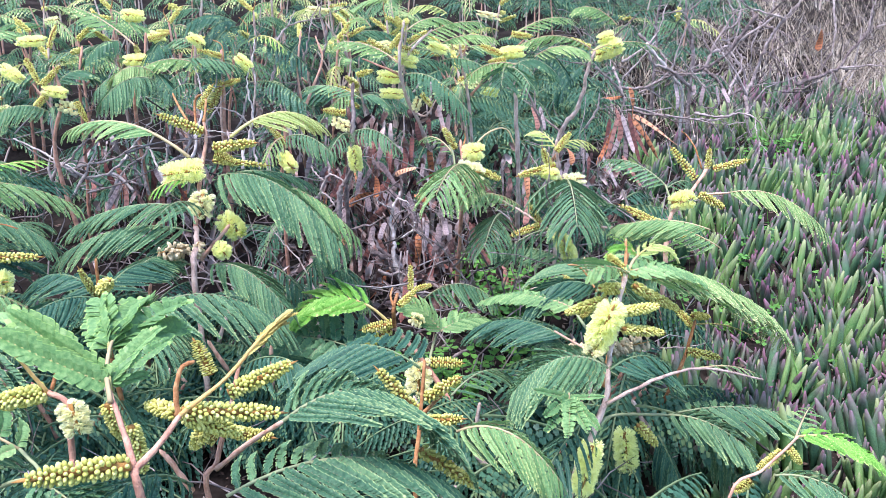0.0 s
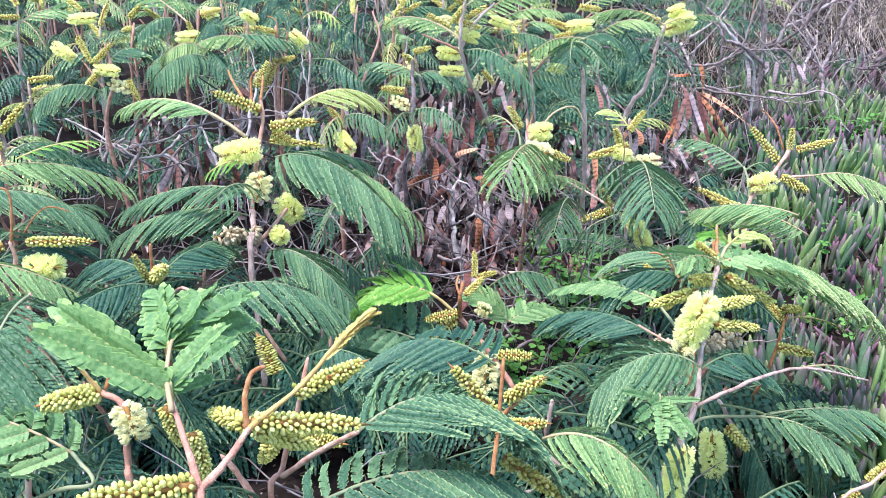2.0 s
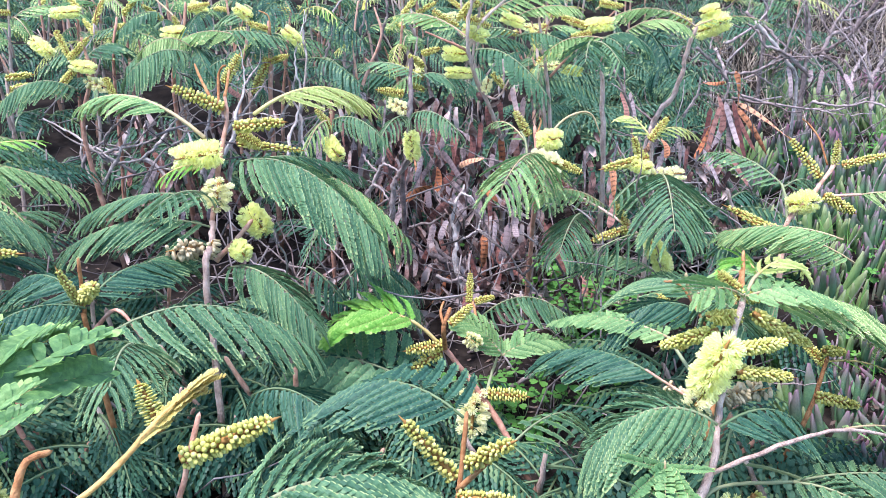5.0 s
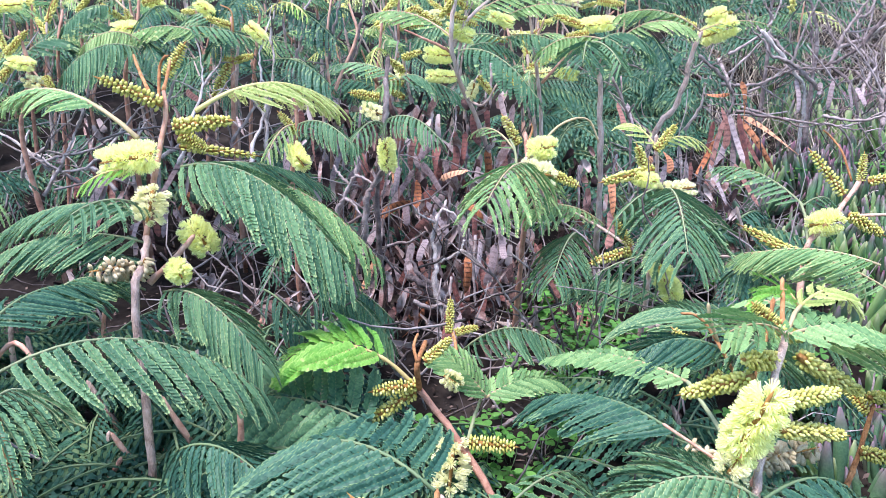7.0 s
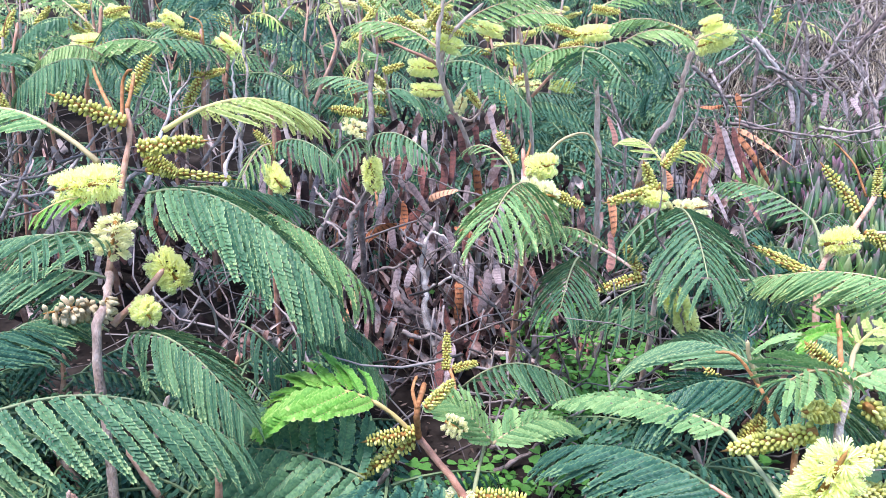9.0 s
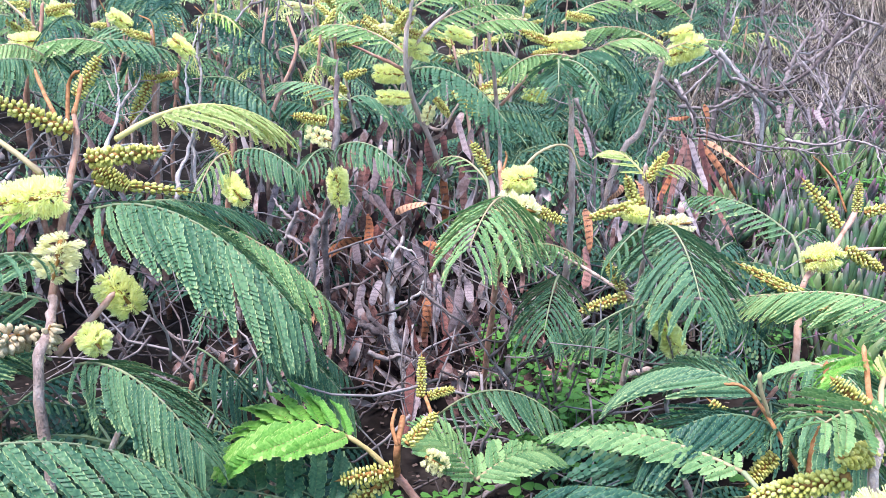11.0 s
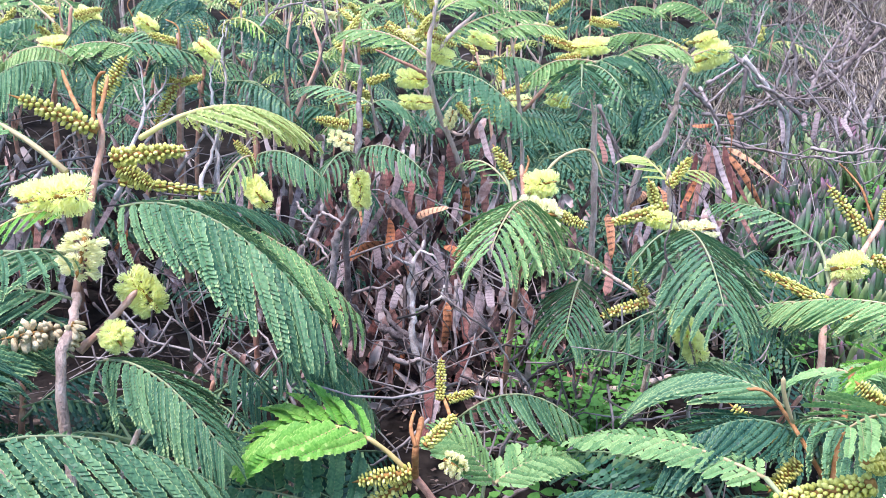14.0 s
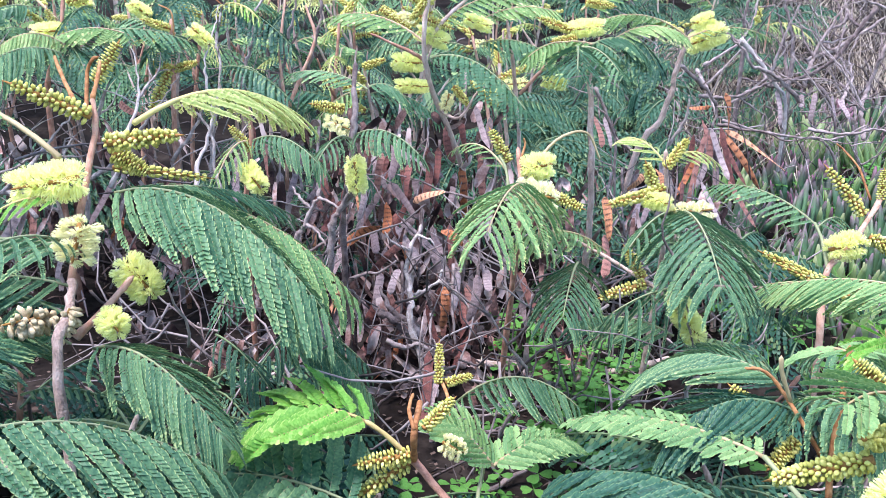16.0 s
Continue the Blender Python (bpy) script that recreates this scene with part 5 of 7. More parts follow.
# ---- the depth of the thicket ----
WHOLE = [whole_frond_mesh(t, ln, w, p, a, h, i) for i, (t, ln, w, p, a, h) in enumerate([
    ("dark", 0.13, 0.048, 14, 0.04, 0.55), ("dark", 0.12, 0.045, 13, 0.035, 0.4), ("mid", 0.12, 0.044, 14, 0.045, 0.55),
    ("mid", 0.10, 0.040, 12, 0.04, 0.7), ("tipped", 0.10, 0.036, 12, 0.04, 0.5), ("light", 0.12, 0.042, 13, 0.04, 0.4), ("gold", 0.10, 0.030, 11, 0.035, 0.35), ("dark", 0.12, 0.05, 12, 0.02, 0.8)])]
FARLEAF = [whole_frond_mesh(t, ln, w, p, a, h, i + 40, 4) for i, (t, ln, w, p, a, h) in enumerate([
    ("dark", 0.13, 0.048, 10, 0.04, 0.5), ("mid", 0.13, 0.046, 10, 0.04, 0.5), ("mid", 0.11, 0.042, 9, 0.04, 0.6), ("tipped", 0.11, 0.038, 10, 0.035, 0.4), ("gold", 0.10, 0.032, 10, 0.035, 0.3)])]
FARBUD = [bud_mesh(s + 60, 1, 5, 3) for s in range(2)]
HEAP = []


def heap(name, label, category):
    """Join all that lies in HEAP into one uncounted mass."""
    mats, slot, vs, fs, idx, uvs = [], {}, [], [], [], []
    for me, m in HEAP:
        layer = me.uv_layers.active
        if layer:
            at = {lp.vertex_index: layer.data[lp.index].uv for lp in me.loops}
            uvs += [tuple(at.get(q, (0, 0))) for q in range(len(me.vertices))]
        for q in me.materials:
            if q not in slot:
                slot[q] = len(mats)
                mats.append(q)
        k = len(vs)
        vs += [m @ v.co for v in me.vertices]
        fs += [tuple(k + q for q in p.vertices) for p in me.polygons]
        idx += [slot[me.materials[p.material_index]] for p in me.polygons]
    HEAP.clear()
    return tagged(new(name, mesh(name, vs, fs, mats, idx, bool(uvs), uvs or None)), label, category, kind="stuff")


def thicket_shoot(x, y, top, rg, bloom, low=False, mass=False):
    """A whole shoot seen at a distance or half hidden."""
    z0 = ground_z(x, y)
    s = None if mass else shoot((x, y, z0), "wattle shoot deep in the thicket" if low else "wattle shoot with feathery leaves in the thicket behind")
    lx, ly = rg.uniform(-0.04, 0.04), rg.uniform(-0.04, 0.04)
    h = Vector((x + lx, y + ly, z0 + top))
    if mass and not low:
        v, f = tube(spline([(x, y, z0), (x + lx * 0.2, y + ly * 0.9, z0 + top * 0.5), h], 3), 0.0038, 0.002, 4)
        HEAP.append((mesh("stem", v, f, rg.choice([BARK, PINK])), Matrix()))
    mass or stem(s, [(x, y, z0 - 0.01), (x + lx * 0.2, y + ly * 0.9, z0 + top * 0.5), h], 0.0042, 0.0022, rg.choice([BARK, PINK, BARK]))
    if not (mass or low):
        for i in range(rg.randint(2, 4)):
            f = Vector((x + lx * 0.6, y + ly * 0.8, z0 + top * rg.uniform(0.5, 0.75)))
            e = f + Vector((rg.uniform(-0.05, 0.05), rg.uniform(-0.05, 0.03), rg.uniform(0.05, 0.1)))
            stem(s, [f, f.lerp(e, 0.5) + Vector((rg.uniform(-.01, .01), 0, -0.006)), e], 0.0026, 0.0013, rg.choice([BARK, PINK]))
    n = rg.randint(4, 6)
    a0 = rg.uniform(0, 6.28)
    for i in range(n):
        a = a0 + 6.283 * i / n + rg.uniform(-0.4, 0.4)
        # lower leaves get the dark mature tone, with canopy shade put into it
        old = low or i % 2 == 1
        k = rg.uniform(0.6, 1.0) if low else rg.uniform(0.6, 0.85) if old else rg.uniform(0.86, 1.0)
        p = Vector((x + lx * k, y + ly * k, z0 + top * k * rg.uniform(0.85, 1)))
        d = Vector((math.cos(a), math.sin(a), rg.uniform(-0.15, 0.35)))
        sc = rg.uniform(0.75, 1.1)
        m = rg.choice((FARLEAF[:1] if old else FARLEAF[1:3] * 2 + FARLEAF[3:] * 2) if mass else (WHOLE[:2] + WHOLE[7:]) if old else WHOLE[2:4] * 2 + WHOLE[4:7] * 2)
        at = frame_of(p, d, (rg.uniform(-.2, .2), rg.uniform(-.2, .2), 1), sc, sc, sc)
        HEAP.append((m, at)) if mass else part("leaf", m, s, at)
    if low:
        return s
    for i in range((rg.randint(1, 2) if x < -0.25 else rg.randint(2, 4)) if y < 2.3 else rg.randint(0, 1)):
        a = rg.uniform(0, 6.28)
        b = h + Vector((0, 0, -0.02 * i))
        t = b + Vector((0.045 * math.cos(a), 0.045 * math.sin(a), rg.uniform(-0.005, 0.04)))
        HEAP.append((rg.choice(FARBUD), frame_of(b, t - b, (0, 0.3, 1), 0.05, 0.0124, 0.0124))) if mass else buds(s, b, t, 0.0062, "far")
    mass or rg.random() < 0.5 or curl(s, [h, h + Vector((rg.uniform(-.01, .01), 0, 0.025)), h + Vector((rg.uniform(-.02, .02), 0, 0.04))], 0.002)
    for i in range(bloom):
        a = rg.uniform(0, 6.28)
        b = h + Vector((0, 0, -0.03 - 0.02 * i))
        t = b + Vector((0.05 * math.cos(a), 0.05 * math.sin(a), 0.01))
        HEAP.append((rg.choice(FLOWERS["far"]), frame_of(b, t - b, (0, 0.3, 1), 0.05, 0.016, 0.016))) if mass else flower(s, b, t, 0.016, rg.choice(["far", "far", "far", "cream"]))
    return s


rg = random.Random(21)
# behind: a belt of shoots that closes the view
y = 1.68
while y < 4.2:
    step = 0.135 + 0.06 * (y - 1.5)
    x = -0.45 * y - 0.35
    edge = 0.13 if y < 2.0 else 0.2 + (0.55 * (y - 2.3) if y > 2.3 else 0)
    while x < edge:
        px, py = x + rg.uniform(-0.05, 0.05), y + rg.uniform(-0.05, 0.05)
        thicket_shoot(px, py, rg.uniform(0.27, 0.36), rg, rg.choice([0, 0, 1] if y < 2.15 else [0, 0, 0, 1]), False, y > 2.15)
        x += step
    y += step
# far right behind the dry branches
for i in range(30):
    px, py = rg.uniform(0.45, 2.3), rg.uniform(3.2, 4.2)
    thicket_shoot(px, py, rg.uniform(0.25, 0.4), rg, rg.choice([0, 0, 1]), False, True)
for i in range(60):
    px = rg.uniform(-1.3, 0.3)
    i % 3 or thicket_shoot(px, rg.uniform(1.6, 3.0), rg.uniform(0.08, 0.16), rg, 0, True, True)
for i in range(9):
    thicket_shoot(rg.uniform(0.3, 0.7), rg.uniform(2.3, 2.9), rg.uniform(0.12, 0.3), rg, rg.choice([0, 0, 1]), i % 2 == 0, True)
for i in range(16):
    thicket_shoot(rg.uniform(-0.7, 0.2), rg.uniform(1.52, 1.7), rg.uniform(0.08, 0.2), rg, 0, True, True)
for i in range(22):
    thicket_shoot(rg.uniform(0.06, 0.4), rg.uniform(1.95, 2.5), rg.uniform(0.08, 0.2), rg, 0, True, True)
for i in range(8):
    thicket_shoot(rg.uniform(0.1, 0.3), rg.uniform(1.75, 2.0), rg.uniform(0.06, 0.19), rg, 0, True, True)
for i in range(70):
    thicket_shoot(rg.uniform(-3.2, 3.2), rg.uniform(3.8, 6.5), rg.uniform(0.3, 0.5), rg, 0, True, True)
for i in range(44):
    thicket_shoot(rg.uniform(0.2, 1.0), rg.uniform(2.9, 4.4), rg.uniform(0.1, 0.22), rg, 0, True, True)
for i in range(50):
    thicket_shoot(rg.uniform(-2.4, -1.2), rg.uniform(0.6, 2.6), rg.uniform(0.22, 0.34), rg, 0, i % 2 == 0, True)
heap("far_thicket", "dense feathery wattle thicket fading back", "shrubs")
# under the canopy, in the shade, which the dark leaf tone deepens
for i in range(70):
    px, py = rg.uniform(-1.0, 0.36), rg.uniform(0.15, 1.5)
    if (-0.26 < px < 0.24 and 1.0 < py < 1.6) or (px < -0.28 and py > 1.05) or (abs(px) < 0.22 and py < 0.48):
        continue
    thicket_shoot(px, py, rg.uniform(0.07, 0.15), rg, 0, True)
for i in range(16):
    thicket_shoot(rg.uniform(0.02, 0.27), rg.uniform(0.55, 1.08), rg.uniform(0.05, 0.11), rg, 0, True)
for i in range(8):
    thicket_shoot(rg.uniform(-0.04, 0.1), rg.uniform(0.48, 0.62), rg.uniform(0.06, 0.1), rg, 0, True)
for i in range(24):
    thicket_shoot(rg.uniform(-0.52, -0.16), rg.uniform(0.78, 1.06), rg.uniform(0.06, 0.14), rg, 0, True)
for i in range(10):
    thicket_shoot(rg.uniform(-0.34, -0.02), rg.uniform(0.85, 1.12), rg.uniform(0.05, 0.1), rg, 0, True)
# left of the path, out to the side
for i in range(18):
    px, py = rg.uniform(-1.3, -0.62), rg.uniform(0.5, 1.5)
    thicket_shoot(px, py, rg.uniform(0.26, 0.33), rg, rg.choice([0, 1, 1]))

# ---- pods ----
def pod_mesh(kind, seed):
    """A flat dry pod along x, one unit long, swollen over each seed, its edge wavy."""
    rg = random.Random(seed)
    nx, ny, seeds = 24, 5, 8
    vs, fs, uvs = [], [], []
    tw, bow = rg.uniform(-1.8, 1.8), rg.uniform(-0.05, 0.05)
    for side in (1, -1):
        for i in range(nx + 1):
            u = i / nx
            w = 0.062 * (min(1, u / 0.12) ** 0.6) * (min(1, (1 - u) / 0.14) ** 0.6) * (1 + 0.06 * math.sin(2 * math.pi * seeds * u + 1))
            for j in range(ny):
                v = 2 * j / (ny - 1) - 1
                puff = (1 - v * v) * (0.006 + 0.005 * max(0, math.cos(2 * math.pi * (seeds * u - 0.5))))
                a = tw * (u - 0.3)
                yy, zz = w * v, side * puff
                vs.append(Vector((u, yy * math.cos(a) - zz * math.sin(a) + bow * math.sin(math.pi * u), yy * math.sin(a) + zz * math.cos(a) + 0.05 * math.sin(3.3 * u + seed))))
                uvs.append((u * seeds, v * 0.5))
    per = (nx + 1) * ny
    for sgn in (0, 1):
        for i in range(nx):
            for j in range(ny - 1):
                a, b = sgn * per + i * ny + j, sgn * per + (i + 1) * ny + j
                fs.append((a, b, b + 1, a + 1) if sgn == 0 else (a, a + 1, b + 1, b))
    return mesh("pod", vs, fs, PODS[kind], None, True, uvs)


POD = {k: [pod_mesh(k, 5 * i + j) for j in range(3)] for i, k in enumerate(PODS)}


def pod(sh, top, bottom, kind="grey", wide=1.0, longer=1.0):
    a, b = Vector(top), Vector(bottom)
    b = a + (b - a) * longer
    rg = random.Random(round(a.x * 99991 + b.z * 7777))
    ln = (b - a).length
    face = Vector((rg.uniform(-0.7, 0.7), -1, rg.uniform(-0.2, 0.6)))
    return part("pod", rg.choice(POD[kind]), sh, frame_of(a, b - a, face, ln, 0.074 * wide, 0.1 * wide),
                {"orange": "open orange-brown pod with dark seed marks", "red": "dry red-brown pod", "grey": "weathered grey-mauve pod"}[kind])


def pod_cluster(at, label):
    return thing("pod_cluster", at, label, "seed pods", "hanging seed pods")


c = pod_cluster((0.369, 1.770, 0.251), "cluster of split orange and grey pods hanging from a dry branch")
stem(c, [(0.361, 1.850, 0.289), (0.369, 1.800, 0.263), (0.375, 1.770, 0.234)], 0.003, 0.0018, TWIG)
pod(c, (0.369, 1.720, 0.273), (0.381, 1.710, 0.219), "orange", 1.07, 1.2)
pod(c, (0.389, 1.760, 0.207), (0.468, 1.720, 0.164), "orange", 0.97, 1.12)
pod(c, (0.390, 1.760, 0.201), (0.436, 1.720, 0.134), "orange", 1.07, 1.12)
pod(c, (0.383, 1.760, 0.195), (0.421, 1.730, 0.137), "red", 0.97, 1.12)
pod(c, (0.358, 1.770, 0.222), (0.362, 1.740, 0.164), "red", 1.17, 1.12)
pod(c, (0.375, 1.760, 0.195), (0.349, 1.730, 0.131), "grey", 1.07, 1.12)
pod(c, (0.379, 1.760, 0.189), (0.378, 1.730, 0.128), "grey", 1.07, 1.12)
pod(c, (0.353, 1.760, 0.183), (0.321, 1.720, 0.122), "orange", 0.88, 1.12)
pod(c, (0.370, 1.780, 0.241), (0.335, 1.780, 0.241), "orange", 0.68, 1.12)
pod(c, (0.350, 1.780, 0.196), (0.336, 1.760, 0.135), "red", 0.97, 1.3)

pod(c, (0.366, 1.750, 0.215), (0.387, 1.710, 0.149), "grey", 0.94, 1.12)
pod(c, (0.380, 1.750, 0.215), (0.402, 1.710, 0.129), "red", 0.94, 1.12)
pod(c, (0.363, 1.760, 0.207), (0.339, 1.720, 0.116), "red", 0.94, 1.3)

c = pod_cluster((0.183, 1.720, 0.233), "pair of dry pods on a thin twig")
pod(c, (0.183, 1.720, 0.236), (0.187, 1.700, 0.190), "red", 1.1)
pod(c, (0.199, 1.730, 0.234), (0.204, 1.710, 0.187), "grey", 0.9)
stem(c, [(0.185, 1.750, 0.273), (0.187, 1.720, 0.233)], 0.0016, 0.001, TWIG)
c = pod_cluster((0.131, 1.300, 0.222), "red-brown pods hanging behind a leaf")
pod(c, (0.132, 1.320, 0.225), (0.135, 1.290, 0.184), "orange", 1.0)
pod(c, (0.137, 1.310, 0.186), (0.127, 1.280, 0.145), "red", 1.1)
stem(c, [(0.139, 1.330, 0.250), (0.134, 1.320, 0.221)], 0.0016, 0.001, TWIG)
c = pod_cluster((0.261, 1.500, 0.181), "grey pods fallen over each other")
for q in (0, 1, 2, 3):
    a = (0.230, 1.500, 0.186)
    pod(c, (a[0] + 0.03 * q, a[1], a[2] + 0.01), (a[0] + 0.03 * q + 0.02 * (q - 1), a[1] - 0.02, a[2] - 0.045), "red" if q % 2 else "grey", 0.8)
c = pod_cluster((0.221, 1.450, 0.221), "small orange pods under a young leaf")
pod(c, (0.197, 1.450, 0.216), (0.181, 1.430, 0.204), "orange", 0.9)
pod(c, (0.214, 1.450, 0.224), (0.222, 1.430, 0.200), "orange", 0.9)
c = pod_cluster((0.115, 1.300, 0.047), "two weathered pods leaning in the clover")
pod(c, (0.121, 1.310, 0.050), (0.106, 1.260, 0.014), "red", 1.2)
pod(c, (0.126, 1.310, 0.048), (0.130, 1.250, -0.003), "grey", 1.1)
pod(c, (0.119, 1.320, 0.030), (0.098, 1.300, 0.017), "orange", 1.0)
c = pod_cluster((0.979, 2.300, 0.266), "single orange pod among dry twigs")
pod(c, (0.975, 2.300, 0.306), (0.983, 2.290, 0.253), "orange", 1.6)
for px, a, b in ((0, (0.496, 1.850, 0.259), (0.500, 1.830, 0.202)), (1, (0.536, 1.850, 0.253), (0.536, 1.840, 0.231)), (2, (0.554, 1.840, 0.257), (0.550, 1.830, 0.209)), (3, (0.583, 1.830, 0.254), (0.581, 1.820, 0.213)), (4, (0.596, 1.840, 0.249), (0.606, 1.820, 0.217))):
    c = pod_cluster(a, "pale weathered pod caught in dry twigs")
    pod(c, a, b, "grey", 0.9)

# the curtain of pods in the middle of the thicket
rg = random.Random(5)
for k, (hx, hy, hz, n) in enumerate([(-0.10, 1.47, 0.24, 11), (-0.05, 1.44, 0.20, 8), (-0.13, 1.43, 0.18, 9), (-0.2, 1.45, 0.22, 7), (-0.07, 1.40, 0.14, 9), (-0.02, 1.47, 0.28, 5),
                                     (0.0, 1.38, 0.11, 8), (-0.52, 1.42, 0.2, 8), (-0.44, 1.45, 0.2, 6), (-0.27, 1.47, 0.26, 5), (-0.16, 1.38, 0.10, 7), (-0.03, 1.3, 0.09, 6), (0.03, 1.36, 0.12, 6), (0.2, 1.55, 0.14, 5), (0.27, 1.58, 0.12, 5), (-0.09, 1.33, 0.08, 6), (0.11, 1.5, 0.13, 5)]):
    c = pod_cluster((hx, hy, hz), "curtain of dry red and grey pods inside the thicket" if k % 2 else "bunch of split orange and brown pods")
    stem(c, [(hx, hy + 0.03, hz + 0.05), (hx, hy, hz), (hx + rg.uniform(-.02, .02), hy - 0.01, hz - 0.05)], 0.0022, 0.0012, TWIG)
    for i in range(int(n * 1.15)):
        a = Vector((hx + rg.gauss(0, 0.03), hy + rg.gauss(0, 0.02), hz + rg.uniform(-0.07, 0.02)))
        b = a + Vector((rg.gauss(0, 0.024), rg.gauss(-0.014, 0.02), -rg.uniform(0.032, 0.07)))
        b.z = max(b.z, 0.02)
        pod(c, a, b, rg.choice(["red", "red", "red", "red", "grey", "grey", "grey", "grey", "orange"]), rg.uniform(0.7, 1.1))

# pods that stand out in the gap
for hang, rows in (("upper", [("grey", (-0.134, 1.38, 0.218), (-0.142, 1.36, 0.178)), ("grey", (-0.104, 1.37, 0.222), (-0.073, 1.35, 0.188)), ("red", (-0.129, 1.41, 0.263), (-0.132, 1.39, 0.224)), ("red", (-0.117, 1.42, 0.244), (-0.121, 1.4, 0.201)), ("orange", (-0.11, 1.36, 0.2), (-0.105, 1.34, 0.171))]),
                   ("behind", [("red", (-0.063, 1.42, 0.253), (-0.066, 1.4, 0.193)), ("red", (-0.052, 1.43, 0.251), (-0.053, 1.41, 0.206)), ("red", (-0.085, 1.4, 0.237), (-0.086, 1.38, 0.194)), ("orange", (-0.074, 1.35, 0.205), (-0.043, 1.33, 0.224))]),
                   ("cavity", [('red', (-0.574, 1.43, 0.205), (-0.55, 1.41, 0.156)), ('red', (-0.559, 1.43, 0.198), (-0.533, 1.41, 0.159)), ('red', (-0.602, 1.43, 0.173), (-0.595, 1.41, 0.143)), ('grey', (-0.491, 1.43, 0.195), (-0.472, 1.41, 0.169)), ('grey', (-0.528, 1.43, 0.179), (-0.516, 1.41, 0.149)), ('red', (-0.426, 1.43, 0.296), (-0.4, 1.41, 0.288))]),
                   ("stem", [("red", (-0.025, 1.45, 0.277), (-0.015, 1.43, 0.232)), ("red", (-0.039, 1.46, 0.272), (-0.034, 1.44, 0.229))]),
                   ("low", [("orange", (-0.154, 1.35, 0.153), (-0.113, 1.33, 0.183)), ("grey", (-0.127, 1.36, 0.172), (-0.115, 1.34, 0.145)), ("grey", (-0.093, 1.33, 0.134), (-0.1, 1.31, 0.108)), ("grey", (-0.116, 1.36, 0.116), (-0.118, 1.34, 0.074)), ("grey", (-0.141, 1.37, 0.082), (-0.13, 1.35, 0.047))]),
                   ("foot", [("orange", (-0.04, 1.34, 0.108), (-0.043, 1.32, 0.062)), ("red", (-0.033, 1.35, 0.102), (-0.033, 1.33, 0.055)), ("red", (-0.026, 1.34, 0.106), (-0.016, 1.32, 0.067)), ("grey", (-0.055, 1.36, 0.175), (-0.043, 1.34, 0.146)), ("orange", (-0.043, 1.33, 0.177), (-0.021, 1.31, 0.173))]),
                   ("side", [("grey", (-0.003, 1.27, 0.151), (-0.015, 1.25, 0.105)), ("grey", (0.005, 1.28, 0.156), (0.008, 1.26, 0.135))]),
                   ("front", [("red", (-0.052, 1.20, 0.098), (-0.060, 1.13, 0.048)), ("grey", (-0.043, 1.20, 0.094), (-0.050, 1.14, 0.050))])):
    a = rows[0][1]
    c = pod_cluster(a, {"upper": "grey and red pods hanging from a dead twig", "behind": "red-brown pods hanging close together", "cavity": "dark red pods in the shade behind twigs", "stem": "pair of dark red pods behind a stem", "low": "grey-mauve pods low in the gap",
                        "foot": "brown split pods near the litter", "side": "pale mauve papery pods", "front": "dark red pod lying over the litter"}[hang])
    stem(c, [(a[0], a[1] + 0.02, a[2] + 0.03), (a[0], a[1] + 0.005, a[2] + 0.012), a], 0.0016, 0.001, TWIG, "twig", 5)
    for kind, top, bottom in rows:
        stem(c, [(a[0], a[1] + 0.004, a[2] + 0.01), Vector(a).lerp(Vector(top), 0.5) + Vector((0, 0.004, 0.008)), top], 0.001, 0.0007, TWIG, "twig", 4)
        pod(c, top, bottom, kind, rng.uniform(0.85, 1.15))

# crumpled husks of old pods, past counting
HUSK = material("pod_husk", [(0.03, 0.019, 0.020), (0.13, 0.072, 0.066), (0.27, 0.16, 0.145), (0.46, 0.36, 0.35)], 60, 0.85, 0.8, 0.4, per="island", spec=0.08)
rg = random.Random(19)
vs, fs = [], []
for x0, x1, y0, y1, z1, count in ((-0.26, 0.04, 1.38, 1.52, 0.27, 330), (-0.3, 0.1, 1.2, 1.5, 0.1, 380), (-0.62, -0.36, 1.36, 1.5, 0.24, 160), (0.1, 0.36, 1.45, 1.7, 0.13, 260)):
    for i in range(count):
        x, y = rg.uniform(x0, x1), rg.uniform(y0, y1)
        p = Vector((x, y, ground_z(x, y) + 0.005 + z1 * rg.random() ** 1.3))
        d = Vector((rg.gauss(0, 0.45), rg.gauss(0, 0.35), -1 if p.z > 0.05 else rg.uniform(-0.3, 0.3))).normalized()
        w = d.cross(Vector((rg.uniform(-0.6, 0.6), -1, rg.uniform(-0.3, 0.3)))).normalized()
        ln, hw, spin = rg.uniform(0.015, 0.045), rg.uniform(0.0008, 0.004), rg.uniform(-0.9, 0.9)
        k = len(vs)
        for q in range(5):
            u = q / 4
            c = p + d * (ln * u) + w.cross(d) * (0.006 * math.sin(3 * u + i))
            e = (w + w.cross(d) * (spin * (u - 0.5))).normalized() * hw * (0.35 + 1.3 * math.sin(math.pi * (0.15 + 0.75 * u))) * rg.uniform(0.7, 1.1)
            vs += [c - e, c + d.cross(w) * rg.uniform(0.0, 0.004), c + e]
        for q in range(4):
            fs += [(k + 3 * q, k + 3 * q + 1, k + 3 * q + 4, k + 3 * q + 3), (k + 3 * q + 1, k + 3 * q + 2, k + 3 * q + 5, k + 3 * q + 4)]
tagged(new("pod_husks", mesh("pod_husks", vs, fs, HUSK)), "crumpled brown and mauve husks of old pods", "husks", kind="stuff")

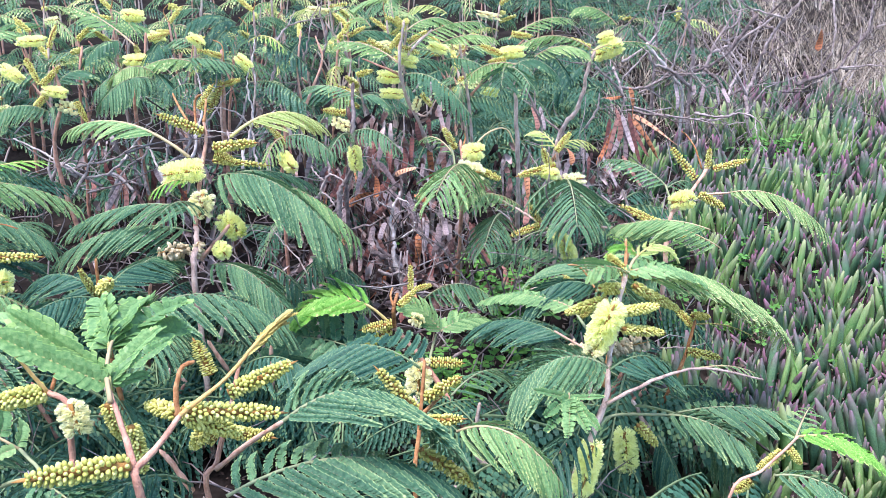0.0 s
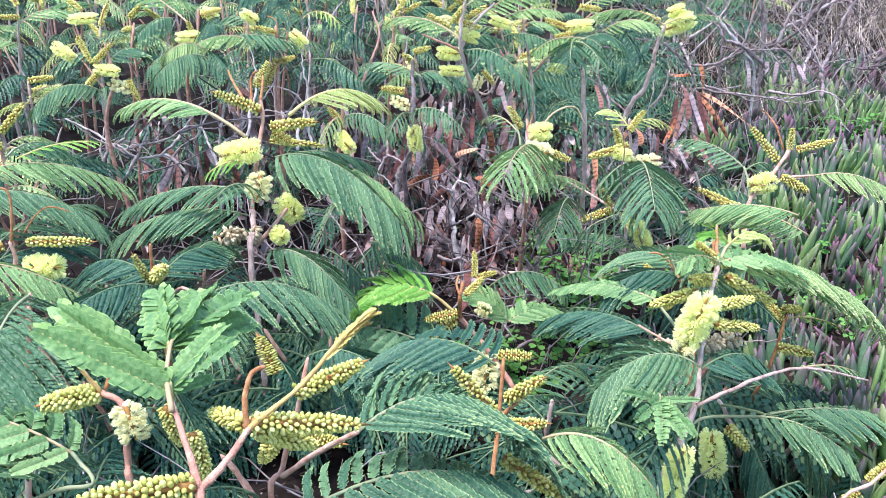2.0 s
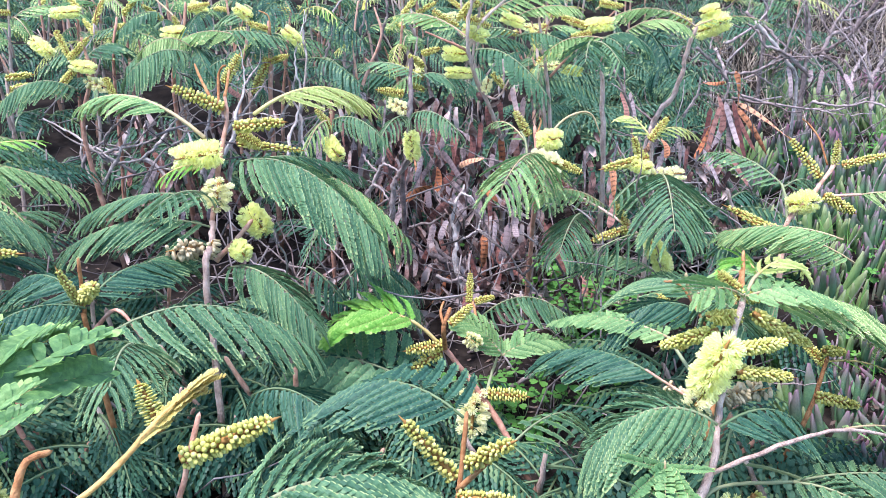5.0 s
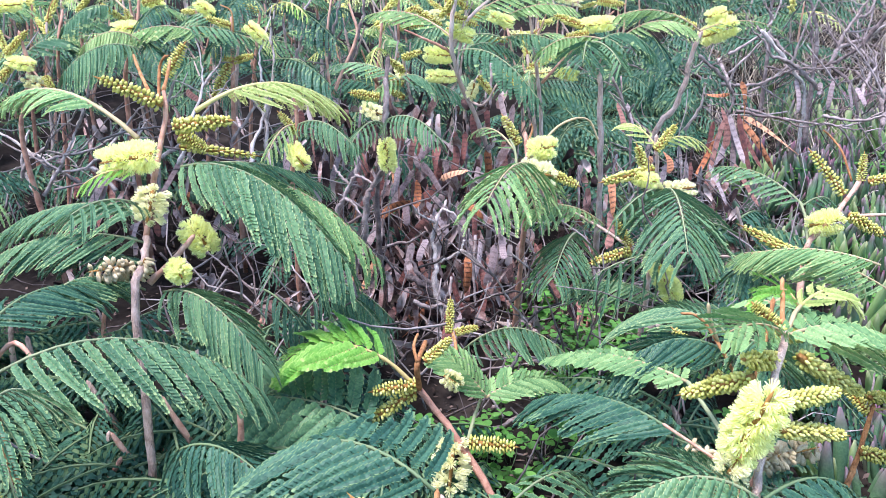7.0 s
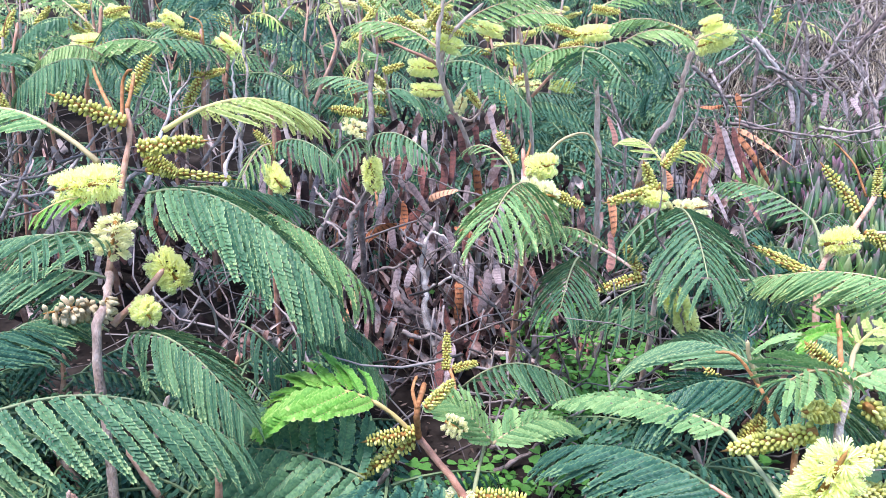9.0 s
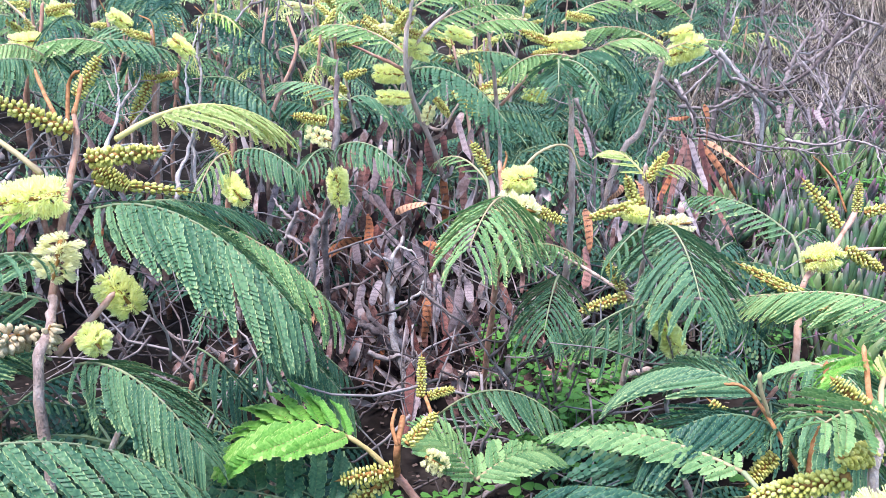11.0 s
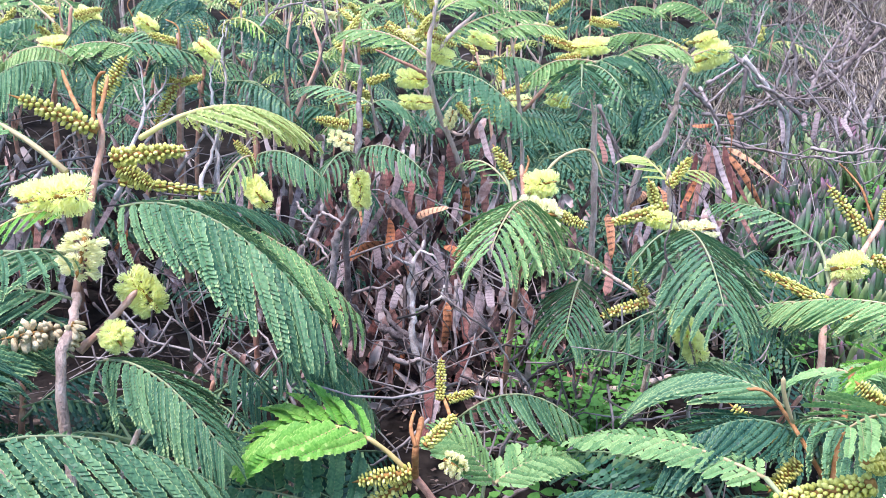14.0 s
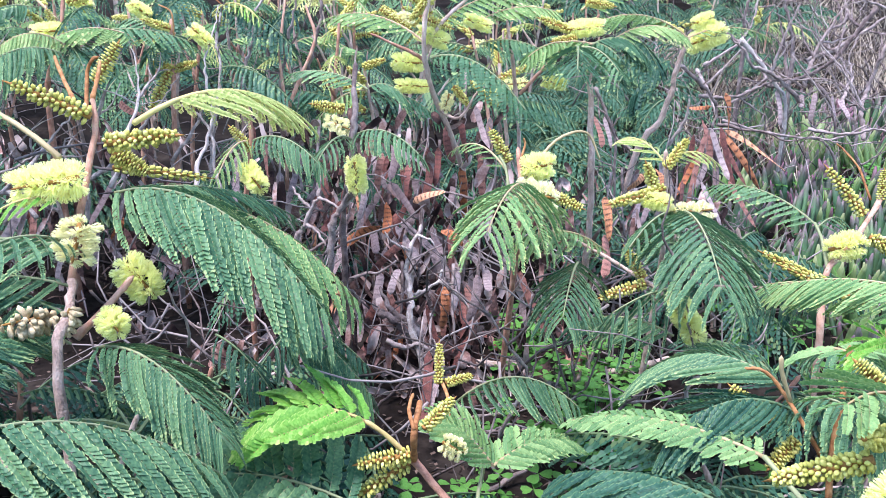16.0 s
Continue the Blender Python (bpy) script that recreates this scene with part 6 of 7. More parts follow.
# ---- dry branches ----
def branch(start, way, length, r, rg, depth=2, name="dry_branch", label="bare grey lichen-spotted branch", mat=None):
    """A crooked bare branch with forks; one thing with its twigs as parts."""
    b = thing(name, start, label, "branch", "dry branches")

    def run(p, d, ln, r0, lev):
        pts, aim = [p.copy()], d.copy()
        n = max(3, int(ln / 0.03))
        for i in range(n):
            d = (d * 0.8 + aim * 0.25 + Vector((rg.gauss(0, 0.24), rg.gauss(0, 0.24), rg.gauss(0, 0.24)))).normalized()
            p = p + d * (ln / n)
            if p.z < ground_z(p.x, p.y) + 0.01:
                p.z, d.z = ground_z(p.x, p.y) + 0.012, abs(d.z)
            pts.append(p.copy())
            if lev and i and rg.random() < 0.32:
                e = (d + Vector((rg.gauss(0, 0.7), rg.gauss(0, 0.6), rg.gauss(0.1, 0.6)))).normalized()
                run(p.copy(), e, ln * rg.uniform(0.3, 0.6), r0 * 0.55, lev - 1)
        stem(b, pts, r0 * 0.8, r0 * 0.14, mat or TWIG, "limb" if lev == depth else "twig", 5, 0.22)

    run(Vector(start), Vector(way).normalized(), length, r, depth)
    return b


rg = random.Random(11)
for a, b, r in (((0.600, 2.000, 0.242), (0.814, 2.200, 0.417), 0.0055), ((0.608, 2.100, 0.230), (0.599, 2.150, 0.409), 0.005), ((0.541, 1.850, 0.235), (0.416, 1.900, 0.399), 0.006),
                ((0.675, 1.900, 0.167), (0.918, 2.300, 0.394), 0.006), ((0.857, 2.100, 0.203), (1.086, 2.200, 0.323), 0.007), ((0.370, 1.850, 0.247), (0.590, 1.900, 0.243), 0.0045),
                ((0.384, 1.780, 0.214), (0.503, 1.700, 0.210), 0.004), ((0.516, 1.750, 0.215), (0.560, 1.500, 0.139), 0.0035), ((0.442, 2.000, 0.338), (0.556, 1.850, 0.204), 0.005),
                ((0.399, 1.950, 0.283), (0.476, 2.000, 0.387), 0.005), ((0.246, 1.700, 0.181), (0.173, 1.800, 0.251), 0.0035), ((0.631, 1.900, 0.218), (0.682, 2.200, 0.309), 0.004),
                ((0.828, 2.400, 0.340), (0.956, 2.200, 0.182), 0.005), ((1.119, 2.600, 0.363), (1.081, 2.400, 0.189), 0.005)):
    va, vb = Vector(a), Vector(b)
    branch(va, vb - va, (vb - va).length, r, rg, 2)
for i in range(14):
    p = Vector((rg.uniform(0.42, 1.9), rg.uniform(2.0, 3.4), 0))
    p.z = ground_z(p.x, p.y)
    branch(p, (rg.uniform(-1, 1), rg.uniform(-0.6, 0.3), rg.uniform(0.3, 1.2)), rg.uniform(0.25, 0.5), rg.uniform(0.003, 0.006), rg, 2)
# left tangle
for a, b, r in (((-0.642, 1.360, 0.184), (-0.549, 1.400, 0.315), 0.004), ((-0.558, 1.360, 0.184), (-0.667, 1.380, 0.250), 0.0035), ((-0.538, 1.340, 0.209), (-0.474, 1.360, 0.333), 0.004), ((-0.449, 1.340, 0.190), (-0.496, 1.380, 0.283), 0.004),
                ((-0.609, 1.360, 0.213), (-0.402, 1.360, 0.260), 0.0035), ((-0.404, 1.320, 0.225), (-0.390, 1.350, 0.379), 0.0045), ((-0.484, 1.360, 0.184), (-0.570, 1.360, 0.232), 0.0035), ((-0.442, 1.360, 0.222), (-0.334, 1.400, 0.306), 0.004),
                ((-0.324, 1.360, 0.213), (-0.311, 1.420, 0.403), 0.004), ((-0.297, 1.500, 0.303), (-0.291, 1.550, 0.440), 0.0045), ((-0.238, 1.500, 0.223), (-0.232, 1.520, 0.463), 0.005), ((-0.221, 1.520, 0.309), (-0.188, 1.550, 0.450), 0.005),
                ((-0.301, 1.380, 0.207), (-0.373, 1.420, 0.330), 0.0035), ((-0.213, 1.420, 0.195), (-0.247, 1.440, 0.316), 0.003)):
    va, vb = Vector(a), Vector(b)
    branch(va, vb - va, (vb - va).length * 1.1, r * 0.95, rg, 2, mat=PALE if vb.x < -0.3 else TWIG)
# middle and floor of the thicket
for i in range(34):
    p = Vector((rg.uniform(-0.3, 0.25), rg.uniform(1.05, 1.6), 0))
    p.z = ground_z(p.x, p.y)
    branch(p, (rg.uniform(-1, 1), rg.uniform(-0.7, 0.4), rg.uniform(0.1, 1.3)), rg.uniform(0.12, 0.25), rg.uniform(0.0022, 0.004), rg, 1)
for i in range(24):
    p = Vector((rg.uniform(-0.75, -0.1), rg.uniform(0.7, 1.5), 0))
    p.z = ground_z(p.x, p.y)
    branch(p, (rg.uniform(-1, 1), rg.uniform(-0.5, 0.5), rg.uniform(0.3, 1.3)), rg.uniform(0.12, 0.24), rg.uniform(0.002, 0.0035), rg, 1)
b = thing("fallen_branch", (0.030, 1.300, 0.028), "bare brown branch lying across the clover", "branch", "dry branches")
stem(b, [(-0.089, 1.360, 0.037), (-0.002, 1.310, 0.027), (0.080, 1.290, 0.034), (0.154, 1.280, 0.035), (0.206, 1.270, 0.057)], 0.0045, 0.0035, BARK, "limb", 7, 0.12)
b = thing("crooked_branch", (-0.073, 1.300, 0.135), "crooked bare branch with knots in the gap", "branch", "dry branches")
stem(b, [(-0.028, 1.260, 0.031), (-0.060, 1.280, 0.069), (-0.078, 1.300, 0.094), (-0.077, 1.320, 0.140), (-0.086, 1.330, 0.163)], 0.005, 0.0025, TWIG, "limb", 7, 0.2)
stem(b, [(-0.067, 1.290, 0.078), (-0.098, 1.300, 0.094), (-0.111, 1.310, 0.117)], 0.004, 0.002, TWIG, "twig", 7, 0.2)
b = thing("grey_stem", (-0.156, 1.260, 0.197), "thin knotty grey lichen-covered stem", "branch", "dry branches")
stem(b, [(-0.160, 1.260, 0.152), (-0.156, 1.260, 0.197), (-0.154, 1.260, 0.214), (-0.145, 1.260, 0.226), (-0.137, 1.260, 0.241), (-0.138, 1.260, 0.262), (-0.134, 1.260, 0.280), (-0.130, 1.260, 0.308), (-0.132, 1.270, 0.344)], 0.0038, 0.0026, TWIG, "limb", 7, 0.28)
stem(b, [(-0.144, 1.260, 0.226), (-0.134, 1.250, 0.248), (-0.126, 1.250, 0.261)], 0.0022, 0.0012, TWIG, "twig", 6, 0.2)
b = thing("forked_branch", (-0.199, 1.300, 0.180), "forked mauve-grey bare branch in the gap", "branch", "dry branches")
stem(b, [(-0.207, 1.300, 0.148), (-0.199, 1.300, 0.180), (-0.190, 1.300, 0.194), (-0.182, 1.300, 0.214), (-0.175, 1.300, 0.226), (-0.175, 1.310, 0.243)], 0.0034, 0.0018, TWIG, "limb", 7, 0.25)
stem(b, [(-0.184, 1.300, 0.211), (-0.197, 1.310, 0.220), (-0.206, 1.320, 0.229)], 0.002, 0.001, TWIG, "twig", 6, 0.2)
stem(b, [(-0.176, 1.300, 0.225), (-0.161, 1.290, 0.221), (-0.149, 1.280, 0.215)], 0.002, 0.001, TWIG, "twig", 6, 0.2)
stem(b, [(-0.190, 1.300, 0.194), (-0.177, 1.290, 0.189), (-0.166, 1.280, 0.177)], 0.002, 0.001, TWIG, "twig", 6, 0.2)

# branches that stand out
for name, label, lines in (
    ("lichen_branch", "pale crooked branches tangled together in the shade", [([(-0.600, 1.340, 0.172), (-0.575, 1.350, 0.213), (-0.564, 1.360, 0.237), (-0.554, 1.370, 0.266)], 0.0036, 0.0018), ([(-0.596, 1.360, 0.200), (-0.630, 1.370, 0.225), (-0.663, 1.380, 0.240), (-0.703, 1.390, 0.256)], 0.0036, 0.0018), ([(-0.496, 1.330, 0.185), (-0.527, 1.340, 0.211), (-0.576, 1.350, 0.203), (-0.611, 1.360, 0.221)], 0.0036, 0.0018), ([(-0.494, 1.360, 0.185), (-0.508, 1.370, 0.230), (-0.515, 1.380, 0.263)], 0.0036, 0.0018), ([(-0.486, 1.370, 0.166), (-0.494, 1.380, 0.218), (-0.472, 1.390, 0.261)], 0.0036, 0.0018), ([(-0.561, 1.380, 0.254), (-0.544, 1.390, 0.305), (-0.560, 1.400, 0.328)], 0.0036, 0.0018), ([(-0.545, 1.350, 0.169), (-0.516, 1.360, 0.212), (-0.480, 1.370, 0.237)], 0.0036, 0.0018), ([(-0.644, 1.390, 0.157), (-0.659, 1.400, 0.202), (-0.648, 1.410, 0.241)], 0.0036, 0.0018)]),
    ("lichen_branch", "thin upright pale branch with lichen knots", [([(-0.452, 1.360, 0.173), (-0.450, 1.370, 0.225), (-0.441, 1.380, 0.272), (-0.424, 1.390, 0.327), (-0.407, 1.400, 0.364)], 0.0036, 0.0022)]),
    ("lichen_branch", "thin upright pale branch with lichen knots", [([(-0.333, 1.450, 0.197), (-0.328, 1.460, 0.252), (-0.316, 1.470, 0.324), (-0.321, 1.480, 0.359), (-0.316, 1.490, 0.397)], 0.0036, 0.0022)]),
    ("lichen_branch", "thin upright pale branch with lichen knots", [([(-0.368, 1.420, 0.230), (-0.337, 1.430, 0.276), (-0.326, 1.440, 0.317)], 0.0036, 0.0022)]),
    ("bare_branch", "slender pinkish forked stem", [([(-0.240, 1.460, 0.185), (-0.240, 1.470, 0.287), (-0.245, 1.480, 0.350), (-0.237, 1.490, 0.415)], 0.0036, 0.0022), ([(-0.233, 1.460, 0.290), (-0.220, 1.470, 0.324), (-0.202, 1.480, 0.368), (-0.213, 1.490, 0.406)], 0.0036, 0.0022)]),
    ("bare_branch", "crooked grey branch rising over the pods", [([(0.301, 1.72, 0.313), (0.322, 1.72, 0.297), (0.346, 1.72, 0.275), (0.362, 1.72, 0.247), (0.359, 1.72, 0.221)], 0.004, 0.0025)]),
    ("bare_branch", "pale dry branch with a bend", [([(0.427, 1.85, 0.340), (0.463, 1.85, 0.300), (0.492, 1.85, 0.269), (0.514, 1.85, 0.232), (0.52, 1.86, 0.12)], 0.005, 0.004)]),
    ("bare_branch", "upright grey dead branch", [([(0.575, 2.0, 0.09), (0.570, 2.0, 0.262), (0.568, 2.0, 0.317), (0.545, 2.0, 0.385), (0.536, 2.0, 0.470)], 0.0058, 0.003), ([(0.546, 2.0, 0.385), (0.575, 2.0, 0.41), (0.60, 2.02, 0.46)], 0.003, 0.0015)]),
    ("bare_branch", "forked grey dead branch", [([(0.50, 2.05, 0.1), (0.496, 2.05, 0.308), (0.492, 2.05, 0.359), (0.501, 2.05, 0.411), (0.534, 2.05, 0.440)], 0.0052, 0.003), ([(0.501, 2.05, 0.411), (0.48, 2.05, 0.45)], 0.003, 0.002)]),
    ("bare_branch", "long sweeping grey branch", [([(0.704, 2.0, 0.381), (0.666, 2.0, 0.321), (0.637, 2.0, 0.284), (0.591, 2.0, 0.257), (0.538, 2.0, 0.242), (0.485, 2.0, 0.254)], 0.0058, 0.003), ([(0.60, 2.0, 0.26), (0.64, 1.98, 0.22), (0.66, 1.97, 0.15)], 0.004, 0.003)]),
    ("bare_branch", "thin dark branch with side twigs", [([(0.430, 1.90, 0.224), (0.465, 1.90, 0.245), (0.498, 1.90, 0.280), (0.513, 1.90, 0.337), (0.532, 1.90, 0.392)], 0.004, 0.0022), ([(0.392, 1.90, 0.257), (0.425, 1.90, 0.291), (0.457, 1.90, 0.335)], 0.003, 0.0018)]),
    ("bare_branch", "grey twig lying over the ice plants", [([(0.397, 1.80, 0.217), (0.468, 1.80, 0.197), (0.542, 1.80, 0.190), (0.582, 1.80, 0.189), (0.632, 1.80, 0.214)], 0.0038, 0.002), ([(0.56, 1.80, 0.188), (0.585, 1.80, 0.16), (0.60, 1.8, 0.11)], 0.003, 0.002)]),
    ("bare_branch", "thin reddish straight twig", [([(0.474, 1.75, 0.328), (0.531, 1.75, 0.265), (0.577, 1.75, 0.201), (0.613, 1.75, 0.148), (0.625, 1.75, 0.09)], 0.0016, 0.0012)]),
    ("bare_branch", "grey branch in the dry grass", [([(0.676, 2.2, 0.263), (0.728, 2.2, 0.287), (0.796, 2.2, 0.334), (0.827, 2.2, 0.357)], 0.0055, 0.003)]),
    ("bare_branch", "short pale twig under the flower", [([(0.278, 1.65, 0.208), (0.298, 1.65, 0.246), (0.300, 1.65, 0.275)], 0.0034, 0.002)]),
    ("bare_branch", "slender brown stem in the shade", [([(0.149, 1.55, 0.306), (0.167, 1.55, 0.270), (0.182, 1.55, 0.225), (0.19, 1.55, 0.06)], 0.0034, 0.0024)]),
    ("knotty_branch", "knotty pale branch with short spurs in the gap", [([(-0.057, 1.24, 0.040), (-0.074, 1.26, 0.098), (-0.075, 1.28, 0.123), (-0.081, 1.30, 0.141), (-0.078, 1.30, 0.168), (-0.067, 1.32, 0.187)], 0.0048, 0.0028), ([(-0.077, 1.30, 0.113), (-0.061, 1.30, 0.120), (-0.046, 1.30, 0.131), (-0.043, 1.30, 0.143)], 0.003, 0.0018),
        ([(-0.046, 1.30, 0.131), (-0.027, 1.30, 0.117), (-0.010, 1.30, 0.097), (0.004, 1.30, 0.063)], 0.003, 0.0022), ([(-0.078, 1.30, 0.165), (-0.095, 1.29, 0.178), (-0.104, 1.29, 0.190)], 0.0022, 0.0012), ([(-0.07, 1.31, 0.18), (-0.055, 1.30, 0.178), (-0.05, 1.30, 0.168)], 0.002, 0.001)]),
    ("fallen_branch", "thick weathered branch stub on the litter", [([(-0.109, 1.28, 0.101), (-0.094, 1.28, 0.092), (-0.078, 1.28, 0.069), (-0.066, 1.27, 0.030)], 0.0068, 0.0048), ([(-0.100, 1.25, 0.082), (-0.079, 1.25, 0.073), (-0.064, 1.25, 0.078), (-0.039, 1.25, 0.052)], 0.004, 0.003)]),
    ("bare_branch", "dark grey twig across the gap", [([(-0.216, 1.36, 0.126), (-0.186, 1.36, 0.148), (-0.168, 1.36, 0.163), (-0.150, 1.36, 0.184)], 0.003, 0.0018), ([(-0.172, 1.33, 0.098), (-0.140, 1.33, 0.123), (-0.114, 1.33, 0.128), (-0.095, 1.33, 0.142)], 0.003, 0.0018)])):
    b = thing(name, lines[0][0][0], label, "branch", "dry branches")
    for k, (pts, r0, r1) in enumerate(lines):
        stem(b, pts, r0 * 0.78, r1 * 0.7, PALE if "pale" in label else PINK if "pink" in label else TWIG, "twig" if k else "limb", 6, 0.22)
    rb = random.Random(round(1000 * lines[0][0][0][0]) + 5)
    run = spline(lines[0][0], 5)
    for q in run[2::3]:
        e = Vector((rb.uniform(-1, 1), rb.uniform(-0.8, 0.3), rb.uniform(-0.3, 1))).normalized() * rb.uniform(0.012, 0.05)
        stem(b, [q, q + e * 0.5 + Vector((0, 0, rb.uniform(-0.004, 0.004))), q + e], 0.0014, 0.0006, TWIG, "twig", 4, 0.25)

# fine dead twigs, past counting
rg = random.Random(77)
vs, fs = [], []
zones = [(-0.3, 0.28, 1.05, 1.7, 0.15, 330), (-0.8, -0.28, 1.15, 1.75, 0.26, 170), (-1.3, 0.4, 1.6, 2.6, 0.24, 200), (0.36, 1.7, 1.75, 2.8, 0.26, 420), (-0.7, 0.35, 0.5, 1.1, 0.05, 240), (0.45, 1.9, 2.3, 3.1, 0.36, 320), (0.14, 0.42, 1.3, 1.75, 0.1, 160)]
for x0, x1, y0, y1, hz, count in zones:
    for i in range(count):
        x, y = rg.uniform(x0, x1), rg.uniform(y0, y1)
        p = Vector((x, y, ground_z(x, y) + hz * rg.random() ** 1.5))
        d = Vector((rg.gauss(0, 0.7), rg.gauss(0, 0.5), rg.gauss(0.1, 0.6))).normalized()
        ln = rg.uniform(0.05, 0.17)
        pts = [p.copy()]
        for q in range(4):
            d = (d + Vector((rg.gauss(0, 0.25), rg.gauss(0, 0.25), rg.gauss(0, 0.25)))).normalized()
            p = p + d * ln / 4
            pts.append(p.copy())
        r = rg.uniform(0.0006, 0.0018)
        v, f = tube(pts, r, r * 0.5, 4)
        fs += [tuple(len(vs) + q for q in poly) for poly in f]
        vs += v
twigs = mesh("twig_tangle", vs, fs, material("twig_grey", [(0.05, 0.040, 0.041), (0.13, 0.104, 0.105), (0.30, 0.255, 0.255)], 20, 0.85, 0.5, 0.3, per="island"))
tagged(new("twig_tangle", twigs), "tangle of fine dead grey twigs inside the thicket", "twigs", kind="stuff")

# ---- litter, grass ----
rg = random.Random(31)
vs, fs = [], []
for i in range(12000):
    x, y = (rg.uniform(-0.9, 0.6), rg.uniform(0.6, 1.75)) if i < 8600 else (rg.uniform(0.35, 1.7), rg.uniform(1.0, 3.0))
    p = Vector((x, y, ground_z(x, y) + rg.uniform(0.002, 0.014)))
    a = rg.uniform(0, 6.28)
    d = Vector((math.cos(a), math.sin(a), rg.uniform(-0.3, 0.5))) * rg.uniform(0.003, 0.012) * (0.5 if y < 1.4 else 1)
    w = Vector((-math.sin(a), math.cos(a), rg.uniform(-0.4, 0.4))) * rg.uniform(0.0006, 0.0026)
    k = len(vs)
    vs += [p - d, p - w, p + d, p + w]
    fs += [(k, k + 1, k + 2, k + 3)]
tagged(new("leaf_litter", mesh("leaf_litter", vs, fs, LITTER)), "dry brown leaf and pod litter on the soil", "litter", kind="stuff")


def blades(name, label, spots, height, mat, seed, lean=0.6):
    rg = random.Random(seed)
    vs, fs = [], []
    for x, y in spots:
        p = Vector((x, y, ground_z(x, y)))
        a = rg.uniform(0, 6.28)
        d = Vector((math.cos(a) * lean * rg.random(), math.sin(a) * lean * rg.random(), 1))
        h = height * rg.uniform(0.5, 1.1)
        side = Vector((-math.sin(a), math.cos(a), 0)) * 0.0011
        k = len(vs)
        bend = Vector((math.cos(a), math.sin(a), -0.35)) * h * rg.uniform(0.1, 0.6)
        for q in (0, 0.35, 0.7, 1):
            c = p + d * (h * q) + bend * q * q
            vs += [c - side * (1.05 - q), c + side * (1.05 - q)]
        fs += [(k + 2 * i, k + 2 * i + 1, k + 2 * i + 3, k + 2 * i + 2) for i in range(3)]
    return tagged(new(name, mesh(name, vs, fs, mat)), label, "grass", kind="stuff")


rg = random.Random(41)
blades("dry_grass", "pale dead grass under the bare branches", [(cx + rg.gauss(0, 0.05), cy + rg.gauss(0, 0.05)) for cx, cy in [(rg.uniform(0.42, 1.7), rg.uniform(1.95, 2.9)) for _ in range(70)] + [(rg.uniform(0.95, 2.2), rg.uniform(2.35, 3.5)) for _ in range(60)] + [(rg.uniform(1.0, 3.2), rg.uniform(3.4, 5.0)) for _ in range(60)] for _ in range(28)], 0.15, STRAW, 2, 1.6)
blades("straw", "thin dry straws in the gap of the thicket", [(rg.uniform(-0.2, 0.3), rg.uniform(1.15, 1.5)) for _ in range(70)], 0.05, STRAW, 3, 0.8)
blades("grass", "sparse green grass blades between fleshy leaves", [(rg.uniform(0.3, 1.1), rg.uniform(0.9, 2.0)) for _ in range(220)], 0.11, CLOVER, 4, 0.7)

# ---- clover ----
def clover_leaf_mesh(seed):
    """Three heart-shaped leaflets, one unit across."""
    rg = random.Random(seed)
    vs, fs = [], []
    for k in range(3):
        a = 2 * math.pi * k / 3 + rg.uniform(-0.12, 0.12)
        ca, sa = math.cos(a), math.sin(a)
        o = len(vs)
        for x, y, z in ((0.02, 0, 0), (0.24, 0.2, 0.05), (0.46, 0.25, 0.07), (0.56, 0.13, 0.03), (0.48, 0, -0.03), (0.56, -0.13, 0.03), (0.46, -0.25, 0.07), (0.24, -0.2, 0.05), (0.26, 0, -0.03)):
            vs.append(Vector((x * ca - y * sa, x * sa + y * ca, z - 0.15 * x * x)))
        c = o + 8
        fs += [(o, c, o + 1), (o + 1, c, o + 2), (o + 2, c, o + 4, o + 3), (o, o + 7, c), (o + 7, o + 6, c), (o + 6, o + 5, o + 4, c)]
    idx = [0] * len(fs)
    v, f = tube(spline([(-0.5, 0, -1.5), (-0.12, 0, -0.9), (0, 0, 0)], 3), 0.025, 0.02, 4)
    fs += [tuple(len(vs) + q for q in p) for p in f]
    vs += v
    return mesh("leaf", vs, fs, [CLOVER, STALK["dark"]], idx + [1] * len(f))


CLOVERS = [clover_leaf_mesh(k) for k in range(3)]
clover_proto = []
for k in range(4):
    c = thing("clover", (0, 0, 0), "bright green three-leaved clover plant on the soil", "clover", "clover in the gap")
    for i in range(4):
        a = rg.uniform(0, 6.28)
        top = Vector((math.cos(a) * rg.uniform(0.005, 0.028), math.sin(a) * rg.uniform(0.005, 0.028), rg.uniform(0.018, 0.045)))
        w = rg.uniform(0.014, 0.023)
        part("leaf", rg.choice(CLOVERS), c, frame_of(top, (math.cos(a), math.sin(a), rg.uniform(-0.2, 0.2)), (rg.uniform(-.3, .3), rg.uniform(-.5, .1), 1), w, w, w))
    clover_proto.append(c)
spots = [(rg.gauss(0.10, 0.055), rg.gauss(1.27, 0.08)) for _ in range(56)] + [(rg.gauss(0.02, 0.07), rg.gauss(1.02, 0.06)) for _ in range(26)] + [(rg.uniform(0.24, 0.5), rg.uniform(1.0, 1.5)) for _ in range(20)]
spots += [(rg.uniform(0.5, 0.95), rg.uniform(0.95, 1.9)) for _ in range(34)] + [(rg.gauss(0.72, 0.07), rg.gauss(1.95, 0.05)) for _ in range(14)]
for i, (x, y) in enumerate(spots):
    m = pose(x, y, ground_z(x, y), 0, 0, rg.uniform(0, 360)) @ Matrix.Scale(rg.uniform(0.8, 1.25), 4)
    p = clover_proto[i % 4]
    if i < 4:
        p.matrix_basis = m
    else:
        q = copy_thing(p, m)
        q.matrix_basis = m

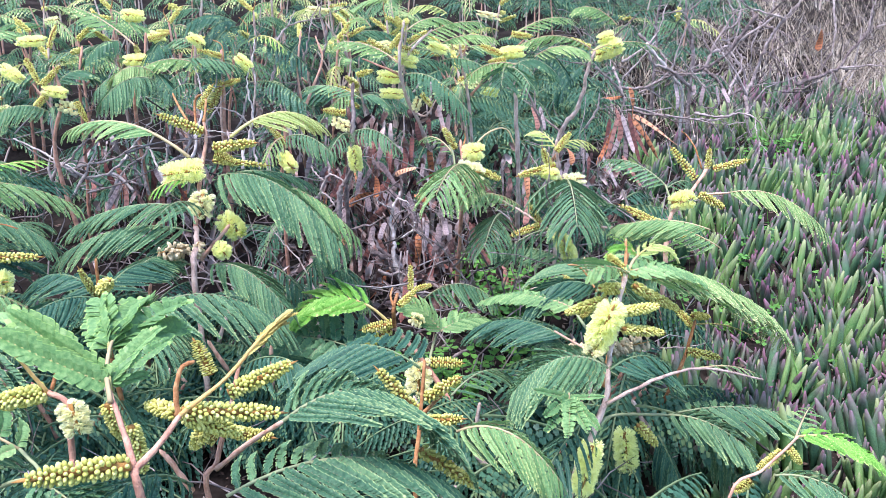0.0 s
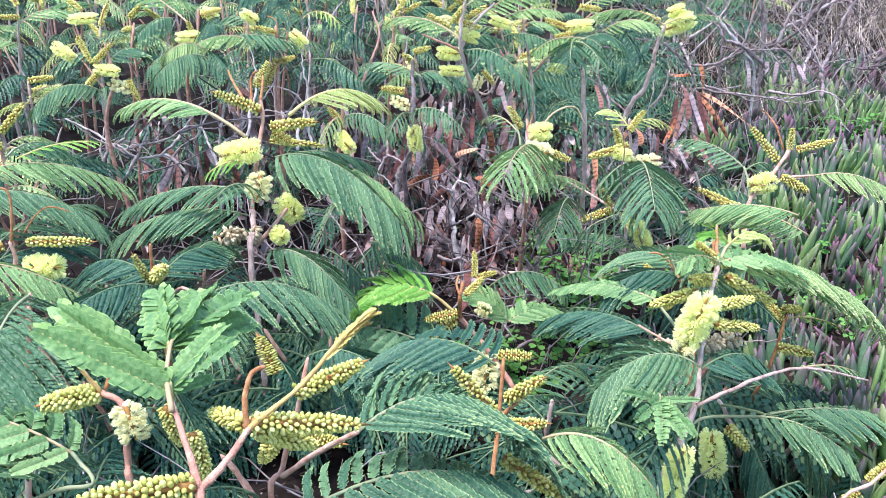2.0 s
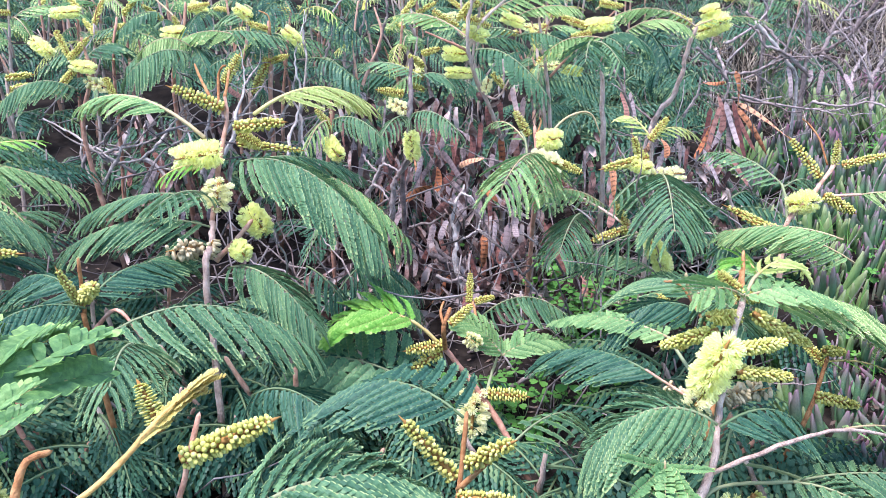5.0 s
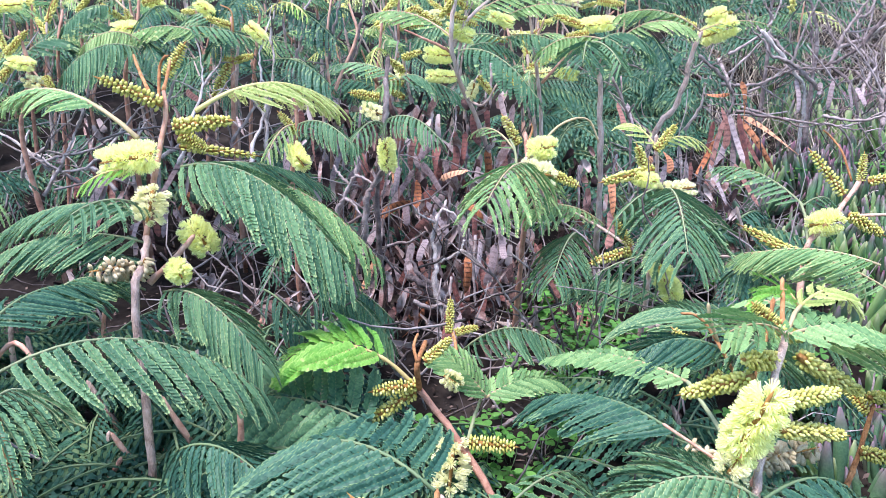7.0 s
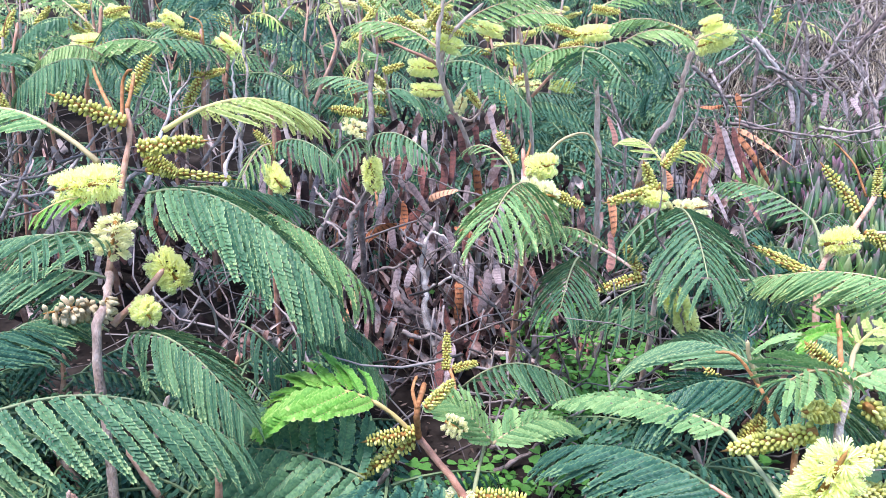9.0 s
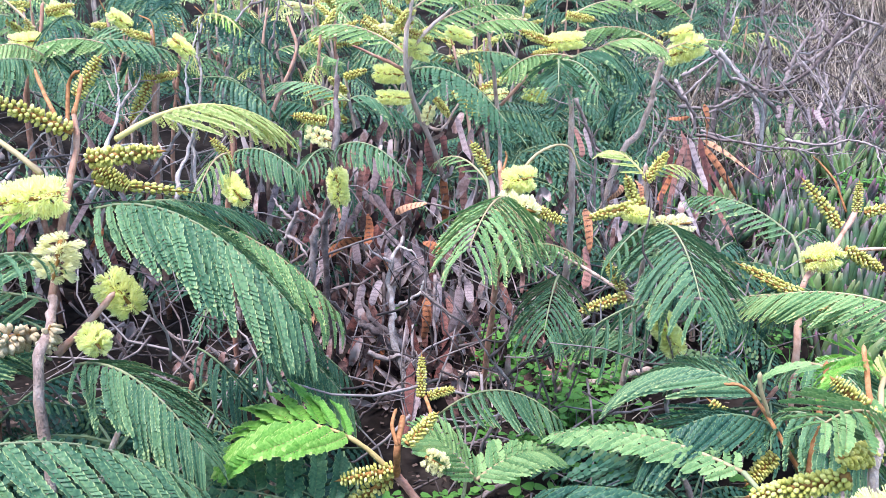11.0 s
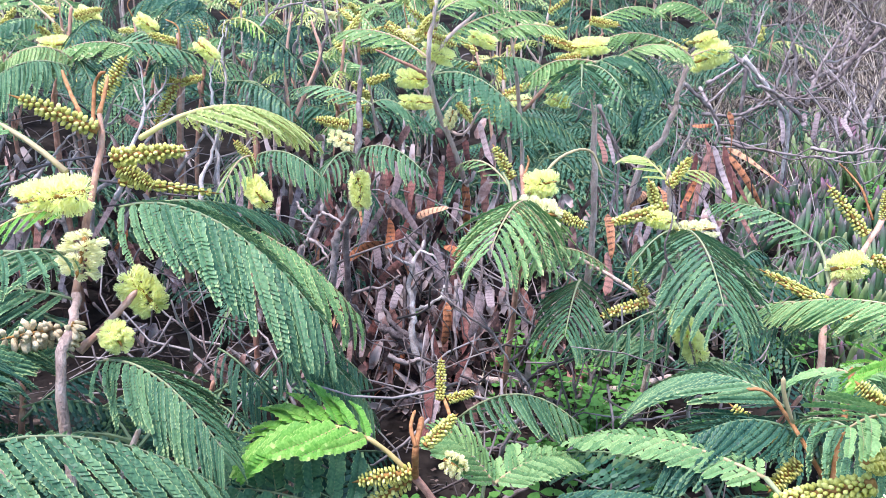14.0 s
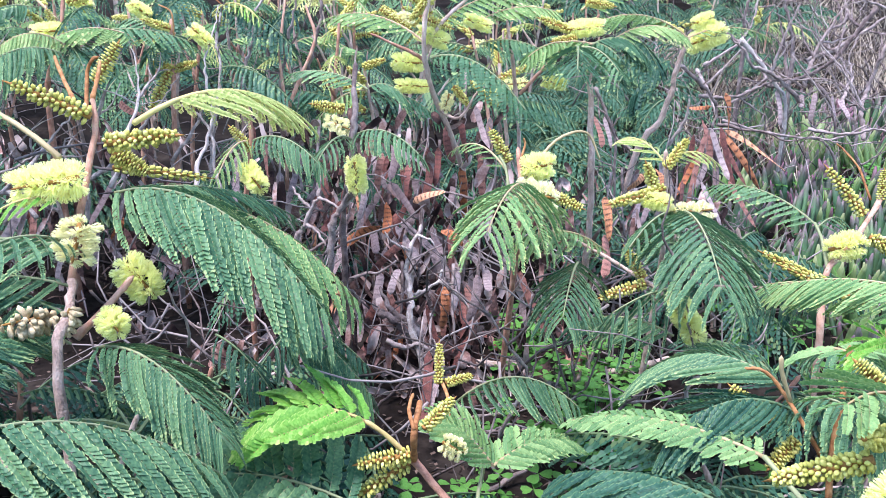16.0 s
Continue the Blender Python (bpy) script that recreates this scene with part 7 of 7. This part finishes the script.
# ---- ice plants ----
def ice_leaf_mesh(mat, seed):
    """A fleshy three-edged leaf along x, one unit long, curved upwards, blunt at its tip."""
    rg = random.Random(seed)
    vs, fs, uvs = [], [], []
    n, sides = 6, 6
    curve = rg.uniform(0.08, 0.22)
    for i in range(n):
        u = i / (n - 1)
        r = 0.098 * (0.82 + 0.2 * math.sin(math.pi * min(1, u * 1.1))) * (1 if u < 0.6 else max(0.3, 1 - ((u - 0.6) / 0.46) ** 2.4))
        for k in range(sides):
            a = 2 * math.pi * k / sides
            rr = r * (1.18 if k % 2 == 0 else 0.8)
            vs.append(Vector((u, rr * math.cos(a) * 0.85, rr * math.sin(a) + curve * u * u)))
            uvs.append((u, k / sides))
    for i in range(n - 1):
        for k in range(sides):
            k2 = (k + 1) % sides
            fs.append((i * sides + k, i * sides + k2, (i + 1) * sides + k2, (i + 1) * sides + k))
    fs.append(tuple((n - 1) * sides + k for k in range(sides)))
    return mesh("leaf", vs, fs, mat, None, True, uvs)


ICELEAF = [[ice_leaf_mesh(m, 4 * i + j) for j in range(3)] for i, m in enumerate(ICE)]
protos = []
for k in range(8):
    kind = (0, 0, 1, 0, 2, 1, 0, 2)[k]
    c = thing("ice_plant", (0, 0, 0), ("fleshy grey-green ice plant tuft with dull red tips", "fresh green fleshy ice plant tuft", "purplish ageing ice plant tuft")[kind], "ice plant", "ice plants")
    for i in range(7):
        a = i * 2.4 + rg.uniform(-0.4, 0.4)
        up = rg.uniform(1.1, 2.0) + 0.75 * i
        d = Vector((math.cos(a), math.sin(a), up)).normalized()
        ln = rg.uniform(0.038, 0.064)
        o = Vector((math.cos(a) * 0.008, math.sin(a) * 0.008, 0.003 * i - 0.008))
        part("leaf", rg.choice(ICELEAF[kind if rg.random() < 0.75 else rg.choice((0, 0, 1, 2))]), c, frame_of(o, d, Vector((-math.cos(a), -math.sin(a), 0.6)), ln, ln * 0.76, ln * 0.9))
    protos.append(c)
n = 0
y = 0.55
while y < 2.45:
    x = 0.31 if y < 0.85 else 0.345 if y < 1.15 else 0.43 - 0.02 * (y - 1.15) if y < 2.0 else 0.62
    while x < 0.75 + 0.5 * y:
        px, py = x + rg.uniform(-0.028, 0.028), y + rg.uniform(-0.028, 0.028)
        m = pose(px, py, ground_z(px, py) + rg.uniform(-0.012, 0.006), rg.uniform(-14, 20), rg.uniform(-20, 14), 0) @ pose(0, 0, 0, 0, 0, rg.uniform(0, 360)) @ Matrix.Scale(rg.uniform(0.72, 1.3), 4)
        patch = noise.noise((px * 4, py * 4, 3))
        if not (0.6 < px < 0.85 and 1.88 < py < 2.02) and (patch > -0.6 or n < 8):
            kind = (2, 5)[n % 2] if patch > 0.25 or py < 0.8 and rg.random() < 0.6 else (4, 7)[n % 2] if patch < -0.2 and rg.random() < 0.4 else rg.choice((0, 1, 3, 6, 0, 3, 2, 5, 4))
            if n >= 8 and (py > 1.12 or px > 0.5 + 0.44 * py):
                HEAP.extend((ch.data, m @ ch.matrix_basis) for ch in protos[kind].children)
                x += rg.uniform(0.042, 0.058)
                continue
            p = protos[n] if n < 8 else copy_thing(protos[kind], m)
            p.matrix_basis = m
            n += 1
        x += rg.uniform(0.036, 0.052)
    y += 0.047
for i in range(3600):
    py = rg.uniform(0.5, 1.25) if i < 2400 else rg.uniform(1.25, 2.3)
    px = rg.uniform(0.31 if py < 0.85 else 0.345 if py < 1.15 else 0.43, 0.62 + 0.45 * py)
    a, ln = rg.uniform(0, 6.28), rg.uniform(0.022, 0.046)
    d = Vector((math.cos(a), math.sin(a), rg.uniform(0.5, 3.5))).normalized()
    patch = noise.noise((px * 5, py * 5, 8))
    pale = py < 0.95 and patch > -0.1
    HEAP.append((rg.choice(ICELEAF[1 if pale and rg.random() < 0.6 else rg.choice((0, 0, 2) if patch > 0 else (0, 2, 2))]),
                 frame_of((px, py, ground_z(px, py) - 0.004), d, (-math.cos(a), -math.sin(a), 0.6), ln, ln * 0.8, ln * 0.9)))
heap("ice_plant_carpet", "carpet of grey-green ice plants with dull purple tips", "ice plants")
